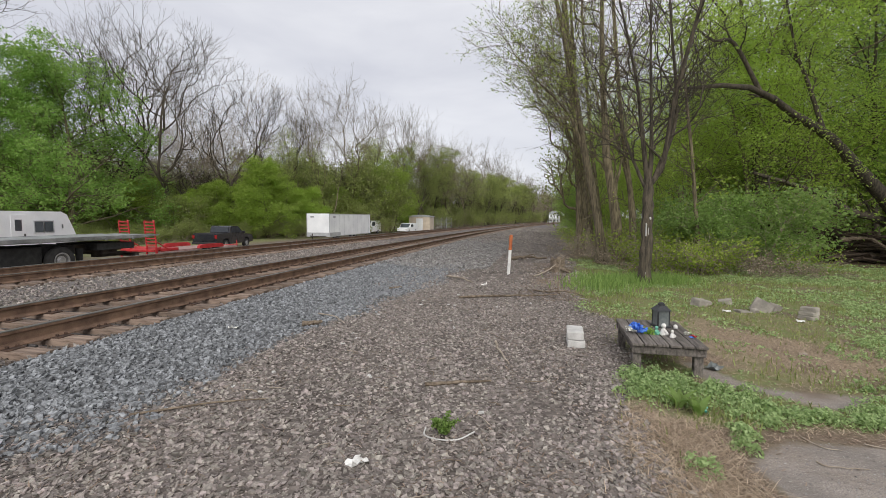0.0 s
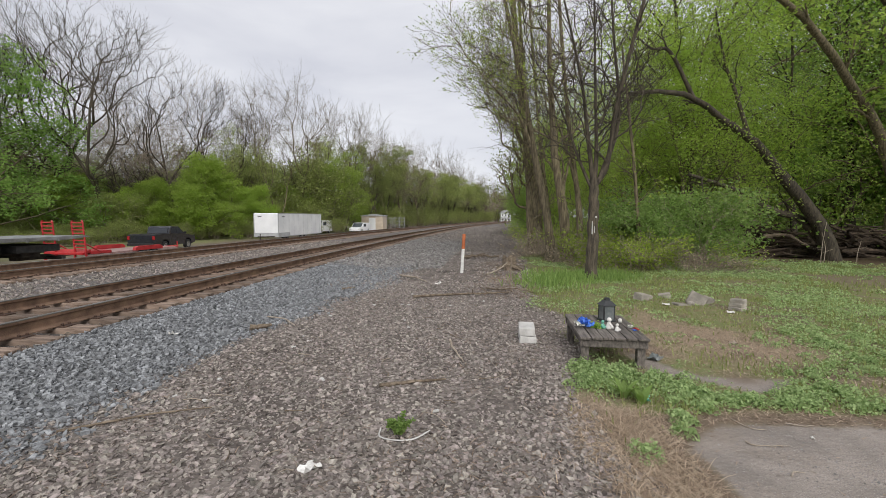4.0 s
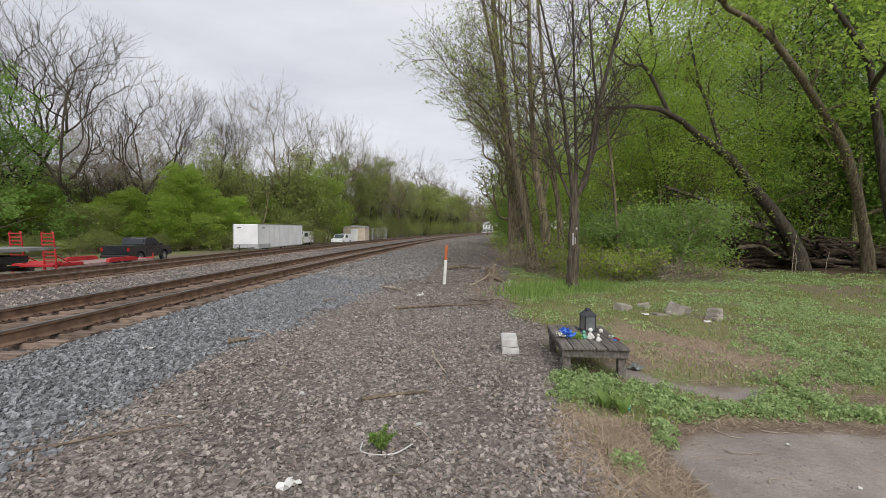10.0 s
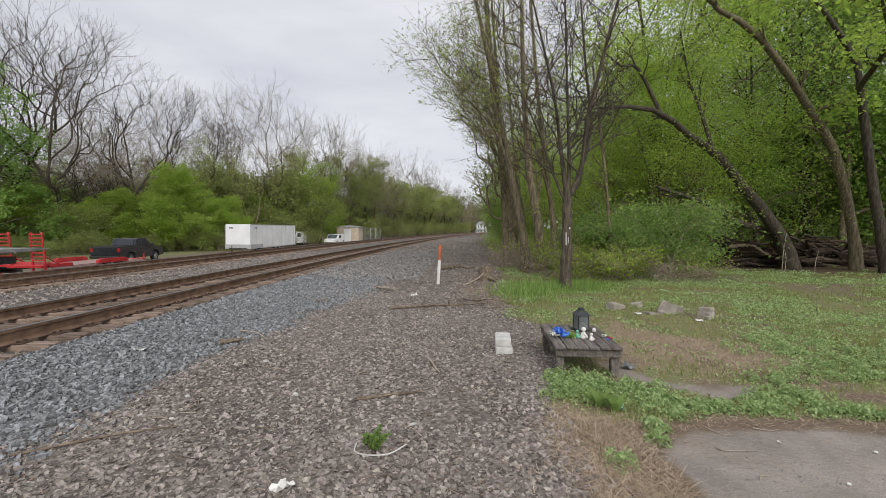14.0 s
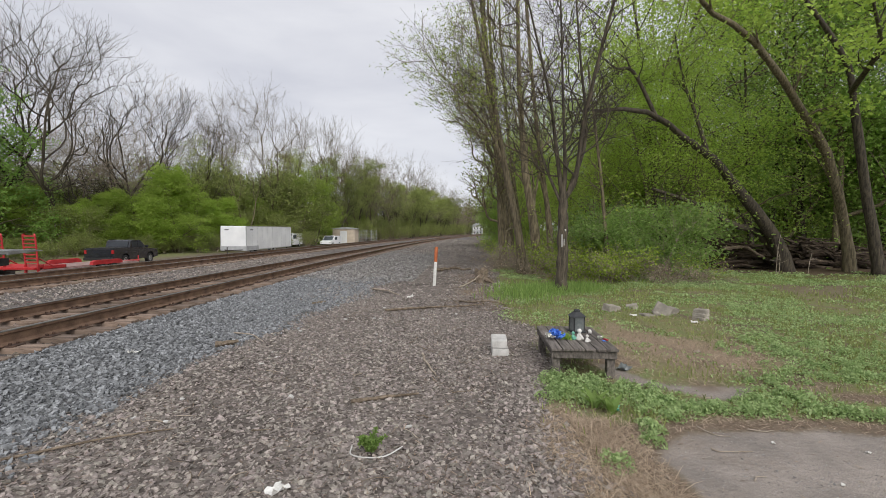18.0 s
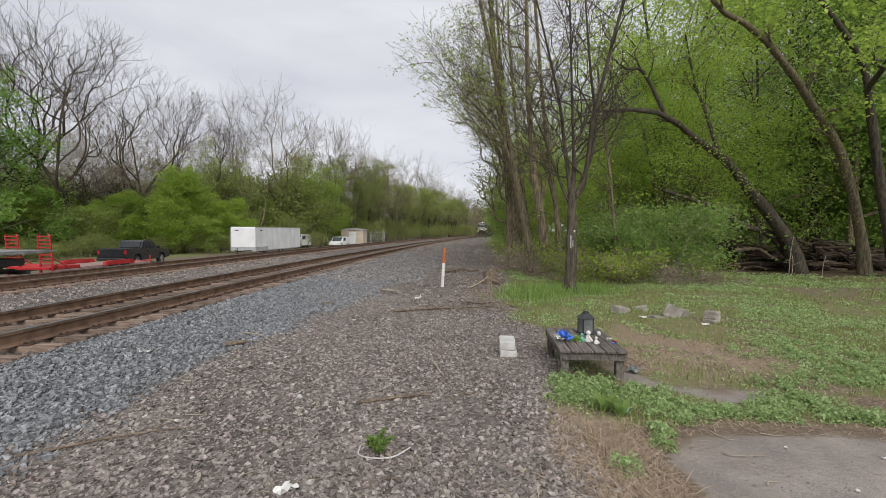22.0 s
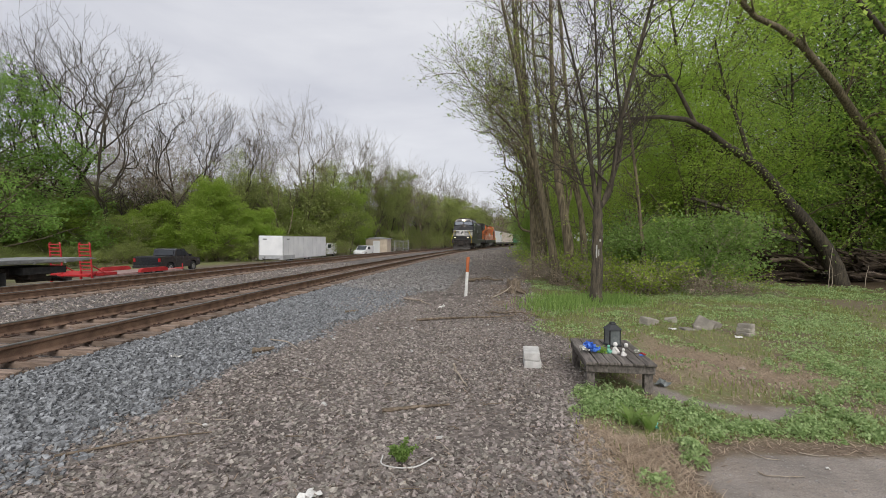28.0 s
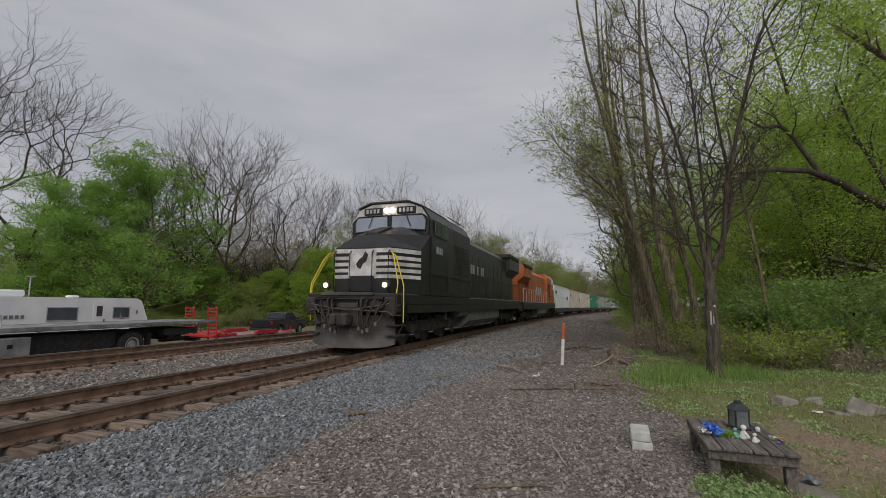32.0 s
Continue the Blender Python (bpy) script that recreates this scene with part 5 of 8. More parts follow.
def axle_set(parent, y, radius, half):
    """Two wheels on an axle; turns as one."""
    ax = one("axle", M_GRIME, parent, lambda g: tube(g, [(-half, 0, 0), (half, 0, 0)], 0.08, 8), at=pose(0, y, radius))
    for s in (-half, half):
        w = one("wheel", M_GRIME, ax, lambda g: (disc(g, (s, 0, 0), radius, 0.13, 'x', 24), disc(g, (s - 0.075 * np.sign(s), 0, 0), radius + 0.025, 0.03, 'x', 24), disc(g, (s + 0.05 * np.sign(s), 0, 0), radius * 0.36, 0.12, 'x', 14), [box(g, s - 0.075, s + 0.075, -0.05, 0.05, radius * 0.4 * q - 0.03, radius * 0.4 * q + 0.03) for q in (-1.4, 1.4)]))
    return ax


def bogie(thing_, yc, axles, gap, radius):
    out = []
    for side in (-1, 1):
        x = side * 1.06

        def frame_shape(g):
            span = gap * (axles - 1) / 2 + 0.55
            prism(g, [(yc - span, 0.62), (yc - span + 0.15, 0.78), (yc - 0.35, 0.80), (yc + 0.35, 0.80), (yc + span - 0.15, 0.78), (yc + span, 0.62), (yc + span - 0.2, 0.48), (yc + 0.5, 0.42), (yc - 0.5, 0.42), (yc - span + 0.2, 0.48)], x - 0.07, x + 0.07)
            for k in range(axles):
                ya = yc + (k - (axles - 1) / 2) * gap
                box(g, x - 0.13, x + 0.13, ya - 0.16, ya + 0.16, 0.38, 0.70, bev=0.03)
                for q in (-0.34, 0.34):
                    tube(g, [(x + side * 0.05, ya + q, 0.72), (x + side * 0.05, ya + q, 0.98)], 0.07, 8, True)
                box(g, x - 0.04, x + 0.10, ya + 0.52, ya + 0.60, 0.22, 0.66)
        one("bogie_frame", M_GRIME, thing_, frame_shape)
    for k in range(axles):
        out.append(axle_set(thing_, yc + (k - (axles - 1) / 2) * gap, radius, 0.76))
    return out


def text_bars(parent, material, x, y0, y1, z, h, n, seed, label="unreadable lettering"):
    """Writing too small to read: a row of plain bars on a side panel."""
    rr = random.Random(seed)

    def bars(g):
        step_ = (y1 - y0) / n
        for k in range(n):
            if rr.random() < 0.9:
                box(g, x - 0.004, x + 0.004, y0 + k * step_, y0 + (k + 0.68) * step_, z, z + h)
    return one("lettering", material, parent, bars, label)


def locomotive(label, body, lead):
    """A six-axle wide-cab diesel; its cab faces -y, rail top at z = 0."""
    t = thing("locomotive", pose(0, 0, 0), label, "locomotive", "locomotives of the train")
    # underframe and deck
    one("underframe", M_BLACK, t, lambda g: (box(g, -1.48, 1.48, -10.6, 10.6, 1.28, 1.62, bev=0.04), box(g, -0.5, 0.5, -10.4, 10.4, 0.9, 1.3)))
    one("fuel_tank", M_TANK, t, lambda g: prism(g, [(-1.42, 1.25), (-1.42, 0.62), (-1.1, 0.34), (1.1, 0.34), (1.42, 0.62), (1.42, 1.25)], -3.4, 3.2, 'y'))
    # nose and cab
    nose_w = 1.5

    def nose(g):
        # front face with chamfered corners, and a wedge that rises to the windscreen
        prism(g, [(-nose_w, -9.2), (-nose_w + 0.55, -10.25), (nose_w - 0.55, -10.25), (nose_w, -9.2), (nose_w, -8.35), (-nose_w, -8.35)], 1.62, 3.02, 'z')
        v = [(-nose_w, -9.2, 3.02), (-nose_w + 0.55, -10.25, 3.02), (nose_w - 0.55, -10.25, 3.02), (nose_w, -9.2, 3.02), (1.5, -8.35, 3.02), (-1.5, -8.35, 3.02),
             (-1.5, -8.35, 3.62), (-0.55, -8.45, 3.93), (0.55, -8.45, 3.93), (1.5, -8.35, 3.62), (-0.5, -9.75, 3.50), (0.5, -9.75, 3.50)]
        n0 = g.n
        g.add(v, [(1, 2, 11, 10), (10, 11, 8, 7)])
        g.f.append(np.array([(0, 1, 10), (2, 3, 11), (3, 9, 11), (11, 9, 8), (0, 10, 6), (10, 7, 6)]) + n0)
        g.f.append(np.array([(3, 4, 9), (5, 0, 6)]) + n0)
    one("nose", M_BLACK if lead else body, t, nose)
    if lead:
        for k, z in enumerate((2.08, 2.27, 2.46, 2.65, 2.86)):
            for s in (-1, 1):
                def stripe(g, s=s, z=z):
                    xa, xb = 0.42, nose_w - 0.55
                    y_ = -10.256
                    pts = [(s * xa, y_, z), (s * xb, y_, z), (s * (nose_w + 0.006), -9.206, z)]
                    v = pts + [(p[0], p[1], z + (0.11 if k < 4 else 0.13)) for p in pts]
                    v += [(p[0] * 0.985, p[1] + 0.02, p[2]) for p in v]
                    g.add(v, [(0, 1, 4, 3), (1, 2, 5, 4), (3, 4, 10, 9), (4, 5, 11, 10), (0, 6, 7, 1), (1, 7, 8, 2)])
                one("nose_stripe", M_STRIPE, t, stripe, "dirty white nose stripe")
        one("nose_panel", M_STRIPE, t, lambda g: box(g, -0.47, 0.47, -10.268, -10.245, 2.14, 2.98, bev=0.008), "dirty white panel with a dark emblem")
        one("emblem", M_BLACK, t, lambda g: (prism(g, [(-0.16, 2.42), (-0.05, 2.36), (0.02, 2.52), (0.14, 2.6), (0.2, 2.8), (0.1, 2.9), (0.02, 2.74), (-0.1, 2.66), (-0.2, 2.52)], -10.282, -10.266, 'y')), "plain dark emblem shape")
        one("nose_door", M_BLACK, t, lambda g: box(g, -0.34, 0.34, -10.275, -10.24, 1.68, 2.16, bev=0.01))
        for s in (-0.92, -0.38, 0.38, 0.92):
            one("grab_rail", M_BLACK, t, lambda g: tube(g, [(s, -10.25, 1.66), (s, -10.36, 1.75), (s, -10.36, 2.86), (s, -10.25, 2.93)], 0.02, 6))
    else:
        one("nose_panel", M_YELLOW, t, lambda g: box(g, -0.9, 0.9, -10.268, -10.245, 2.0, 2.9, bev=0.01), "yellow nose emblem panel")

    def cab(g):
        prism(g, [(-1.5, 1.62), (-1.55, 3.2), (-1.5, 4.20), (-1.2, 4.65), (-0.7, 4.82), (0.7, 4.82), (1.2, 4.65), (1.5, 4.20), (1.55, 3.2), (1.5, 1.62)], -8.3, -5.9, 'y')
    one("cab", body, t, cab)
    one("cab_front", body, t, lambda g: prism(g, [(-1.42, 3.5), (-1.46, 4.15), (-1.18, 4.62), (-0.7, 4.80), (0.7, 4.80), (1.18, 4.62), (1.46, 4.15), (1.42, 3.5)], -8.39, -8.3, 'y'), "cab front above the nose")
    one("brow_panel", M_STRIPE if lead else body, t, lambda g: prism(g, [(-1.40, 4.26), (-1.17, 4.61), (-0.7, 4.79), (0.7, 4.79), (1.17, 4.61), (1.40, 4.26), (1.22, 4.39), (-1.22, 4.39)], -8.405, -8.385, 'y'), "dirty white band over the windscreen")
    one("roof_visor", M_GRIME, t, lambda g: prism(g, [(-1.22, 4.63), (-0.72, 4.82), (0.72, 4.82), (1.22, 4.63), (1.22, 4.67), (0.72, 4.87), (-0.72, 4.87), (-1.22, 4.67)], -8.47, -5.8, 'y'), "dark cab roof sheet")
    for s in (-1, 1):
        one("cab_door", body, t, lambda g: box(g, *sorted((s * 1.5, s * 1.545)), -6.55, -5.98, 1.75, 3.55, bev=0.01))
        one("cab_sill_line", M_GRIME, t, lambda g: box(g, *sorted((s * 1.5, s * 1.56)), -8.3, -3.3, 2.3, 2.34))
        one("roof_rail", M_DUST, t, lambda g: tube(g, [(s * 1.25, -5.8, 4.74), (s * 1.25, -3.4, 4.74)], 0.022, 5), "pale roof handrail")
        one("access_panel", M_GRIME, t, lambda g: box(g, *sorted((s * 1.495, s * 1.515)), -5.0, -4.5, 1.9, 2.9, bev=0.01), "dark access panel")
        one("air_tank", M_TANK, t, lambda g: tube(g, [(s * 1.25, -4.6, 1.0), (s * 1.25, -3.5, 1.0)], 0.2, 12, True))
        one("brake_cylinder", M_DUST, t, lambda g: disc(g, (s * 1.2, -6.2, 0.85), 0.13, 0.3, 'x', 12))
        one("sand_pipe", M_DUST, t, lambda g: tube(g, [(s * 1.1, -9.4, 1.2), (s * 1.05, -9.6, 0.6), (s * 0.9, -9.7, 0.25)], 0.03, 5))
    for s in (-1, 1):
        ws = one("windscreen", M_SKYSCREEN, t, lambda g: prism(g, [(s * 0.08, 3.92), (s * 1.32, 3.80), (s * 1.36, 4.14), (s * 1.24, 4.35), (s * 0.08, 4.37)][::s], -8.42, -8.385, 'y'), "windscreen glass with sky reflection put into its colour")
        one("windscreen_frame", M_BLACK, ws, lambda g: tube(g, [(s * 0.08, -8.42, 3.92), (s * 1.32, -8.42, 3.80), (s * 1.36, -8.42, 4.14), (s * 1.24, -8.42, 4.35), (s * 0.08, -8.42, 4.37), (s * 0.08, -8.42, 3.92)], 0.028, 5))
        one("wiper", M_BLACK, ws, lambda g: tube(g, [(s * 0.62, -8.46, 4.40), (s * 0.8, -8.46, 3.95)], 0.014, 4))
        one("number_board", M_BLACK, t, lambda g: box(g, *sorted((s * 0.28, s * 0.98)), -8.46, -8.39, 4.42, 4.66, bev=0.012), "black number board")
        one("number_bars", M_STRIPE, t, lambda g: [box(g, s * 0.63 - 0.26 + k * 0.14, s * 0.63 - 0.26 + k * 0.14 + 0.08, -8.468, -8.458, 4.47, 4.61) for k in range(4)], "pale bars on the number board")
        one("headlight", M_LAMP if lead else M_STRIPE, t, lambda g: disc(g, (s * 0.11, -8.47, 4.54), 0.085, 0.05, 'y', 16), "lit round headlight" if lead else "")
        one("side_window", M_CABGLASS, t, lambda g: box(g, *sorted((s * 1.53, s * 1.56)), -8.05, -7.45, 3.65, 4.20, bev=0.01), "dark cab side window")
        one("side_window", M_CABGLASS, t, lambda g: box(g, *sorted((s * 1.53, s * 1.56)), -7.35, -6.6, 3.65, 4.20, bev=0.01), "dark cab side window")
        dl = one("ditch_light", M_GRIME, t, lambda g: disc(g, (s * 0.98, -10.62, 1.86), 0.13, 0.12, 'y', 14))
        one("lamp", M_DITCH if lead else M_STRIPE, dl, lambda g: disc(g, (s * 0.98, -10.69, 1.86), 0.08, 0.03, 'y', 14), "lit ditch light")
    # front platform, plow, coupler, hoses
    one("front_platform", M_BLACK, t, lambda g: box(g, -1.45, 1.45, -10.9, -10.2, 1.05, 1.62, bev=0.04))
    one("front_walkway_edge", M_DUST, t, lambda g: box(g, -0.95, 0.75, -10.96, -10.88, 1.55, 1.64, bev=0.01))
    if lead:
        def plow(g):
            rows, cols = 9, 13
            v = []
            for i in range(rows):
                f = i / (rows - 1)
                z = 0.09 + 0.9 * f
                for j in range(cols):
                    u = j / (cols - 1) * 2 - 1
                    v.append((u * (1.34 - 0.05 * f), -10.72 - (1 - abs(u) ** 1.4) * (0.50 - 0.30 * f ** 0.7) + 0.12 * math.sin(f * math.pi), z + 0.10 * abs(u) ** 6 * (1 - f)))
            back = [(x, -10.62, z) for x, y, z in v]
            k = rows * cols
            f = [(i * cols + j, i * cols + j + 1, (i + 1) * cols + j + 1, (i + 1) * cols + j) for i in range(rows - 1) for j in range(cols - 1)]
            f += [tuple(k + q for q in r[::-1]) for r in f]
            f += [(j + 1, j, k + j, k + j + 1) for j in range(cols - 1)]
            g.add(v + back, f)
        one("snow_plow", M_DUST, t, plow, "dust-covered steel snow plow")
    cp = one("coupler", M_GRIME, t, lambda g: (box(g, -0.14, 0.14, -11.35, -10.6, 0.74, 1.0, bev=0.04), box(g, -0.22, 0.24, -11.5, -11.2, 0.7, 1.06, bev=0.06)))
    for x0, x1, zz_ in ((-0.95, -0.35, 0.72), (-0.75, -0.25, 0.8), (0.35, 0.95, 0.72), (0.25, 0.7, 0.62), (-1.2, -0.5, 0.85), (0.5, 1.2, 0.85)):
        one("air_hose", M_GRIME, t, lambda g: tube(g, bend([(x0, -10.92, 1.4), (x0 * 0.7 + x1 * 0.3, -11.08, zz_), (x0 * 0.3 + x1 * 0.7, -11.1, zz_ - 0.05), (x1, -10.92, 1.32)], 12), 0.028, 5))
    if lead:
        one("coupler_knuckle", M_GRIME, cp, lambda g: (box(g, -0.26, -0.06, -11.62, -11.35, 0.72, 1.04, bev=0.05), box(g, 0.08, 0.26, -11.58, -11.4, 0.72, 1.04, bev=0.04)))
        one("uncoupling_lever", M_DUST, t, lambda g: tube(g, [(-1.4, -10.98, 1.02), (-1.25, -11.02, 1.12), (-0.3, -11.1, 1.16), (0.3, -11.1, 1.14), (1.25, -11.02, 1.1), (1.42, -10.98, 0.98)], 0.018, 5))
        for x0, x1, z0, z1 in ((-0.62, -0.46, 1.5, 0.62), (-0.5, -0.3, 1.45, 0.55), (-0.86, -0.66, 1.42, 0.7), (0.46, 0.56, 1.5, 0.58), (0.62, 0.44, 1.45, 0.66), (0.86, 0.7, 1.46, 0.62), (1.05, 0.95, 1.4, 0.8)):
            hose = one("brake_hose", M_GRIME, t, lambda g: tube(g, bend([(x0, -10.92, z0), (x0, -11.1, z0 - 0.1), (x1, -11.16, z1 + 0.2), (x1, -11.12, z1)], 10), 0.024, 5))
            one("hose_coupling", M_TANK, hose, lambda g: box(g, x1 - 0.04, x1 + 0.04, -11.17, -11.08, z1 - 0.09, z1 + 0.02, bev=0.01))
        for x0 in (-1.28, 1.28):
            one("corner_bracket", M_GRIME, t, lambda g: (box(g, x0 - 0.16, x0 + 0.16, -11.0, -10.86, 1.0, 1.5, bev=0.03), tube(g, [(x0, -11.0, 1.45), (x0 * 0.7, -11.08, 1.05)], 0.03, 5)))
        one("draft_gear_pocket", M_GRIME, t, lambda g: (box(g, -0.42, 0.42, -10.97, -10.88, 0.66, 1.22, bev=0.03), box(g, -0.3, 0.3, -11.02, -10.95, 1.2, 1.34, bev=0.02), box(g, -0.95, -0.7, -10.98, -10.88, 1.15, 1.4, bev=0.02), box(g, 0.66, 0.98, -10.98, -10.88, 1.12, 1.42, bev=0.02)))
        one("anticlimber", M_GRIME, t, lambda g: [box(g, -1.1, 1.1, -11.02, -10.88, 1.44 + 0.05 * q, 1.465 + 0.05 * q) for q in range(2)])
        one("nose_hatch", M_GRIME, t, lambda g: prism(g, [(-9.7, 3.48), (-9.7, 3.58), (-8.7, 3.92), (-8.7, 3.80)], -0.22, 0.22), "dark hatch on the nose top")
    one("handrail", M_DUST, t, lambda g: tube(g, [(-1.25, -11.0, 1.3), (-0.5, -11.05, 1.18), (0.4, -11.05, 1.18), (1.3, -11.0, 1.32)], 0.022, 5))
    for s in (-1, 1):
        one("step_rail", M_YELLOW, t, lambda g: tube(g, [(s * 0.95, -10.3, 2.88), (s * 1.08, -10.42, 2.84), (s * 1.18, -10.52, 2.66), (s * 1.43, -10.76, 1.92), (s * 1.42, -10.8, 1.7), (s * 1.37, -10.82, 1.2), (s * 1.32, -10.82, 1.06), (s * 1.15, -10.82, 0.97)], 0.019, 6), "yellow front step handrail")
        one("step_rail", M_YELLOW, t, lambda g: tube(g, [(s * 0.98, -10.28, 2.84), (s * 1.16, -10.36, 2.74), (s * 1.5, -10.56, 1.92), (s * 1.53, -10.58, 1.78), (s * 1.54, -10.58, 0.8)], 0.019, 6), "yellow side step handrail")
        for k in range(4):
            one("step", M_GRIME, t, lambda g: box(g, *sorted((s * 1.1, s * 1.5)), -10.8, -10.3, 0.42 + 0.28 * k, 0.46 + 0.28 * k))
    # hood behind the cab
    one("equipment_cabinet", body, t, lambda g: prism(g, [(-1.5, 1.62), (-1.5, 4.22), (-1.18, 4.66), (1.18, 4.66), (1.5, 4.22), (1.5, 1.62)], -5.88, -3.3, 'y'))
    for s in (-1, 1):
        one("grille", M_GRIME, t, lambda g: [box(g, *sorted((s * 1.49, s * 1.53)), -5.6, -3.6, 2.5 + 0.12 * k, 2.56 + 0.12 * k) for k in range(10)], "dark louvred grille")
    one("engine_hood", body, t, lambda g: prism(g, [(-1.22, 1.62), (-1.22, 4.1), (-0.9, 4.4), (0.9, 4.4), (1.22, 4.1), (1.22, 1.62)], -3.28, 6.4, 'y'))
    for k in range(8):
        for s in (-1, 1):
            one("hood_door", body, t, lambda g: box(g, *sorted((s * 1.215, s * 1.235)), -3.1 + k * 1.17, -2.02 + k * 1.17, 1.75, 3.6, bev=0.008))
    one("radiator_section", body, t, lambda g: prism(g, [(-1.0, 1.62), (-1.0, 3.2), (-1.5, 3.6), (-1.5, 4.3), (-1.25, 4.62), (1.25, 4.62), (1.5, 4.3), (1.5, 3.6), (1.0, 3.2), (1.0, 1.62)], 6.42, 10.2, 'y'))
    one("radiator_roof", M_GRIME, t, lambda g: box(g, -1.56, 1.56, 6.2, 10.0, 4.3, 4.6, bev=0.08), "dark overhanging radiator roof")
    one("exhaust_stack", M_GRIME, t, lambda g: box(g, -0.35, 0.35, 0.6, 1.8, 4.3, 4.6, bev=0.05))
    one("roof_vent", M_GRIME, t, lambda g: (box(g, -0.6, 0.6, -2.6, -0.8, 4.3, 4.5, bev=0.06), box(g, -0.5, 0.5, 3.0, 5.2, 4.3, 4.45, bev=0.06)))
    one("roof_horn", M_GRIME, t, lambda g: [tube(g, [(q * 0.12, -6.6, 4.92), (q * 0.12, -7.1, 4.94 + 0.03 * abs(q))], [0.03, 0.08], 8) for q in (-1, 0, 1)] + [box(g, -0.2, 0.2, -6.65, -6.55, 4.78, 4.92)])
    for s in (-1, 1):
        def rails(g):
            tube(g, [(s * 1.46, -5.8, 2.65), (s * 1.46, 10.3, 2.65)], 0.022, 5)
        hr = one("handrail", M_GRIME if lead else M_STRIPE, t, rails)
        for k in range(12):
            one("stanchion", M_GRIME if lead else M_STRIPE, hr, lambda g: tube(g, [(s * 1.46, -3.1 + k * 1.21, 1.62), (s * 1.46, -3.1 + k * 1.21, 2.65)], 0.02, 5))
        text_bars(t, M_SKIRT, s * 1.25, -2.6, 0.4, 2.75, 0.42, 8, 5, "worn white lettering bars") if lead else text_bars(t, M_STRIPE, s * 1.25, -0.5, 4.2, 2.3, 0.75, 4, 5, "pale lettering bars")
        text_bars(t, M_SKIRT, s * 1.56, -7.9, -7.2, 3.05, 0.24, 4, 6, "pale bars on the cab side")
        one("sill", M_BLACK, t, lambda g: box(g, *sorted((s * 1.40, s * 1.52)), -10.2, 10.4, 1.05, 1.3))
    one("rear_platform", M_GRIME, t, lambda g: box(g, -1.4, 1.4, 10.2, 10.95, 0.9, 1.62, bev=0.04))
    wheels = bogie(t, -7.1, 3, 1.88, 0.53) + bogie(t, 7.1, 3, 1.88, 0.53)
    return t, wheels


def container_car(label, paint, length, mark, seed):
    """A low platform car with one container on it."""
    t = thing("container_car", pose(0, 0, 0), label, "freight car", "container cars of the train")
    h = length / 2
    one("well_frame", M_GRIME, t, lambda g: ([box(g, *sorted((s * 1.3, s * 1.48)), -h, h, 0.55, 1.02, bev=0.03) for s in (-1, 1)], box(g, -1.3, 1.3, -h, -h + 1.6, 0.75, 1.05, bev=0.03), box(g, -1.3, 1.3, h - 1.6, h, 0.75, 1.05, bev=0.03), box(g, -1.3, 1.3, -h + 1.6, h - 1.6, 0.55, 0.65)))
    hl = h - 0.35
    z0, z1 = 1.06, 3.96

    def corrugated(g):
        for s in (-1, 1):
            n = int(hl * 2 / 0.28)
            ys, xs = [], []
            for k in range(n):
                a = -hl + 0.1 + k * (2 * hl - 0.2) / n
                w = (2 * hl - 0.2) / n
                ys += [a, a + w * 0.3, a + w * 0.5, a + w * 0.8]
                xs += [1.22, 1.22, 1.185, 1.185]
            xs, ys = np.array(xs) * s, np.array(ys)
            m = len(xs)
            v = np.concatenate([np.stack([xs, ys, np.full(m, z0 + 0.12)], 1), np.stack([xs, ys, np.full(m, z1 - 0.1)], 1)])
            i = np.arange(m - 1)
            f = np.stack([i, i + 1, i + 1 + m, i + m], 1)
            g.add(v, f if s > 0 else f[:, ::-1])
        box(g, -1.17, 1.17, -hl + 0.02, hl - 0.02, z0 + 0.05, z1 - 0.02)
    one("container_wall", paint, t, corrugated)
    one("container_frame", paint, t, lambda g: ([box(g, *sorted((s * 1.14, s * 1.24)), -hl, hl, a, b) for s in (-1, 1) for a, b in ((z0, z0 + 0.13), (z1 - 0.11, z1))], [box(g, *sorted((s * 1.1, s * 1.24)), *sorted((q * hl, q * (hl - 0.14))), z0, z1) for s in (-1, 1) for q in (-1, 1)]))
    for s in (-1, 1):
        if mark:
            text_bars(t, mark, s * 1.235, -hl + 1.0, -hl + 2.6, 2.9, 0.35, 4, seed, "lettering bars on the container")
            text_bars(t, mark, s * 1.235, hl - 3.0, hl - 1.0, 2.2, 0.5, 3, seed + 1, "lettering bars on the container")
    bogie(t, -h + 0.9, 2, 1.75, 0.42)
    bogie(t, h - 0.9, 2, 1.75, 0.42)
    return t


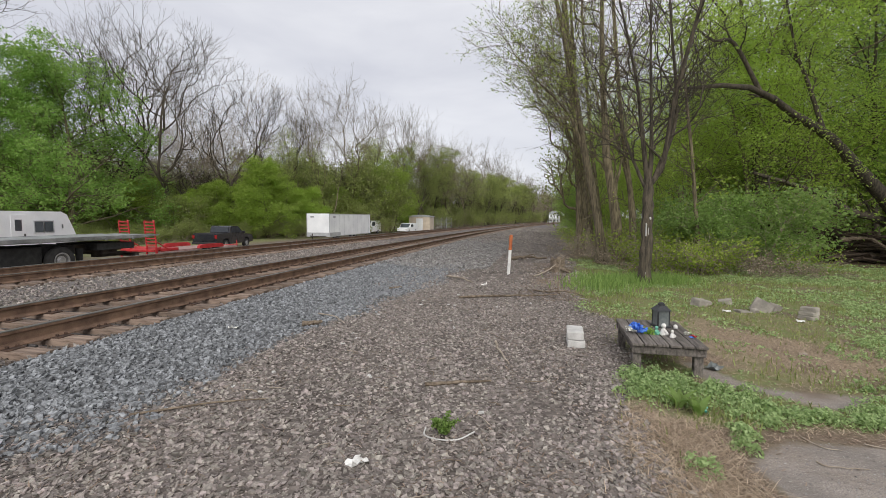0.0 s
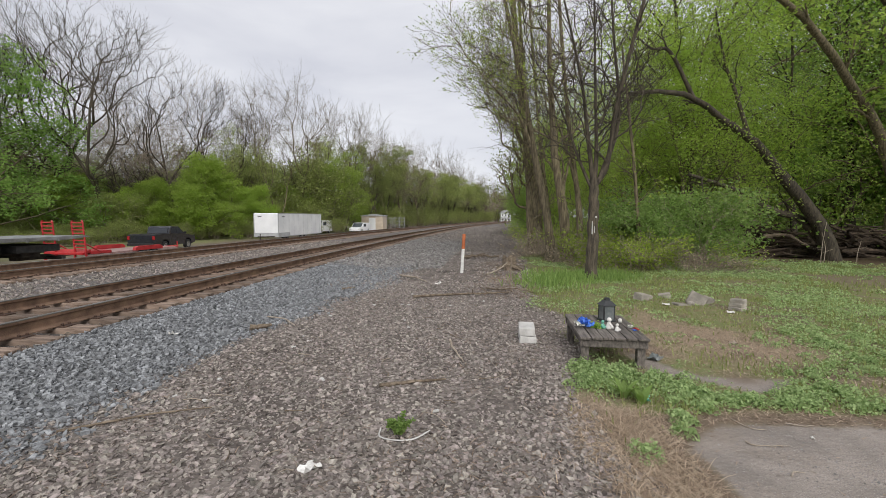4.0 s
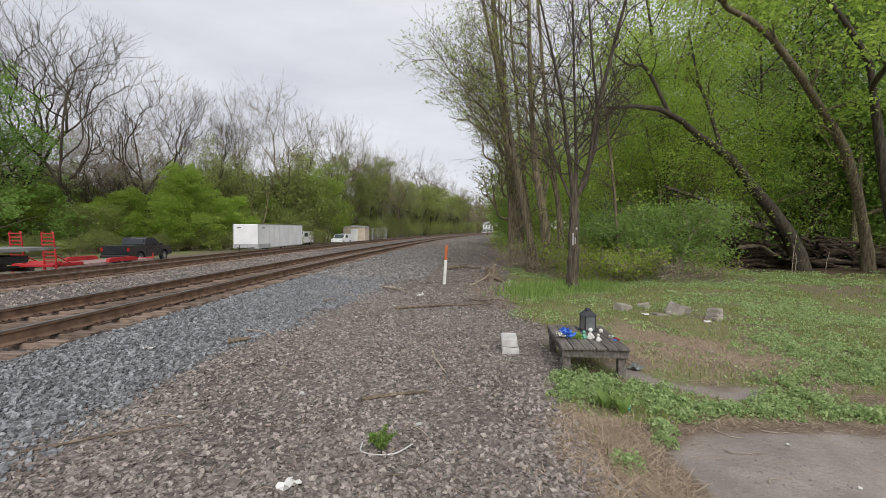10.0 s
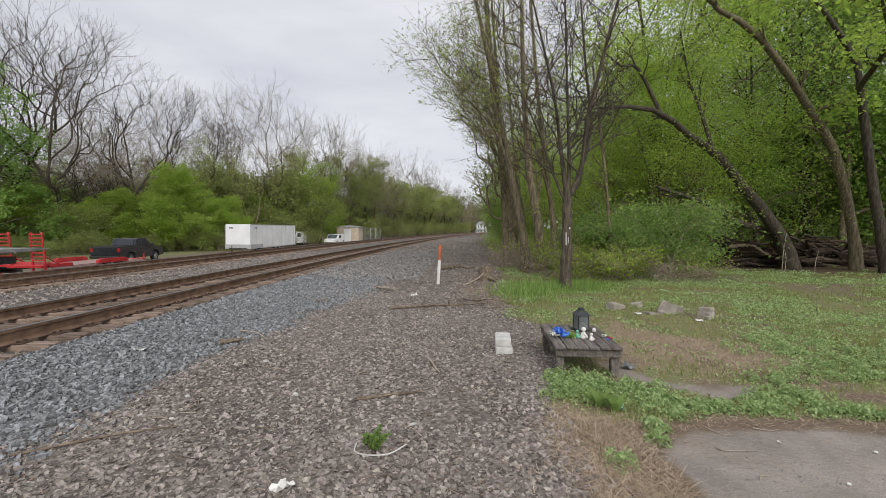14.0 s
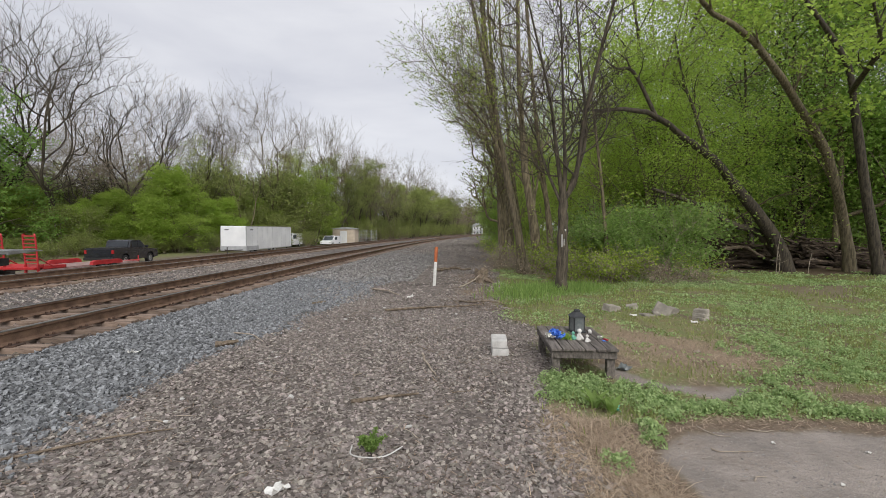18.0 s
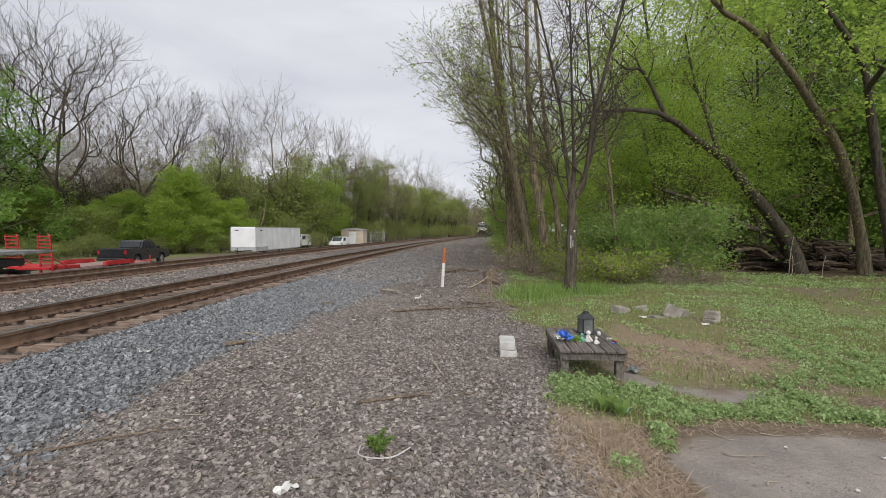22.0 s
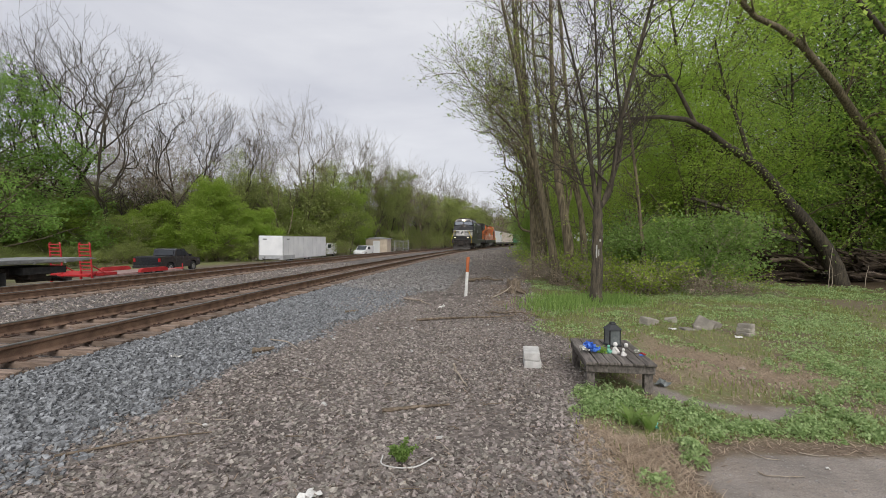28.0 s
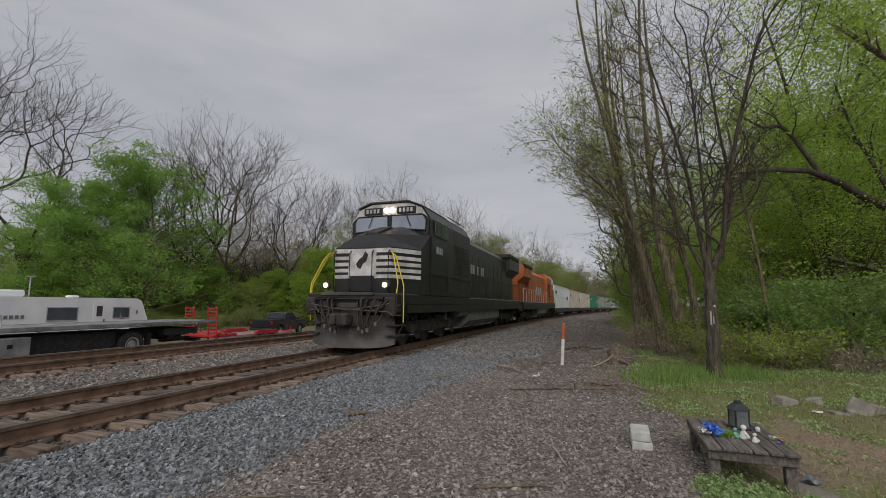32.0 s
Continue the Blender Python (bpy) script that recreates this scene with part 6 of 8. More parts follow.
LOCO, LOCO_WHEELS = locomotive("black freight locomotive with white nose stripes and lit headlights", M_BLACK, True)
LOCO2, LOCO2_WHEELS = locomotive("weathered orange freight locomotive coupled back to front", M_ORANGE, False)
CARS = [(LOCO, 11.15, 0), (LOCO2, 33.6, 180)]
s_ = 45.0
for k, (paint, word, mark, ln) in enumerate(((M_CWHITE, "white", M_BLUE, 16.6), (M_CREAM, "cream", M_ORANGE, 16.6), (M_CREAM, "cream", None, 16.6), (M_CGREEN, "green", M_STRIPE, 16.6), (M_CGREY, "grey-green", None, 16.6), (M_CGREY, "grey-green", M_STRIPE, 16.6), (M_CWHITE, "white", None, 16.6), (M_CWHITE, "white", M_BLUE, 16.6), (M_CREAM, "cream", None, 16.6), (M_CGREY, "grey-green", None, 16.6))):
    CARS.append((container_car(word + " corrugated shipping container on a low freight car", paint, ln, mark, 30 + k), s_ + ln / 2, 0))
    s_ += ln + 0.5


# ---- parked vehicles in the lot ----
def wheel_at(parent, x, y, z, r, w, rim=None, name="wheel"):
    tyre = one(name, M_TYRE, parent, lambda g: disc(g, (x, y, z), r, w, 'x', 26, inner=r * 0.6))
    one("rim", rim or M_RIM, tyre, lambda g: disc(g, (x, y, z), r * 0.62, w * 0.92, 'x', 26, inner=r * 0.5))
    one("wheel_disc", M_TANK, tyre, lambda g: disc(g, (x, y, z), r * 0.52, w * 0.5, 'x', 20), "recessed grey wheel disc")
    one("hub", rim or M_RIM, tyre, lambda g: (disc(g, (x, y, z), r * 0.2, w * 0.9, 'x', 12), disc(g, (x, y, z), r * 0.34, w * 0.58, 'x', 16)))
    return tyre


def flatbed_truck():
    t = thing("flatbed_truck", stand(-19.75, 20.2, 0), "parked flatbed truck with a long grey aluminium deck", "truck")
    dz = 1.47
    one("deck", M_ALU, t, lambda g: prism(g, [(-13.5, dz - 0.16), (-13.5, dz), (-0.3, dz), (0.0, dz - 0.05), (-1.3, dz - 0.16)], -1.25, 1.25))
    for s in (-1, 1):
        one("side_rail", M_ALU, t, lambda g: box(g, *sorted((s * 1.25, s * 1.31)), -13.5, -0.9, dz - 0.13, dz + 0.02, bev=0.01), "ribbed aluminium edge rail")
        for k in range(9):
            one("stake_pocket", M_ALU, t, lambda g: box(g, *sorted((s * 1.31, s * 1.345)), -13.0 + k * 1.4, -12.9 + k * 1.4, dz - 0.18, dz - 0.06))
        one("tool_box", M_ALU, t, lambda g: box(g, *sorted((s * 0.8, s * 1.26)), -11.8, -8.9, 0.5, 1.14, bev=0.03), "grey metal tool box")
        one("toolbox_lock", M_BLACK, t, lambda g: box(g, *sorted((s * 1.26, s * 1.275)), -9.6, -9.45, 0.78, 0.92))
        for y in (-5.0, -12.6):
            wheel_at(t, s * 1.02, y, 0.55, 0.55, 0.28)
        one("mud_flap", M_TYRE, t, lambda g: box(g, *sorted((s * 0.8, s * 1.15)), -4.15, -4.12, 0.3, 1.0))
        one("tail_lamp", M_LENS, t, lambda g: box(g, *sorted((s * 0.9, s * 1.1)), -1.5, -1.46, 0.95, 1.03))
    one("chassis", M_GRIME, t, lambda g: (box(g, -0.45, -0.3, -13.5, -1.6, 0.75, 1.12), box(g, 0.3, 0.45, -13.5, -1.6, 0.75, 1.12), box(g, -0.9, 0.9, -3.0, -2.2, 0.62, 0.9, bev=0.04), [tube(g, [(-0.9, y, 0.5), (0.9, y, 0.5)], 0.1, 8) for y in (-5.0, -12.6)]))
    # solid tyre-black boxes put the darkness below the deck into shape and colour
    one("underbody", M_TYRE, t, lambda g: (box(g, -0.95, 0.95, -8.8, -5.6, 0.32, 1.15, bev=0.05), box(g, -0.78, 0.78, -5.6, -4.2, 0.6, 1.15), box(g, -1.1, 1.1, -3.4, -1.5, 0.85, 1.15)), "black underbody boxes that stand in for the darkness below the deck")
    one("wheel_lift", M_GRIME, t, lambda g: (box(g, -0.2, 0.2, -2.6, -1.0, 0.45, 0.65, bev=0.03), box(g, -1.0, 1.0, -1.3, -1.1, 0.42, 0.58, bev=0.03)))
    one("headboard", M_ALU, t, lambda g: [tube(g, [(s * 0.5, -9.4, dz), (s * 0.36, -9.4, dz + 0.42), (-s * 0.1, -9.4, dz + 0.42)], 0.03, 6) for s in (-1, 1)], "low steel hoop on the deck")
    return t


def camper():
    t = thing("travel_trailer", stand(-29.2, 23.9, 0) @ Matrix.Diagonal((1, 1, 1.15, 1)), "long white travel trailer with dark windows and a roof air conditioner", "camper")
    L = -13.5

    def shell(g):
        prism(g, [(L, 0.55), (L - 0.1, 1.2), (L, 2.45), (L + 0.35, 2.62), (-0.95, 2.62), (-0.6, 2.46), (-0.1, 1.45), (-0.03, 0.95), (-0.3, 0.55)], -1.2, 1.2)
    one("body", M_WHITE, t, shell, "white ribbed aluminium body")
    one("lower_skirt", M_SKIRT, t, lambda g: box(g, -1.21, 1.21, L + 0.1, -0.4, 0.5, 0.85, bev=0.02))
    for y0, y1, z0, z1 in ((-6.2, -4.65, 1.5, 2.1), (-2.5, -2.02, 1.56, 2.1), (-1.96, -1.47, 1.56, 2.1)):
        w = one("window", M_CABGLASS, t, lambda g: box(g, 1.19, 1.222, y0, y1, z0, z1, bev=0.006), "dark camper window")
        one("window_frame", M_SKIRT, w, lambda g: [box(g, 1.2, 1.232, *q) for q in ((y0 - 0.05, y0, z0 - 0.05, z1 + 0.05), (y1, y1 + 0.05, z0 - 0.05, z1 + 0.05), (y0, y1, z0 - 0.05, z0), (y0, y1, z1, z1 + 0.05))])
    d = one("door", M_WHITE, t, lambda g: box(g, 1.2, 1.225, -3.75, -2.98, 0.75, 2.45, bev=0.006), "white entry door with a small window")
    one("door_window", M_CABGLASS, d, lambda g: box(g, 1.22, 1.236, -3.55, -3.2, 1.65, 2.2))
    one("door_handle", M_BLACK, d, lambda g: box(g, 1.225, 1.26, -3.1, -3.04, 1.35, 1.5))
    one("air_conditioner", M_WHITE, t, lambda g: box(g, -0.5, 0.5, -8.3, -6.9, 2.62, 2.95, bev=0.08), "white rooftop air conditioner")
    for y, w in ((-10.2, 0.38), (-9.2, 0.36), (-4.2, 0.25)):
        one("roof_vent", M_WHITE, t, lambda g: box(g, -w, w, y - w, y + w, 2.62, 2.74, bev=0.05))
    one("roof_vent_pipe", M_SKIRT, t, lambda g: (tube(g, [(0.4, -6.7, 2.6), (0.4, -6.7, 3.6)], 0.03, 8), tube(g, [(0.4, -6.95, 3.6), (0.4, -6.45, 3.6)], 0.025, 6)), "thin television antenna mast")
    text_bars(t, M_DARKTEXT, 1.224, -9.4, -7.2, 1.62, 0.16, 9, 61)
    text_bars(t, M_DARKTEXT, 1.224, -1.1, -0.7, 1.75, 0.2, 3, 62)
    for y in (-5.2, -4.35):
        for s in (-1, 1):
            wheel_at(t, s * 1.05, y, 0.32, 0.32, 0.2)
    one("support_jack", M_GRIME, t, lambda g: [box(g, x - 0.04, x + 0.04, y - 0.04, y + 0.04, 0, 0.55) for x in (-0.9, 0.9) for y in (L + 0.5, -0.7)])
    one("drawbar", M_GRIME, t, lambda g: (tube(g, [(-0.8, -0.4, 0.5), (0, 0.9, 0.45)], 0.05, 6), tube(g, [(0.8, -0.4, 0.5), (0, 0.9, 0.45)], 0.05, 6), tube(g, [(0, 0.85, 0.0), (0, 0.85, 0.7)], 0.04, 6)))
    return t


def ramp_trailer():
    t = thing("equipment_trailer", stand(-23.3, 23.7, -4), "low red equipment trailer with two upright loading ramps", "trailer")
    one("bed", M_DECK, t, lambda g: box(g, -1.25, 1.25, 0.3, 7.0, 0.54, 0.62), "faded plank bed")
    for s in (-1, 1):
        one("side_beam", M_DECK, t, lambda g: box(g, *sorted((s * 1.25, s * 1.33)), 0.0, 7.1, 0.4, 0.57, bev=0.015))
        one("fender", M_RED, t, lambda g: prism(g, [(3.15, 0.62), (3.2, 0.80), (3.4, 0.88), (5.2, 0.88), (5.4, 0.80), (5.45, 0.62)], *sorted((s * 1.34, s * 1.56))), "low red wheel fender")
        for y in (3.85, 4.75):
            wheel_at(t, s * 1.45, y, 0.34, 0.34, 0.2)
        x = s * 0.98
        rp = one("ramp", M_RED, t, lambda g: [tube(g, [(x + q, 0.0, 0.8), (x + q, -0.12, 2.45), (x + q * 0.8, -0.1, 2.52)], 0.045, 6) for q in (-0.36, 0.36)], "upright red ladder ramp")
        for k in range(8):
            one("ramp_rung", M_RED, rp, lambda g: box(g, x - 0.36, x + 0.36, -0.03 - 0.0145 * k - 0.03, 0.03 - 0.0145 * k - 0.0, 0.98 + 0.2 * k, 1.05 + 0.2 * k))
        one("ramp_brace", M_RED, t, lambda g: tube(g, [(x + 0.3, 0.0, 1.25), (x + 0.3, 1.1, 0.62)], 0.035, 6))
        one("ramp_foot", M_RED, t, lambda g: [box(g, x + q - 0.04, x + q + 0.04, -0.05, 0.05, 0.25, 0.85) for q in (-0.36, 0.36)])
    one("tail_beam", M_RED, t, lambda g: box(g, -1.3, 1.3, 0.35, 1.7, 0.6, 0.78, bev=0.02), "red box at the trailer tail")
    one("dovetail", M_RED, t, lambda g: prism(g, [(-0.12, 0.6), (-0.12, 0.7), (0.4, 0.88), (0.4, 0.72)], -1.25, 1.25))
    one("tongue", M_RED, t, lambda g: (tube(g, [(-0.9, 7.0, 0.5), (0, 8.8, 0.55)], 0.06, 6), tube(g, [(0.9, 7.0, 0.5), (0, 8.8, 0.55)], 0.06, 6), tube(g, [(0, 8.7, 0.0), (0, 8.7, 0.9)], 0.04, 6)))
    return t


def pickup():
    t = thing("pickup_truck", stand(-25.6, 32.4, 6) @ Matrix.Scale(1.02, 4), "black crew-cab pickup truck parked in the lot", "pickup truck")
    W = 1.0
    one("body", M_NAVY, t, lambda g: (prism(g, [(0.0, 0.55), (0.0, 1.32), (2.1, 1.34), (2.15, 1.30), (4.2, 1.26), (5.55, 1.12), (5.8, 0.95), (5.82, 0.5), (5.2, 0.42), (5.12, 0.75), (4.85, 0.92), (4.5, 0.92), (4.22, 0.72), (4.15, 0.42), (1.9, 0.42), (1.82, 0.75), (1.55, 0.92), (1.2, 0.92), (0.92, 0.75), (0.85, 0.5)], -W, W)))
    one("cab", M_NAVY, t, lambda g: prism(g, [(2.1, 1.28), (2.3, 1.82), (2.55, 1.92), (3.5, 1.90), (4.45, 1.26)], -W + 0.14, W - 0.14))
    one("windscreen", M_TINT, t, lambda g: prism(g, [(3.56, 1.86), (3.60, 1.88), (4.47, 1.29), (4.40, 1.27)], -W + 0.22, W - 0.22))
    one("rear_window", M_TINT, t, lambda g: prism(g, [(2.12, 1.38), (2.27, 1.78), (2.24, 1.79), (2.08, 1.39)], -W + 0.28, W - 0.28))
    for s in (-1, 1):
        x0, x1 = sorted((s * (W - 0.15), s * (W - 0.125)))
        one("side_window", M_TINT, t, lambda g: prism(g, [(2.4, 1.36), (2.52, 1.80), (3.1, 1.82), (3.1, 1.34)], x0, x1))
        one("side_window", M_TINT, t, lambda g: prism(g, [(3.18, 1.34), (3.18, 1.82), (3.5, 1.82), (4.15, 1.32)], x0, x1))
        one("tail_lamp", M_LENS, t, lambda g: box(g, *sorted((s * (W - 0.16), s * (W + 0.01))), -0.02, 0.06, 0.95, 1.22, bev=0.01), "red tail lamp")
        one("door_mirror", M_NAVY, t, lambda g: box(g, *sorted((s * W, s * (W + 0.2))), 3.95, 4.1, 1.28, 1.46, bev=0.03))
        one("door_seam", M_BLACK, t, lambda g: (box(g, *sorted((s * (W - 0.01), s * (W + 0.004))), 3.13, 3.15, 0.55, 1.3), box(g, *sorted((s * (W - 0.01), s * (W + 0.004))), 2.16, 2.18, 0.55, 1.3)))
        one("door_handle", M_BLACK, t, lambda g: (box(g, *sorted((s * W, s * (W + 0.03))), 2.85, 3.05, 1.08, 1.12), box(g, *sorted((s * W, s * (W + 0.03))), 3.85, 4.05, 1.06, 1.10)))
        for y in (1.37, 4.68):
            wheel_at(t, s * (W - 0.12), y, 0.4, 0.4, 0.26)
    one("tailgate", M_NAVY, t, lambda g: box(g, -W + 0.17, W - 0.17, -0.03, 0.02, 0.72, 1.30, bev=0.015))
    one("rear_bumper", M_BLACK, t, lambda g: box(g, -W + 0.02, W - 0.02, -0.18, 0.0, 0.48, 0.68, bev=0.03))
    one("bed_cover", M_BLACK, t, lambda g: box(g, -W + 0.1, W - 0.1, 0.05, 2.05, 1.32, 1.36, bev=0.01))
    return t


def box_trailer():
    t = thing("box_trailer", stand(-22.0, 48.4, -1) @ Matrix.Scale(1.14, 4), "white enclosed box trailer with grey lower trim", "trailer")
    one("body", M_WHITE, t, lambda g: box(g, -2.5, 0.0, 0.0, 11.6, 0.45, 2.78, bev=0.06), "plain white panelled body")
    one("lower_trim", M_SKIRT, t, lambda g: [box(g, *q) for q in ((-2.52, 0.014, -0.014, 0.0, 0.42, 0.85), (0.0, 0.014, 0.0, 2.6, 0.42, 0.85), (-2.514, -2.5, 0.0, 11.6, 0.42, 0.6), (0.0, 0.014, 2.6, 11.6, 0.42, 0.5))], "grey stone guard")
    for x in (-2.48, -0.02):
        one("corner_post", M_SKIRT, t, lambda g: box(g, x - 0.03, x + 0.03, -0.03, 0.05, 0.45, 2.74))
    one("roof_rail", M_SKIRT, t, lambda g: [box(g, *q) for q in ((-0.02, 0.02, 0.0, 11.6, 2.72, 2.79), (-2.52, -2.48, 0.0, 11.6, 2.72, 2.79))])
    one("emblem", M_DARKTEXT, t, lambda g: (box(g, -2.1, -1.7, -0.012, -0.002, 2.38, 2.5), box(g, 0.002, 0.012, 0.8, 1.4, 2.38, 2.5)), "small grey emblem bar")
    for k in range(9):
        one("panel_seam", M_SKIRT, t, lambda g: box(g, 0.0, 0.006, 1.2 + k * 1.22, 1.215 + k * 1.22, 0.5, 2.7))
    for y in (6.0, 6.95):
        for x in (-2.3, -0.2):
            wheel_at(t, x, y, 0.36, 0.36, 0.22)
    one("drawbar", M_GRIME, t, lambda g: (tube(g, [(-2.1, 0.0, 0.5), (-1.25, -1.3, 0.5)], 0.05, 6), tube(g, [(-0.4, 0.0, 0.5), (-1.25, -1.3, 0.5)], 0.05, 6), tube(g, [(-1.25, -1.2, 0.0), (-1.25, -1.2, 0.8)], 0.04, 6)))
    one("landing_leg", M_GRIME, t, lambda g: [box(g, x - 0.05, x + 0.05, 10.6, 10.7, 0, 0.5) for x in (-2.3, -0.2)])
    return t


def van(label, x, y, turn, paint, length=5.2, height=2.0):
    t = thing("van", stand(x, y, turn), label, "van")
    one("body", paint, t, lambda g: prism(g, [(0, 0.4), (0, height - 0.1), (0.15, height), (length * 0.62, height), (length * 0.8, height * 0.58), (length * 0.98, height * 0.5), (length, height * 0.4), (length, 0.4)], -0.95, 0.95))
    one("windscreen", M_CABGLASS, t, lambda g: prism(g, [(length * 0.64, height - 0.08), (length * 0.67, height - 0.06), (length * 0.81, height * 0.6), (length * 0.79, height * 0.6)], -0.8, 0.8))
    for s in (-1, 1):
        one("side_window", M_CABGLASS, t, lambda g: box(g, *sorted((s * 0.94, s * 0.96)), length * 0.42, length * 0.64, height * 0.62, height * 0.9))
        one("headlight", M_STRIPE, t, lambda g: box(g, *sorted((s * 0.6, s * 0.9)), length - 0.01, length + 0.02, height * 0.33, height * 0.43))
        for q in (0.2, 0.8):
            wheel_at(t, s * 0.85, length * q, 0.34, 0.34, 0.22)
    return t


flatbed_truck()
camper()
ramp_trailer()
pickup()
box_trailer()
van("white van parked among the far vehicles", -20.0, 79.6, 172, M_WHITE, 4.8, 1.75)
VAN = van("white box van with a red stripe beside the box trailer", -25.4, 74.6, 175, M_WHITE, 5.5, 2.2)
one("stripe", M_RED, VAN, lambda g: box(g, -0.9, 0.9, 5.5, 5.515, 0.55, 0.8), "red stripe")


def shed():
    t = thing("storage_shed", stand(-19.9, 84.6, 0) @ Matrix.Scale(1.3, 4), "small tan storage shed beyond the lot", "shed")
    one("wall", M_TAN, t, lambda g: box(g, -1.6, 1.6, 0, 3.0, 0, 2.3))
    one("roof", M_SKIRT, t, lambda g: prism(g, [(-1.75, 2.25), (-1.75, 2.35), (0, 2.55), (1.75, 2.35), (1.75, 2.25)], -0.1, 3.1, 'y'))
    one("door", M_WHITE, t, lambda g: box(g, -0.5, 0.5, -0.03, 0.0, 0.05, 2.0))


def mesh_fence():
    t = thing("fence", stand(-16.6, 88, 0) @ Matrix.Scale(0.95, 4), "grey wire fence panel beyond the shed", "fence")
    for k in range(5):
        one("post", M_SKIRT, t, lambda g: tube(g, [(k * 1.0 - 1.5, 0, 0), (k * 1.0 - 1.5, 0, 2.9)], 0.04, 6))
    one("wire_mesh", M_SKIRT, t, lambda g: ([tube(g, [(-1.5, 0, 0.2 + 0.3 * k), (2.5, 0, 0.2 + 0.3 * k)], 0.012, 4) for k in range(10)], [tube(g, [(-1.5 + 0.25 * k, 0, 0.1), (-1.5 + 0.25 * k, 0, 2.9)], 0.01, 4) for k in range(17)]))


def far_house():
    t = thing("house", stand(17.2, 264, 8) @ Matrix.Scale(0.78, 4), "distant white house beyond the bend", "house")
    one("wall", M_WHITE, t, lambda g: box(g, -3.8, 3.8, 0, 7, -0.6, 6.4))
    one("roof", M_SKIRT, t, lambda g: prism(g, [(-4.2, 6.2), (0, 9.2), (4.2, 6.2)], -0.4, 7.4, 'y'))
    one("porch_roof", M_SKIRT, t, lambda g: box(g, -3.9, 3.9, -1.6, 0, 2.9, 3.15))
    for x in (-3.6, -1.2, 1.2, 3.6):
        one("porch_post", M_WHITE, t, lambda g: box(g, x - 0.1, x + 0.1, -1.55, -1.35, -0.6, 2.9))
    for k in range(3):
        for z in (0.8, 4.0):
            one("window", M_CABGLASS, t, lambda g: box(g, -2.9 + k * 2.3, -1.8 + k * 2.3, -0.03, 0.02, z, z + 1.4))


shed()
mesh_fence()
far_house()


# ---- small things on the ground ----
M_OLDWOOD = surface("grey_weathered_wood", (0.07, 0.06, 0.053), (0.19, 0.165, 0.146), 6, 0.85, 0, 0.5, 60, vary=0.18, stretch=(6, 0.6, 3))
M_CONCD = surface("stained_concrete", (0.22, 0.20, 0.17), (0.38, 0.345, 0.295), 6, 0.9, 0, 0.08, 120, vary=0.15)
M_SLAB = surface("worn_dark_concrete", (0.13, 0.118, 0.106), (0.22, 0.198, 0.178), 5, 0.9, 0, 0.08, 90)
M_LANTERN = surface("black_lantern_metal", (0.02, 0.022, 0.024), (0.05, 0.052, 0.055), 8, 0.5, 0.3, 0.05, 60)
M_FROST = surface("dusty_lantern_glass", (0.10, 0.115, 0.115), (0.19, 0.205, 0.20), 5, 0.35, 0, 0.02, 40)
M_BLUEP = surface("blue_petals", (0.03, 0.12, 0.55), (0.12, 0.30, 0.80), 30, 0.6, 0, 0.1, 90)
M_CERAM = surface("white_ceramic", (0.62, 0.60, 0.56), (0.80, 0.78, 0.75), 20, 0.4, 0, 0.05, 80)
M_JADE = surface("green_ceramic", (0.10, 0.34, 0.24), (0.22, 0.50, 0.38), 20, 0.4, 0, 0.05, 80)
M_PETALW = surface("white_petals", (0.62, 0.62, 0.55), (0.80, 0.80, 0.72), 20, 0.7, 0, 0.05, 80)
M_REDC = surface("red_cloth", (0.35, 0.02, 0.03), (0.5, 0.05, 0.06), 20, 0.8, 0, 0.05, 80)
M_STAKEO = surface("orange_stake_paint", (0.34, 0.085, 0.03), (0.52, 0.15, 0.045), 8, 0.6, 0, 0.05, 60)
M_STAKEW = surface("white_stake_plastic", (0.62, 0.61, 0.58), (0.78, 0.77, 0.74), 5, 0.6, 0, 0.05, 60)
M_STICK = surface("dead_wood", (0.10, 0.075, 0.052), (0.24, 0.19, 0.14), 9, 0.95, 0, 0.5, 60, stretch=(2, 2, 2))
M_STICKP = surface("pale_dead_wood", (0.26, 0.21, 0.16), (0.42, 0.36, 0.29), 9, 0.95, 0, 0.4, 60)
M_PAPER = surface("dirty_white_paper", (0.58, 0.56, 0.52), (0.80, 0.79, 0.76), 15, 0.9, 0, 0.3, 70)
M_TEAL = surface("teal_plastic", (0.10, 0.42, 0.32), (0.2, 0.55, 0.44), 15, 0.4, 0, 0.1, 70)


def gz(x, y):
    return float(ground_z(np.array(x), np.array(y)))


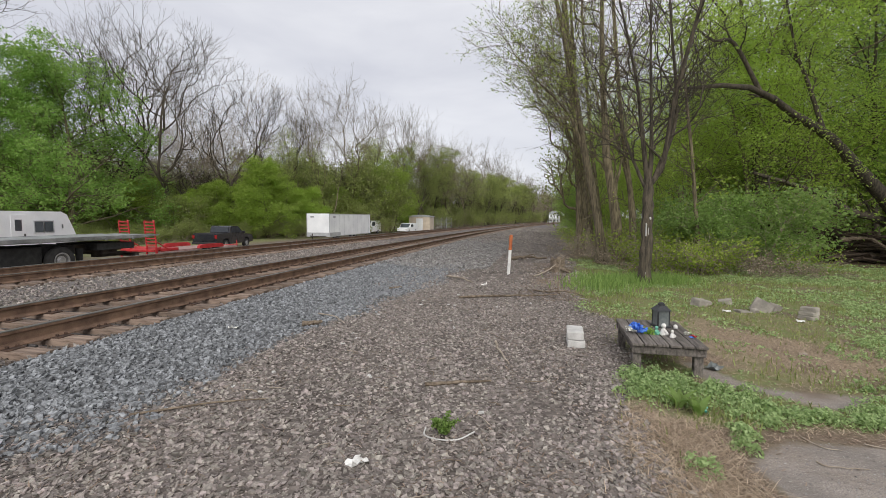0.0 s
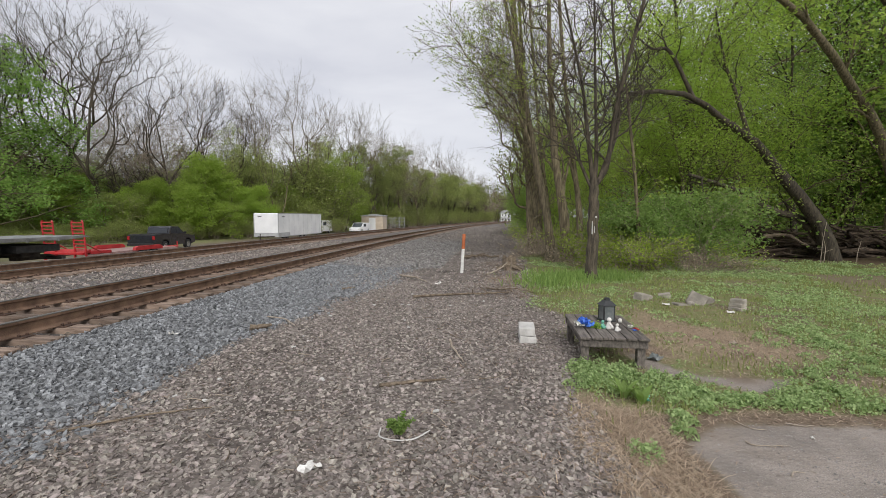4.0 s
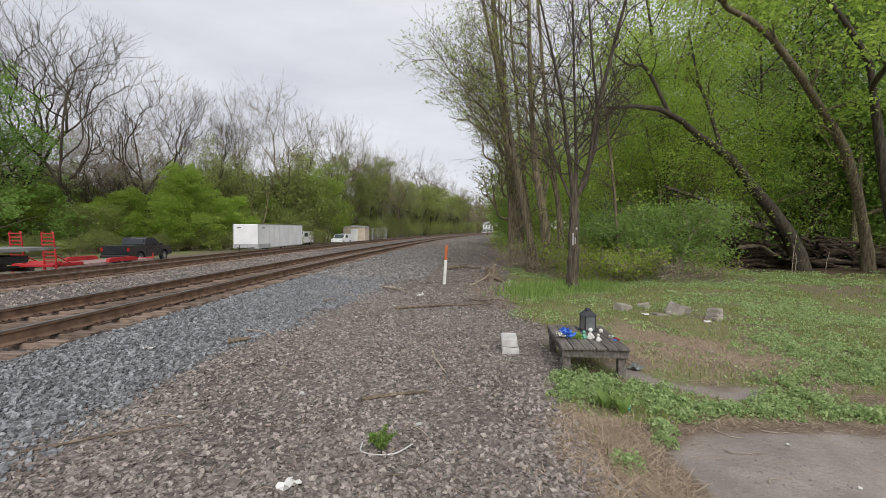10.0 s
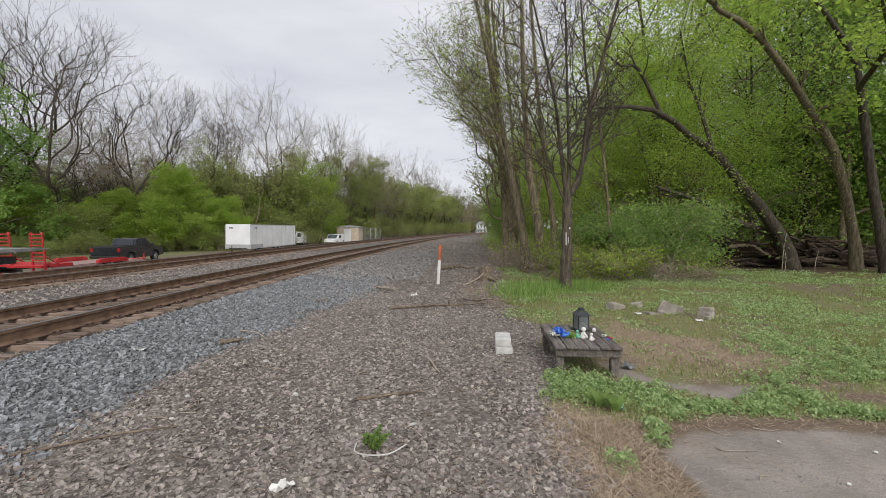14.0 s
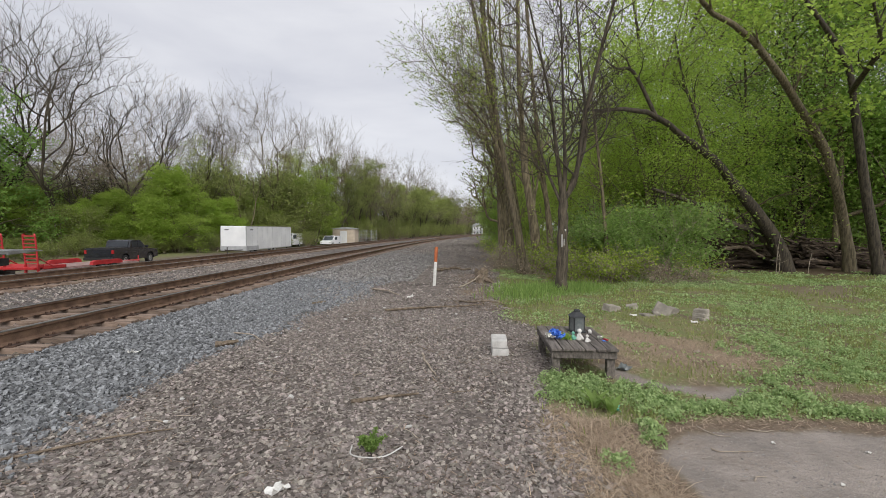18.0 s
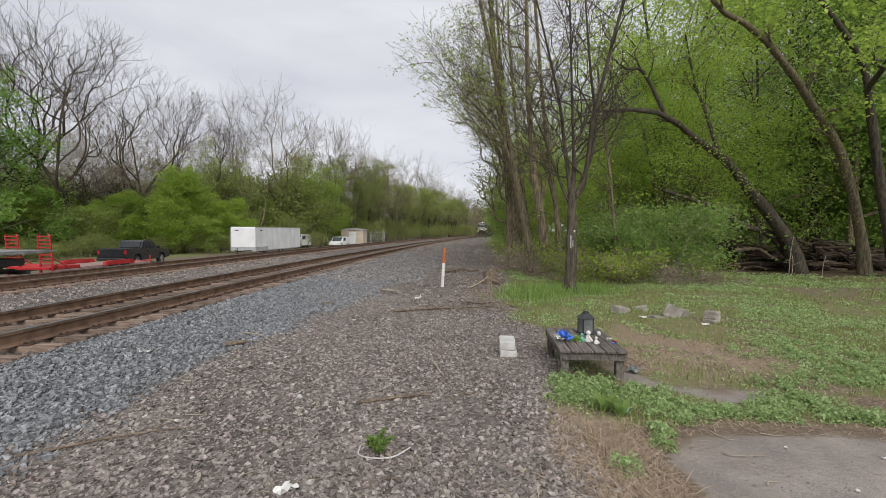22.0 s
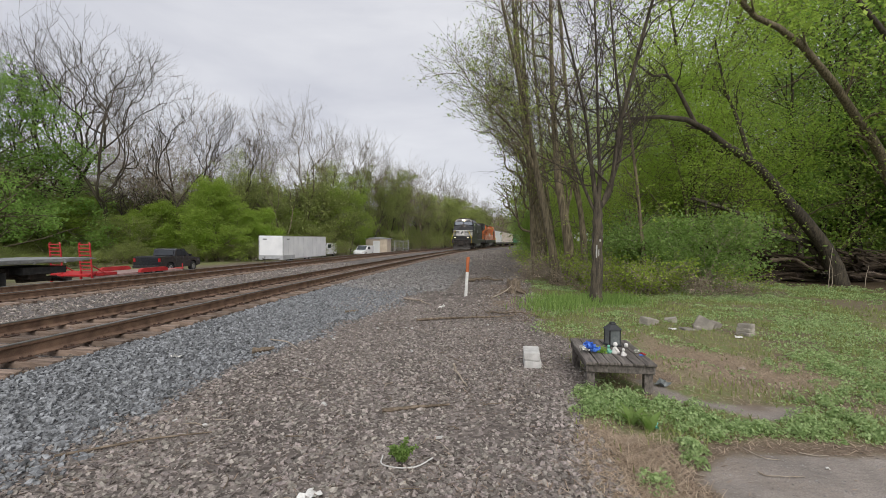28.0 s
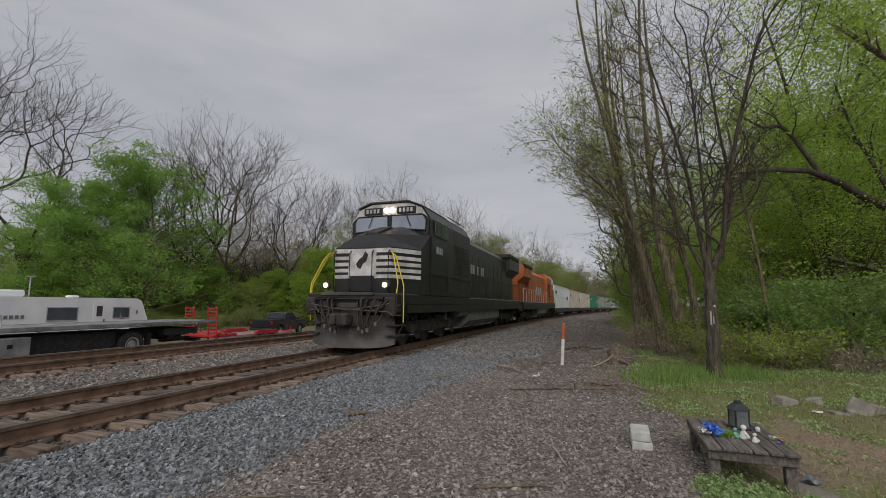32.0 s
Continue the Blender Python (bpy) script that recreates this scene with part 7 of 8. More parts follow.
def table():
    t = thing("low_table", pose(1.51, 5.36, gz(1.5, 5.36), 0, 0, -3), "low weathered grey wooden table with plank top", "table")
    W, D, H = 0.36, 0.58, 0.345
    rr = random.Random(4)
    n = 6
    for k in range(n):
        w = 2 * W / n
        x0 = -W + k * w
        e0, e1 = rr.uniform(-0.012, 0.006), rr.uniform(-0.006, 0.012)
        one("plank", M_OLDWOOD, t, lambda g: box(g, x0 + 0.004, x0 + w - 0.004, -D + e0, D + e1, H - 0.028 + rr.uniform(-0.003, 0.002), H, bev=0.006), at=pose(0, 0, 0, 0, rr.uniform(-0.4, 0.4), 0))
    for s in (-1, 1):
        one("apron", M_OLDWOOD, t, lambda g: box(g, -W + 0.01, W - 0.01, *sorted((s * (D - 0.03), s * (D - 0.055))), H - 0.115, H - 0.03, bev=0.005))
        one("side_apron", M_OLDWOOD, t, lambda g: box(g, *sorted((s * (W - 0.03), s * (W - 0.055))), -D + 0.06, D - 0.06, H - 0.115, H - 0.03, bev=0.005))
        for q in (-1, 1):
            one("leg", M_OLDWOOD, t, lambda g: box(g, *sorted((s * (W - 0.025), s * (W - 0.11))), *sorted((q * (D - 0.06), q * (D - 0.145))), -0.03, H - 0.03, bev=0.006))
    return 0.345 + gz(1.5, 5.36)


TOP = table()


def lantern(x, y):
    t = thing("lantern", pose(x, y, TOP, 0, 0, 12), "black metal candle lantern with dusty glass panes", "lantern")
    w = 0.072
    one("base", M_LANTERN, t, lambda g: box(g, -w - 0.012, w + 0.012, -w - 0.012, w + 0.012, 0, 0.022, bev=0.005))
    for sx in (-1, 1):
        for sy in (-1, 1):
            one("corner_post", M_LANTERN, t, lambda g: box(g, *sorted((sx * w, sx * (w - 0.014))), *sorted((sy * w, sy * (w - 0.014))), 0.02, 0.2))
    for a in range(4):
        one("pane", M_FROST, t, lambda g: box(g, -w + 0.012, w - 0.012, -w + 0.004, -w + 0.007, 0.025, 0.195), "dusty glass pane", at=pose(0, 0, 0, 0, 0, 90 * a))
    one("roof", M_LANTERN, t, lambda g: g.add([(-w - .015, -w - .015, .198), (w + .015, -w - .015, .198), (w + .015, w + .015, .198), (-w - .015, w + .015, .198), (-.035, -.035, .255), (.035, -.035, .255), (.035, .035, .255), (-.035, .035, .255)], [(0, 3, 2, 1), (4, 5, 6, 7), (0, 1, 5, 4), (1, 2, 6, 5), (2, 3, 7, 6), (3, 0, 4, 7)]))
    one("cap", M_LANTERN, t, lambda g: (box(g, -0.032, 0.032, -0.032, 0.032, 0.25, 0.278, bev=0.006), box(g, -0.024, 0.024, -0.024, 0.024, 0.275, 0.288, bev=0.004)))
    one("candle", M_CERAM, t, lambda g: disc(g, (0, 0, 0.062), 0.03, 0.08, 'z', 12))


def petals(g, rng, c, r, n, size):
    leaves(g, rng, [((c[0], c[1], c[2]), None, 0)], n, r, size)


def bouquet(x, y):
    t = thing("artificial_flowers", pose(x, y, TOP), "bunch of blue artificial flowers with green leaves", "flowers")
    rng = np.random.default_rng(3)
    for k in range(7):
        c = (rng.uniform(-0.06, 0.03), rng.uniform(-0.05, 0.05), rng.uniform(0.03, 0.10))
        g = Geo()
        petals(g, rng, c, 0.018, 40, 0.02)
        part("blue_bloom", g, M_BLUEP, t)
    g = Geo()
    petals(g, rng, (0.11, 0.02, 0.03), 0.032, 90, 0.02)
    part("leaf", g, M_LEAFD, t, "green plastic leaves")
    g = Geo()
    petals(g, rng, (-0.07, 0.01, 0.05), 0.028, 60, 0.018)
    part("white_bloom", g, M_PETALW, t)
    one("stem", M_STICKP, t, lambda g: tube(g, bend([(-0.03, 0.06, 0.03), (0.05, 0.08, 0.045), (0.14, 0.06, 0.03), (0.2, 0.02, 0.01)], 9), 0.008, 5))


def lathe(g, profile, sides=14, cx=0.0, cy=0.0):
    """A turned shape from (radius, height) pairs."""
    th = np.arange(sides) * 2 * np.pi / sides
    v = np.concatenate([np.stack([cx + r * np.cos(th), cy + r * np.sin(th), np.full(sides, z)], 1) for r, z in profile])
    i = np.arange(sides)
    k = (i + 1) % sides
    f = np.concatenate([np.stack([j * sides + i, j * sides + k, j * sides + sides + k, j * sides + sides + i], 1) for j in range(len(profile) - 1)])
    return g.add(v, f)


def figurine(x, y, h, material, label, seed):
    """A small seated figurine as one plain turned shape."""
    g = Geo()
    lathe(g, [(0.001, 0), (0.30 * h, 0), (0.32 * h, 0.1 * h), (0.25 * h, 0.24 * h), (0.21 * h, 0.42 * h), (0.17 * h, 0.52 * h), (0.09 * h, 0.58 * h), (0.11 * h, 0.63 * h), (0.18 * h, 0.71 * h), (0.20 * h, 0.81 * h), (0.16 * h, 0.93 * h), (0.08 * h, 0.99 * h), (0.001, h)], 16)
    for q in (-1, 1):
        tube(g, bend([(q * 0.17 * h, 0, 0.5 * h), (q * 0.27 * h, -0.1 * h, 0.36 * h), (q * 0.08 * h, -0.24 * h, 0.34 * h)], 8), 0.06 * h, 6, True)
    lathe(g, [(0.001, 0.05 * h), (0.14 * h, 0.08 * h), (0.15 * h, 0.25 * h), (0.001, 0.36 * h)], 10, 0.22 * h, -0.2 * h)
    lathe(g, [(0.001, 0.05 * h), (0.14 * h, 0.08 * h), (0.15 * h, 0.25 * h), (0.001, 0.36 * h)], 10, -0.2 * h, -0.22 * h)
    ob = part("figurine", g, material, smooth=True, at=pose(x, y, TOP, 0, 0, seed * 40))
    tagged(ob, label, "figurine", "figurines on the table")


lantern(1.62, 5.60)
bouquet(1.29, 5.20)
figurine(1.465, 5.20, 0.095, M_JADE, "small green ceramic figurine on the table", 1)
figurine(1.535, 5.19, 0.13, M_CERAM, "white ceramic seated figurine on the table", 2)
figurine(1.595, 5.09, 0.085, M_CERAM, "smaller white ceramic figurine on the table", 3)


def loose_bits():
    t = thing("artificial_flowers", pose(1.78, 5.22, TOP), "single white artificial flower lying on the table", "flowers")
    rng = np.random.default_rng(8)
    g = Geo()
    petals(g, rng, (0, 0, 0.025), 0.012, 40, 0.018)
    part("bloom", g, M_PETALW, t)
    one("stem", M_WEED, t, lambda g: tube(g, bend([(0.02, 0, 0.02), (0.07, -0.01, 0.03), (0.13, -0.03, 0.008)], 6), 0.005, 5))
    g = Geo()
    lathe(g, [(0.001, 0), (0.022, 0.0), (0.024, 0.03), (0.015, 0.045), (0.001, 0.05)], 12)
    tagged(part("jar", g, M_CERAM, smooth=True, at=pose(1.76, 5.52, TOP)), "little white jar behind the lantern", "jar")


loose_bits()


def block(name, label, category, material, x, y, sx, sy, sz, turn=0, tilt=(0, 0), lift=0.0, group="", seed=1):
    """A solid block with worn edges."""
    g = Geo()
    box(g, -sx / 2, sx / 2, -sy / 2, sy / 2, 0, sz, bev=0.012)
    v = g.v[0]
    v += np.random.default_rng(seed).normal(0, 0.004, v.shape)
    return tagged(part(name, g, material, at=pose(x, y, gz(x, y) + lift, tilt[0], tilt[1], turn)), label, category, group)


block("concrete_block", "grey solid concrete block lying under another", "concrete block", M_CONC, 0.685, 5.9, 0.21, 0.41, 0.098, -3, group="stacked concrete blocks", seed=1)
block("concrete_block", "pale solid concrete block stacked on another", "concrete block", M_CONC, 0.68, 5.91, 0.20, 0.41, 0.098, -5, lift=0.099, group="stacked concrete blocks", seed=2)
RUB = "concrete rubble in the grass"
for k, (x, y, sx, sy, sz, tn, tl) in enumerate(((3.22, 8.85, 0.3, 0.2, 0.15, 28, (6, 9)), (3.80, 9.2, 0.22, 0.16, 0.11, -20, (5, -14)), (3.75, 8.4, 0.26, 0.2, 0.06, 15, (0, 8)), (3.9, 8.4, 0.12, 0.10, 0.1, 40, (20, 6)), (4.02, 8.5, 0.3, 0.13, 0.25, -25, (-18, 26)), (4.3, 8.62, 0.17, 0.15, 0.17, 35, (12, 20)))):
    block("concrete_chunk", "weathered broken concrete block in the grass", "concrete block", M_CONCD, x, y, sx, sy, sz, tn, tl, -0.03, RUB, 10 + k)
for k in range(3):
    block("paving_brick", "tan paving brick in a small stack", "brick", M_CONCD, 4.52 + 0.006 * k, 8.0, 0.2, 0.21, 0.066, 32 + 6 * k, lift=0.067 * k, group="stacked paving bricks", seed=20 + k)


def stake():
    t = thing("marker_stake", pose(-0.4, 12.75, gz(-0.4, 12.75), 0, 3.0, 0), "white marker stake with an orange top", "marker stake")
    one("shaft", M_STAKEW, t, lambda g: lathe(g, [(0.045, -0.2), (0.045, 0.72)], 12), "white lower shaft", smooth=True)
    one("orange_top", M_STAKEO, t, lambda g: lathe(g, [(0.047, 0.7), (0.047, 1.1), (0.04, 1.125), (0.001, 1.13)], 12), "faded orange sleeve", smooth=True)


stake()


def stick(label, pts, r, material, name="stick", twigs=0, seed=0):
    """A stick or branch lying on the ground; pts are x, y and height over it."""
    rng = np.random.default_rng(seed)
    g = Geo()
    p = bend([(x, y, gz(x, y) + h) for x, y, h in pts], 12)
    p += rng.normal(0, r * 0.25, p.shape)
    tube(g, p, np.linspace(r, r * 0.45, len(p)), 6, True)
    ob = part(name, g, material)
    for _ in range(twigs):
        i = rng.integers(2, len(p) - 2)
        d = unit(rng.normal(0, 1, 3) * np.array([1, 1, 0.35]) + np.array([0, 0, 0.15]))
        q = [p[i], p[i] + d * 0.18, p[i] + d * 0.36 + rng.normal(0, 0.05, 3)]
        for w in q:
            w[2] = max(w[2], gz(w[0], w[1]) + 0.005)
        part("side_twig", tube(Geo(), q, [r * 0.4, r * 0.28, 0.003], 4), material, ob)
    return tagged(ob, label, name.replace("_", " "))


stick("pale broken stick lying on the gravel", [(-0.33, 5.75, 0.02), (-0.25, 5.3, 0.03), (-0.13, 4.9, 0.015)], 0.018, M_STICKP)
stick("dark split board lying on the gravel", [(-0.9, 4.08, 0.02), (-0.6, 4.2, 0.025), (-0.28, 4.3, 0.02)], 0.022, M_STICK)
stick("pale branch lying at the edge of the ballast", [(-2.05, 12.1, 0.03), (-1.6, 11.5, 0.06), (-1.2, 10.8, 0.03)], 0.03, M_STICKP)
stick("long dead branch across the gravel walk", [(-1.25, 8.75, 0.02), (-0.6, 9.0, 0.04), (0.1, 9.2, 0.03), (0.7, 9.3, 0.05)], 0.028, M_STICK, "dead_branch", 5, 1)
stick("forked dead branch arching over the gravel", [(0.25, 9.9, 0.03), (0.5, 9.45, 0.08), (0.85, 9.3, 0.12), (1.2, 9.2, 0.05)], 0.022, M_STICK, "dead_branch", 6, 2)
stick("dead twiggy branch standing beside the stump", [(0.75, 9.6, 0.02), (0.78, 10.2, 0.35), (0.85, 10.8, 0.45), (0.9, 11.2, 0.6)], 0.02, M_STICK, "dead_branch", 4, 3)
stick("dark charred branch beyond the stake", [(-0.5, 17.6, 0.05), (0.2, 17.8, 0.12), (0.9, 17.9, 0.06)], 0.07, M_STICK, "dead_branch", 4, 4)
stick("pale stick leaning at the stump", [(0.3, 12.3, 0.03), (0.7, 13.0, 0.12), (0.95, 13.6, 0.25)], 0.025, M_STICKP)
stick("short brown wood offcut on the ballast", [(-3.2, 6.05, 0.04), (-2.95, 6.2, 0.04)], 0.05, M_STICK, "wood_scrap")
stick("dark wood scrap on the ballast", [(-2.95, 9.6, 0.03), (-2.7, 9.75, 0.03)], 0.045, M_STICK, "wood_scrap")
stick("thin twig on the ballast", [(-3.3, 6.8, 0.03), (-2.9, 6.5, 0.06), (-2.6, 6.2, 0.03)], 0.012, M_STICKP)
stick("thin dark root at the ballast edge", [(-3.1, 3.0, 0.02), (-2.6, 3.3, 0.03), (-2.2, 3.5, 0.015)], 0.012, M_STICK)
stick("fallen pale log at the wood edge", [(11.6, 19.0, 0.85), (12.4, 18.9, 0.95), (13.1, 18.6, 0.5)], 0.09, M_STICK, "fallen_log")
M_ROT = surface("rotten_wood", (0.03, 0.021, 0.014), (0.095, 0.067, 0.045), 7, 0.95, 0, 0.7, 50, vary=0.3, stretch=(1, 3, 3))
rl = random.Random(19)
for k in range(16):
    x, z = 9.8 + 0.5 * k + rl.uniform(-0.5, 0.5), 0.12 + 0.24 * (k % 4)
    l_, y0 = rl.uniform(0.7, 1.7), 20.0 - 0.05 * k + 0.5 * z + rl.uniform(-0.3, 0.5)
    dz, dy = rl.uniform(-0.45, 0.45), rl.uniform(-0.9, 0.9)
    stick(rl.choice(["rotten dark log piled at the wood edge", "broken dark log in a heap of fallen wood"]), [(x - l_, y0 - dy, max(0.06, z - dz)), (x, y0, z + rl.uniform(0, 0.2)), (x + l_, y0 + dy, max(0.06, z + dz))], rl.uniform(0.06, 0.16), M_ROT, "fallen_log", 2, 80 + k)["group"] = "logs heaped at the wood edge"


def wood_heap():
    """A tangled heap of broken branches behind the logs."""
    rng = np.random.default_rng(91)
    g = Geo()
    for k in range(420):
        x = rng.uniform(9.3, 18.0)
        y0 = 20.3 - 0.06 * (x - 9.3) + rng.normal(0, 0.55)
        h = rng.uniform(0, 1.25) * (0.75 + 0.25 * math.sin(x * 1.7))
        l_, a = rng.uniform(0.25, 1.0), rng.normal(0, 0.5)
        e = rng.normal(0, 0.28) * l_
        z0 = gz(x, y0)
        p = [(x - l_ * math.cos(a), y0 - l_ * math.sin(a), z0 + max(0.03, h - e)), (x, y0, z0 + h + rng.uniform(0, 0.1)), (x + l_ * math.cos(a), y0 + l_ * math.sin(a), z0 + max(0.03, h + e))]
        tube(g, bend(p, 6), rng.uniform(0.012, 0.06), 5)
    tagged(part("branch_heap", g, M_ROT), "tangled heap of broken brown branches at the wood edge", "branch heap", kind="stuff")


wood_heap()
stick("fallen dark log at the wood edge", [(10.2, 20.2, 0.25), (12.5, 20.6, 0.35), (16.0, 20.2, 0.25)], 0.22, M_ROT, "fallen_log", 4, 6)
stick("fallen dark log lying in the wood", [(10.5, 21.2, 0.6), (13.5, 21.6, 0.75), (18.5, 21.4, 0.5)], 0.25, M_ROT, "fallen_log", 4, 7)
stick("fallen brown limb lying in the wood", [(12, 19.6, 0.15), (15.0, 19.2, 0.3), (19.5, 19.0, 0.2)], 0.14, M_ROT, "fallen_log", 5, 8)
for k, (x, y, h) in enumerate(((12.1, 16.6, 1.5), (12.35, 16.8, 1.1), (13.6, 17.0, 0.8), (16.2, 15.5, 0.9))):
    stick("dry upright weed stalk in the grass", [(x, y, 0), (x + 0.03, y, h * 0.5), (x + 0.12 * (-1) ** k, y, h)], 0.014, M_STICKP, "weed_stalk", 2, 30 + k)
for pts_ in ([(2.06, 3.65), (2.12, 3.5), (2.23, 3.48)], [(1.96, 3.28), (2.0, 3.23), (2.24, 3.24)], [(1.99, 2.85), (2.04, 2.9), (2.1, 2.89)], [(1.42, 2.94), (1.45, 2.86), (1.47, 2.78)], [(2.45, 3.61), (2.55, 3.57), (2.65, 3.59)], [(1.27, 3.3), (1.33, 3.4), (1.4, 3.47)], [(1.5, 3.23), (1.52, 3.2), (1.56, 3.18)]):
    stick("thin pale twig lying at the asphalt", [(x, y, 0.008) for x, y in pts_], 0.005, M_STICKP, "twig", 0, int(pts_[0][0] * 100))["group"] = "twigs on the asphalt"
rs = random.Random(19)
for k in range(46):
    x, y = rs.uniform(-2.6, 0.9), 2.2 + 9 * rs.random() ** 1.5
    a, l_ = rs.uniform(0, 6.28), rs.uniform(0.06, 0.28)
    stick("small twig lying on the gravel", [(x, y, 0.012), (x + 0.5 * l_ * math.cos(a), y + 0.5 * l_ * math.sin(a), 0.02), (x + l_ * math.cos(a + 0.2), y + l_ * math.sin(a + 0.2), 0.012)], rs.uniform(0.003, 0.007), rs.choice([M_STICK, M_STICKP]), "twig", 0, 40 + k)["group"] = "twigs on the gravel"


def stump():
    t = thing("tree_stump", pose(1.0, 13.9, gz(1.0, 13.9)), "rotten broken tree stump beside the walk", "tree stump")
    rng = np.random.default_rng(2)
    g = Geo()
    sides, rings = 14, 6
    v = []
    for k in range(rings):
        for i in range(sides):
            a = i * 2 * math.pi / sides
            r = 0.22 - 0.06 * k / rings + 0.05 * math.sin(3 * a + 1) + rng.normal(0, 0.012)
            z = -0.1 + 0.09 * k + (0.12 * rng.random() if k == rings - 1 else 0)
            v.append((r * math.cos(a), r * math.sin(a), z))
    f = [(k * sides + i, k * sides + (i + 1) % sides, k * sides + sides + (i + 1) % sides, k * sides + sides + i) for k in range(rings - 1) for i in range(sides)]
    g.add(v, f)
    n0 = g.n - sides
    g.add([(0, 0, 0.26)], np.array([[0, 0, 0]]))
    g.f[-1] = np.array([(n0 + i, n0 + (i + 1) % sides, g.n - 1) for i in range(sides)])
    part("stub", g, M_STICK, t)
    for k in range(4):
        a = k * 1.7 + 0.4
        one("root", M_STICK, t, lambda g: tube(g, bend([(0.15 * math.cos(a), 0.15 * math.sin(a), 0.12), (0.4 * math.cos(a), 0.4 * math.sin(a), 0.05), (0.62 * math.cos(a + 0.2), 0.62 * math.sin(a + 0.2), -0.03)], 7), [0.06, 0.055, 0.05, 0.04, 0.03, 0.025, 0.02][:len(bend([(0, 0, 0), (0, 0, 1), (0, 0, 2)], 7))], 6))


stump()


def crumple(label, x, y, size, material, seed, name="paper_scrap", category="litter", z=None):
    """A crumpled sheet."""
    rng = np.random.default_rng(seed)
    n = 5
    a = np.linspace(-size / 2, size / 2, n)
    X, Y = np.meshgrid(a, a * 0.7)
    Zp = np.abs(rng.normal(0, size * 0.16, X.shape)) + 0.012
    v = np.stack([X + rng.normal(0, size * 0.05, X.shape), Y + rng.normal(0, size * 0.05, X.shape), Zp], -1).reshape(-1, 3)
    low = v - np.array([0, 0, 0.004])
    i = (np.arange(n - 1)[:, None] * n + np.arange(n - 1)[None, :]).ravel()
    f = np.stack([i, i + 1, i + n + 1, i + n], 1)
    g = Geo().add(np.concatenate([v, low]), np.concatenate([f, f[:, ::-1] + n * n]))
    tagged(part(name, g, material, at=pose(x, y, gz(x, y) if z is None else z, 0, 0, rng.uniform(0, 360))), label, category)


crumple("small red cloth scrap on the table edge", 1.83, 5.16, 0.06, M_REDC, 21, "cloth_scrap", "cloth scrap", TOP - 0.008)
crumple("small blue cloth scrap on the table edge", 1.79, 5.11, 0.05, M_BLUEP, 22, "cloth_scrap", "cloth scrap", TOP - 0.008)
for x, y, k in ((2.48, 3.37, 31), (3.07, 3.23, 32), (2.52, 2.81, 33)):
    crumple("tiny pale scrap on the asphalt", x, y, 0.03, M_PAPER, k)
crumple("crumpled white paper on the gravel", -1.05, 2.68, 0.13, M_PAPER, 1)
crumple("white paper scrap on the ballast", -3.95, 5.5, 0.14, M_PAPER, 2)
crumple("white paper scrap by the dead branch", -0.9, 10.55, 0.16, M_PAPER, 3)
crumple("teal plastic scrap in the weeds", 1.5, 3.98, 0.12, M_TEAL, 4, "plastic_scrap")
crumple("white scrap in the grass by the rubble", 3.45, 8.3, 0.13, M_PAPER, 5)
crumple("grey foil scrap beside the table", 2.05, 5.15, 0.16, M_FROST, 6, "foil_scrap")
crumple("white scrap by the paving bricks", 4.28, 7.75, 0.1, M_PAPER, 7)
crumple("pale scrap in the dry grass", 3.3, 5.9, 0.11, M_STICKP, 8)
for k in range(22):
    x, y = rs.uniform(-2.8, 0.7), 2.1 + 8 * rs.random() ** 1.3
    block("pale_stone", "pale stone among the darker gravel", "stone", M_CONC, x, y, rs.uniform(0.03, 0.07), rs.uniform(0.02, 0.05), rs.uniform(0.012, 0.03), rs.uniform(0, 360), (rs.uniform(-12, 12), rs.uniform(-12, 12)), 0.0, "pale stones in the gravel", 60 + k)


def tuft():
    """A dark green weed growing through a loop of white strap."""
    rng = np.random.default_rng(12)
    t = thing("weed_tuft", pose(-0.55, 3.17, gz(-0.55, 3.17)), "dark green feathery weed tuft growing in the gravel", "weed")
    for k in range(14):
        a = rng.uniform(0, 6.283)
        g = Geo()
        p = bend([(0, 0, 0), (0.03 * math.cos(a), 0.03 * math.sin(a), 0.06), (rng.uniform(0.05, 0.1) * math.cos(a), rng.uniform(0.05, 0.1) * math.sin(a), rng.uniform(0.08, 0.15))], 8)
        tube(g, p, 0.002, 4)
        leaves(g, rng, [(q, None, 0) for q in p[2:]], 16, 0.011, 0.011)
        part("frond", g, M_BUSH, t)
    s = thing("plastic_strap", pose(-0.5, 3.15, gz(-0.5, 3.15)), "thin white plastic strap looped round a weed", "strap")
    one("strap", M_CONC, s, lambda g: tube(g, bend([(-0.2, 0.06, 0.03), (-0.19, -0.03, 0.015), (-0.08, -0.07, 0.012), (0.06, -0.05, 0.014), (0.17, 0.06, 0.03)], 16), 0.006, 5))


tuft()


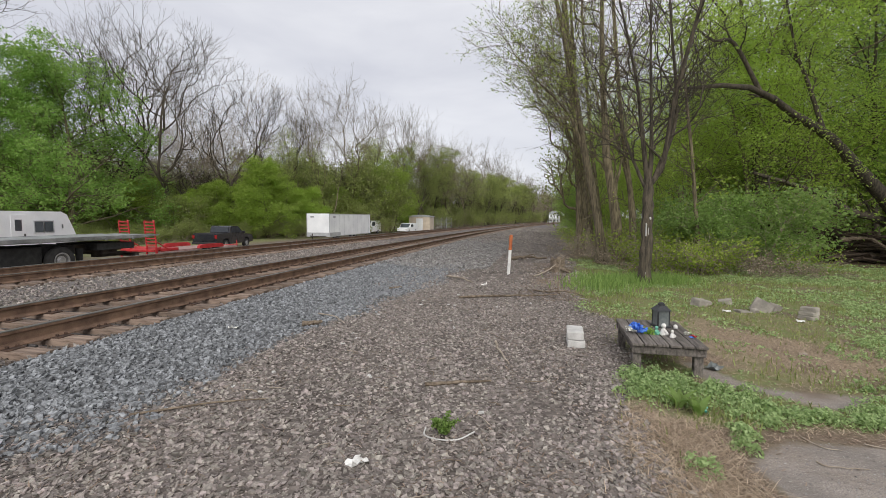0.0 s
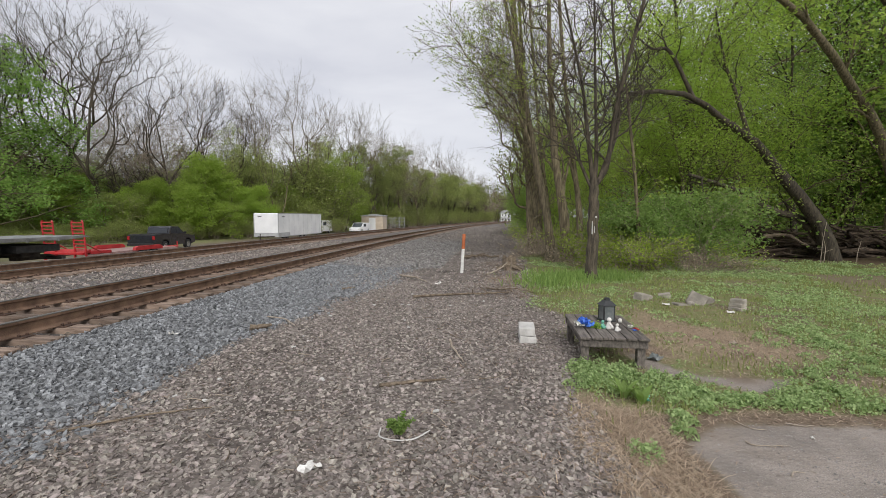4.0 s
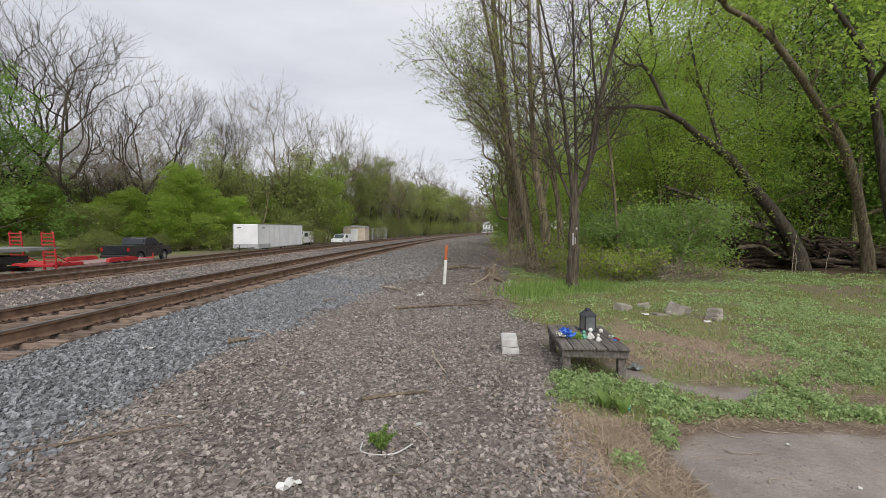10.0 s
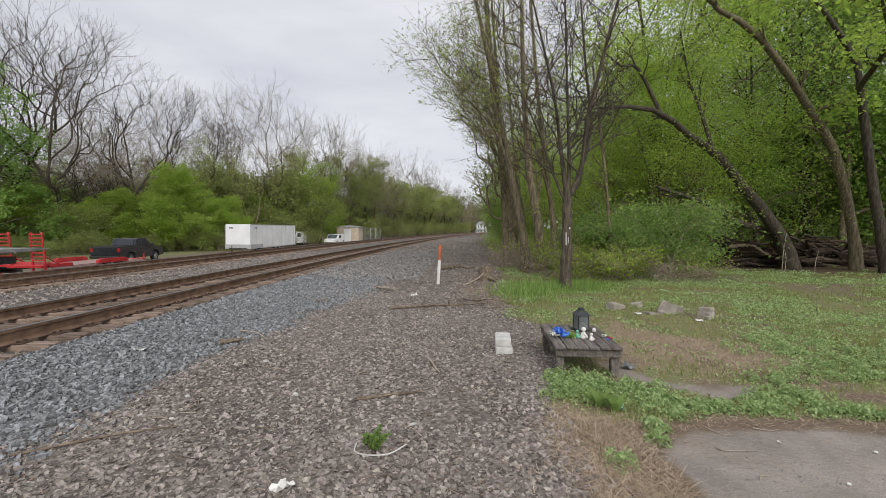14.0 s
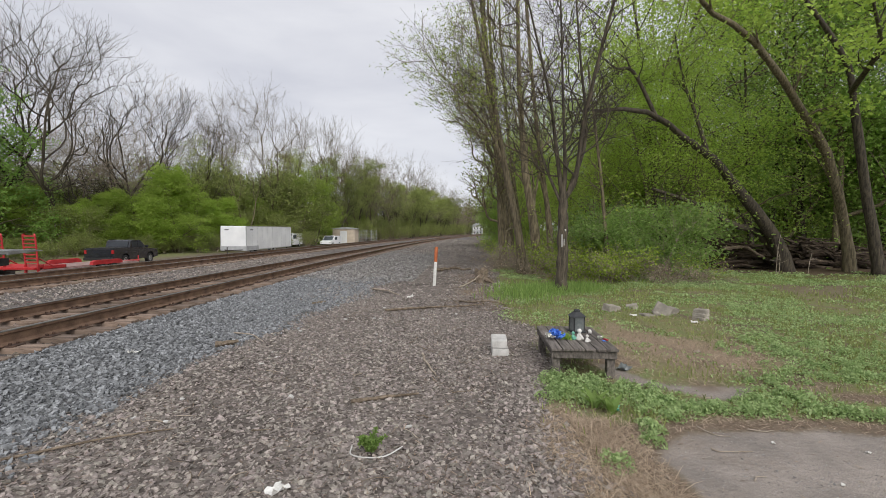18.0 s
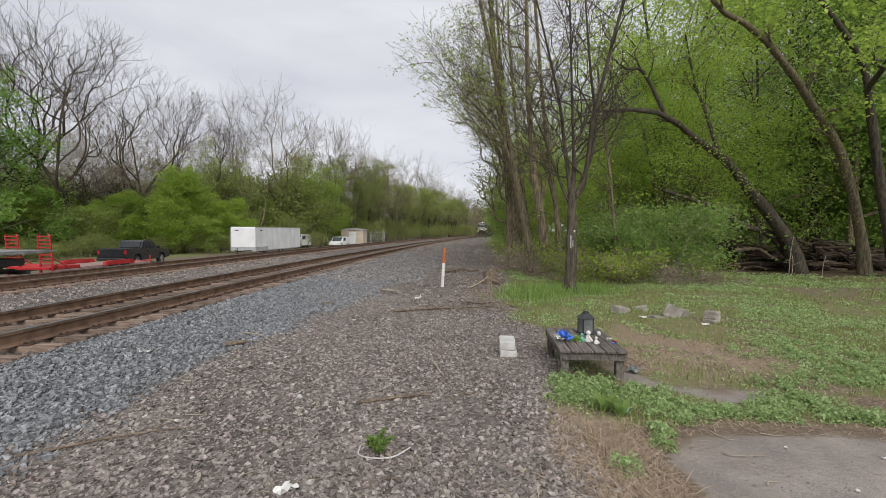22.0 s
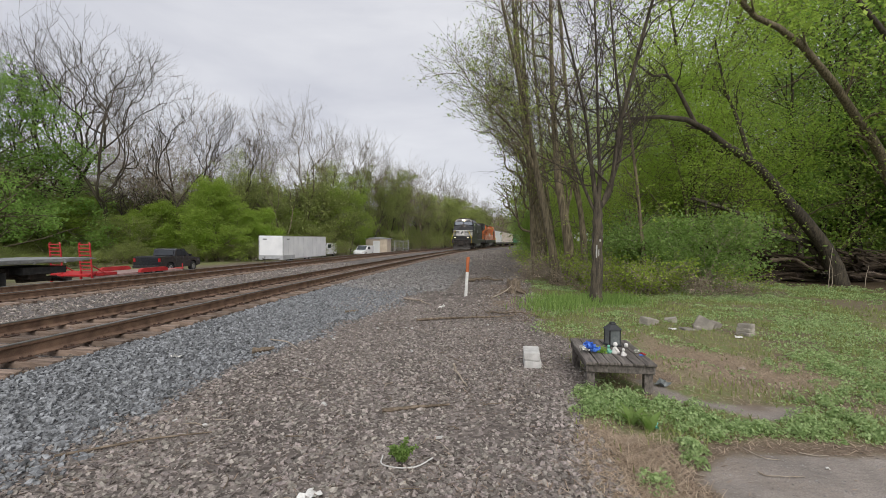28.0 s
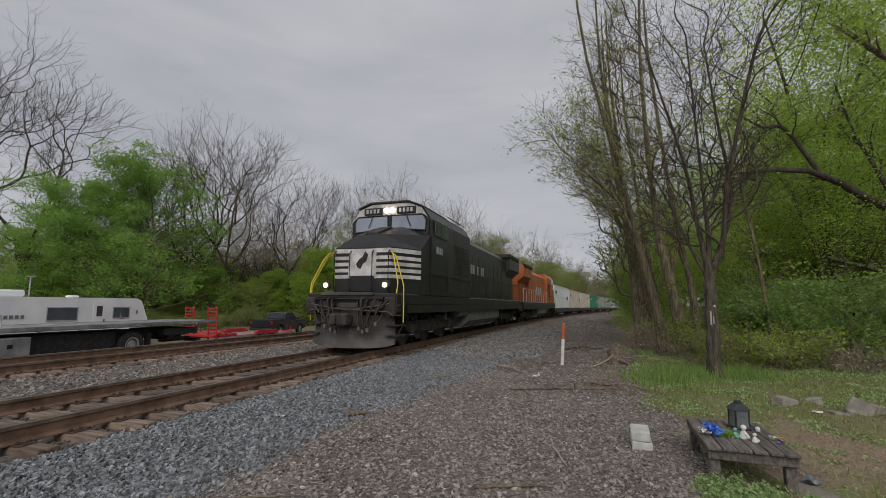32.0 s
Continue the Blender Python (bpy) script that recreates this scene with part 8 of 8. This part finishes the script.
def dock_leaves(x, y, seed):
    """A plant with a few long upright leaves."""
    rng = np.random.default_rng(seed)
    t = thing("weed_plant", pose(x, y, gz(x, y)), "broad-leaved weed with long upright leaves", "weed")
    for k in range(7):
        a, h, w = rng.uniform(0, 6.283), rng.uniform(0.14, 0.24), rng.uniform(0.025, 0.04)
        d, sd = np.array([math.cos(a), math.sin(a), 0]), np.array([-math.sin(a), math.cos(a), 0])
        v, n = [], 6
        for i in range(n):
            f = i / (n - 1)
            c = d * (0.12 * f * f + 0.02) + np.array([0, 0, h * (f - 0.25 * f * f)])
            ww = w * math.sin(math.pi * min(0.97, 0.12 + 0.86 * f))
            v += [c - sd * ww, c + np.array([0, 0, -0.008]), c + sd * ww]
        f4 = [(i * 3 + j, i * 3 + j + 1, i * 3 + j + 4, i * 3 + j + 3) for i in range(n - 1) for j in range(2)]
        part("leaf", Geo().add(v, f4), M_BUSH, t)


dock_leaves(1.34, 4.02, 1)
dock_leaves(1.45, 3.9, 2)


# ---- motion along the track ----
ARC_Y = np.linspace(-70, 900, 4000)
ARC_S = np.concatenate([[0], np.cumsum(np.hypot(np.diff(ARC_Y), np.diff(centre(ARC_Y))))])
FRONT_AT_END = 11.42
SPEED = 13.87


def on_track(s, turn=0):
    """The pose on the near track's centre, s metres of rail from abeam; things face along -y."""
    y = float(np.interp(s + np.interp(0, ARC_Y, ARC_S), ARC_S, ARC_Y))
    return pose(float(centre(y)), y, RAIL_Z + float(grade(y)), 0, 0, turn - math.degrees(float(heading(y))))


def front_at(t):
    return FRONT_AT_END + SPEED * (32.0 - t)


def motions():
    for car, back, turn in CARS:
        walk(car, [(k * 0.5, on_track(front_at(k * 0.5) + back, turn)) for k in range(65)])
    # wheels roll: under a quarter turn from row to row
    for axles, sign in ((LOCO_WHEELS, 1), (LOCO2_WHEELS, -1)):
        for ax in axles:
            p = ax.matrix_basis.translation.copy()
            rows = []
            for k in range(32 * FPS // 1 + 1):
                a = -sign * math.degrees(front_at(k / FPS) / 0.53)
                rows.append((k / FPS, Matrix.Translation(p) @ Matrix.Rotation(radians(a), 4, 'X')))
            walk(ax, rows)


motions()
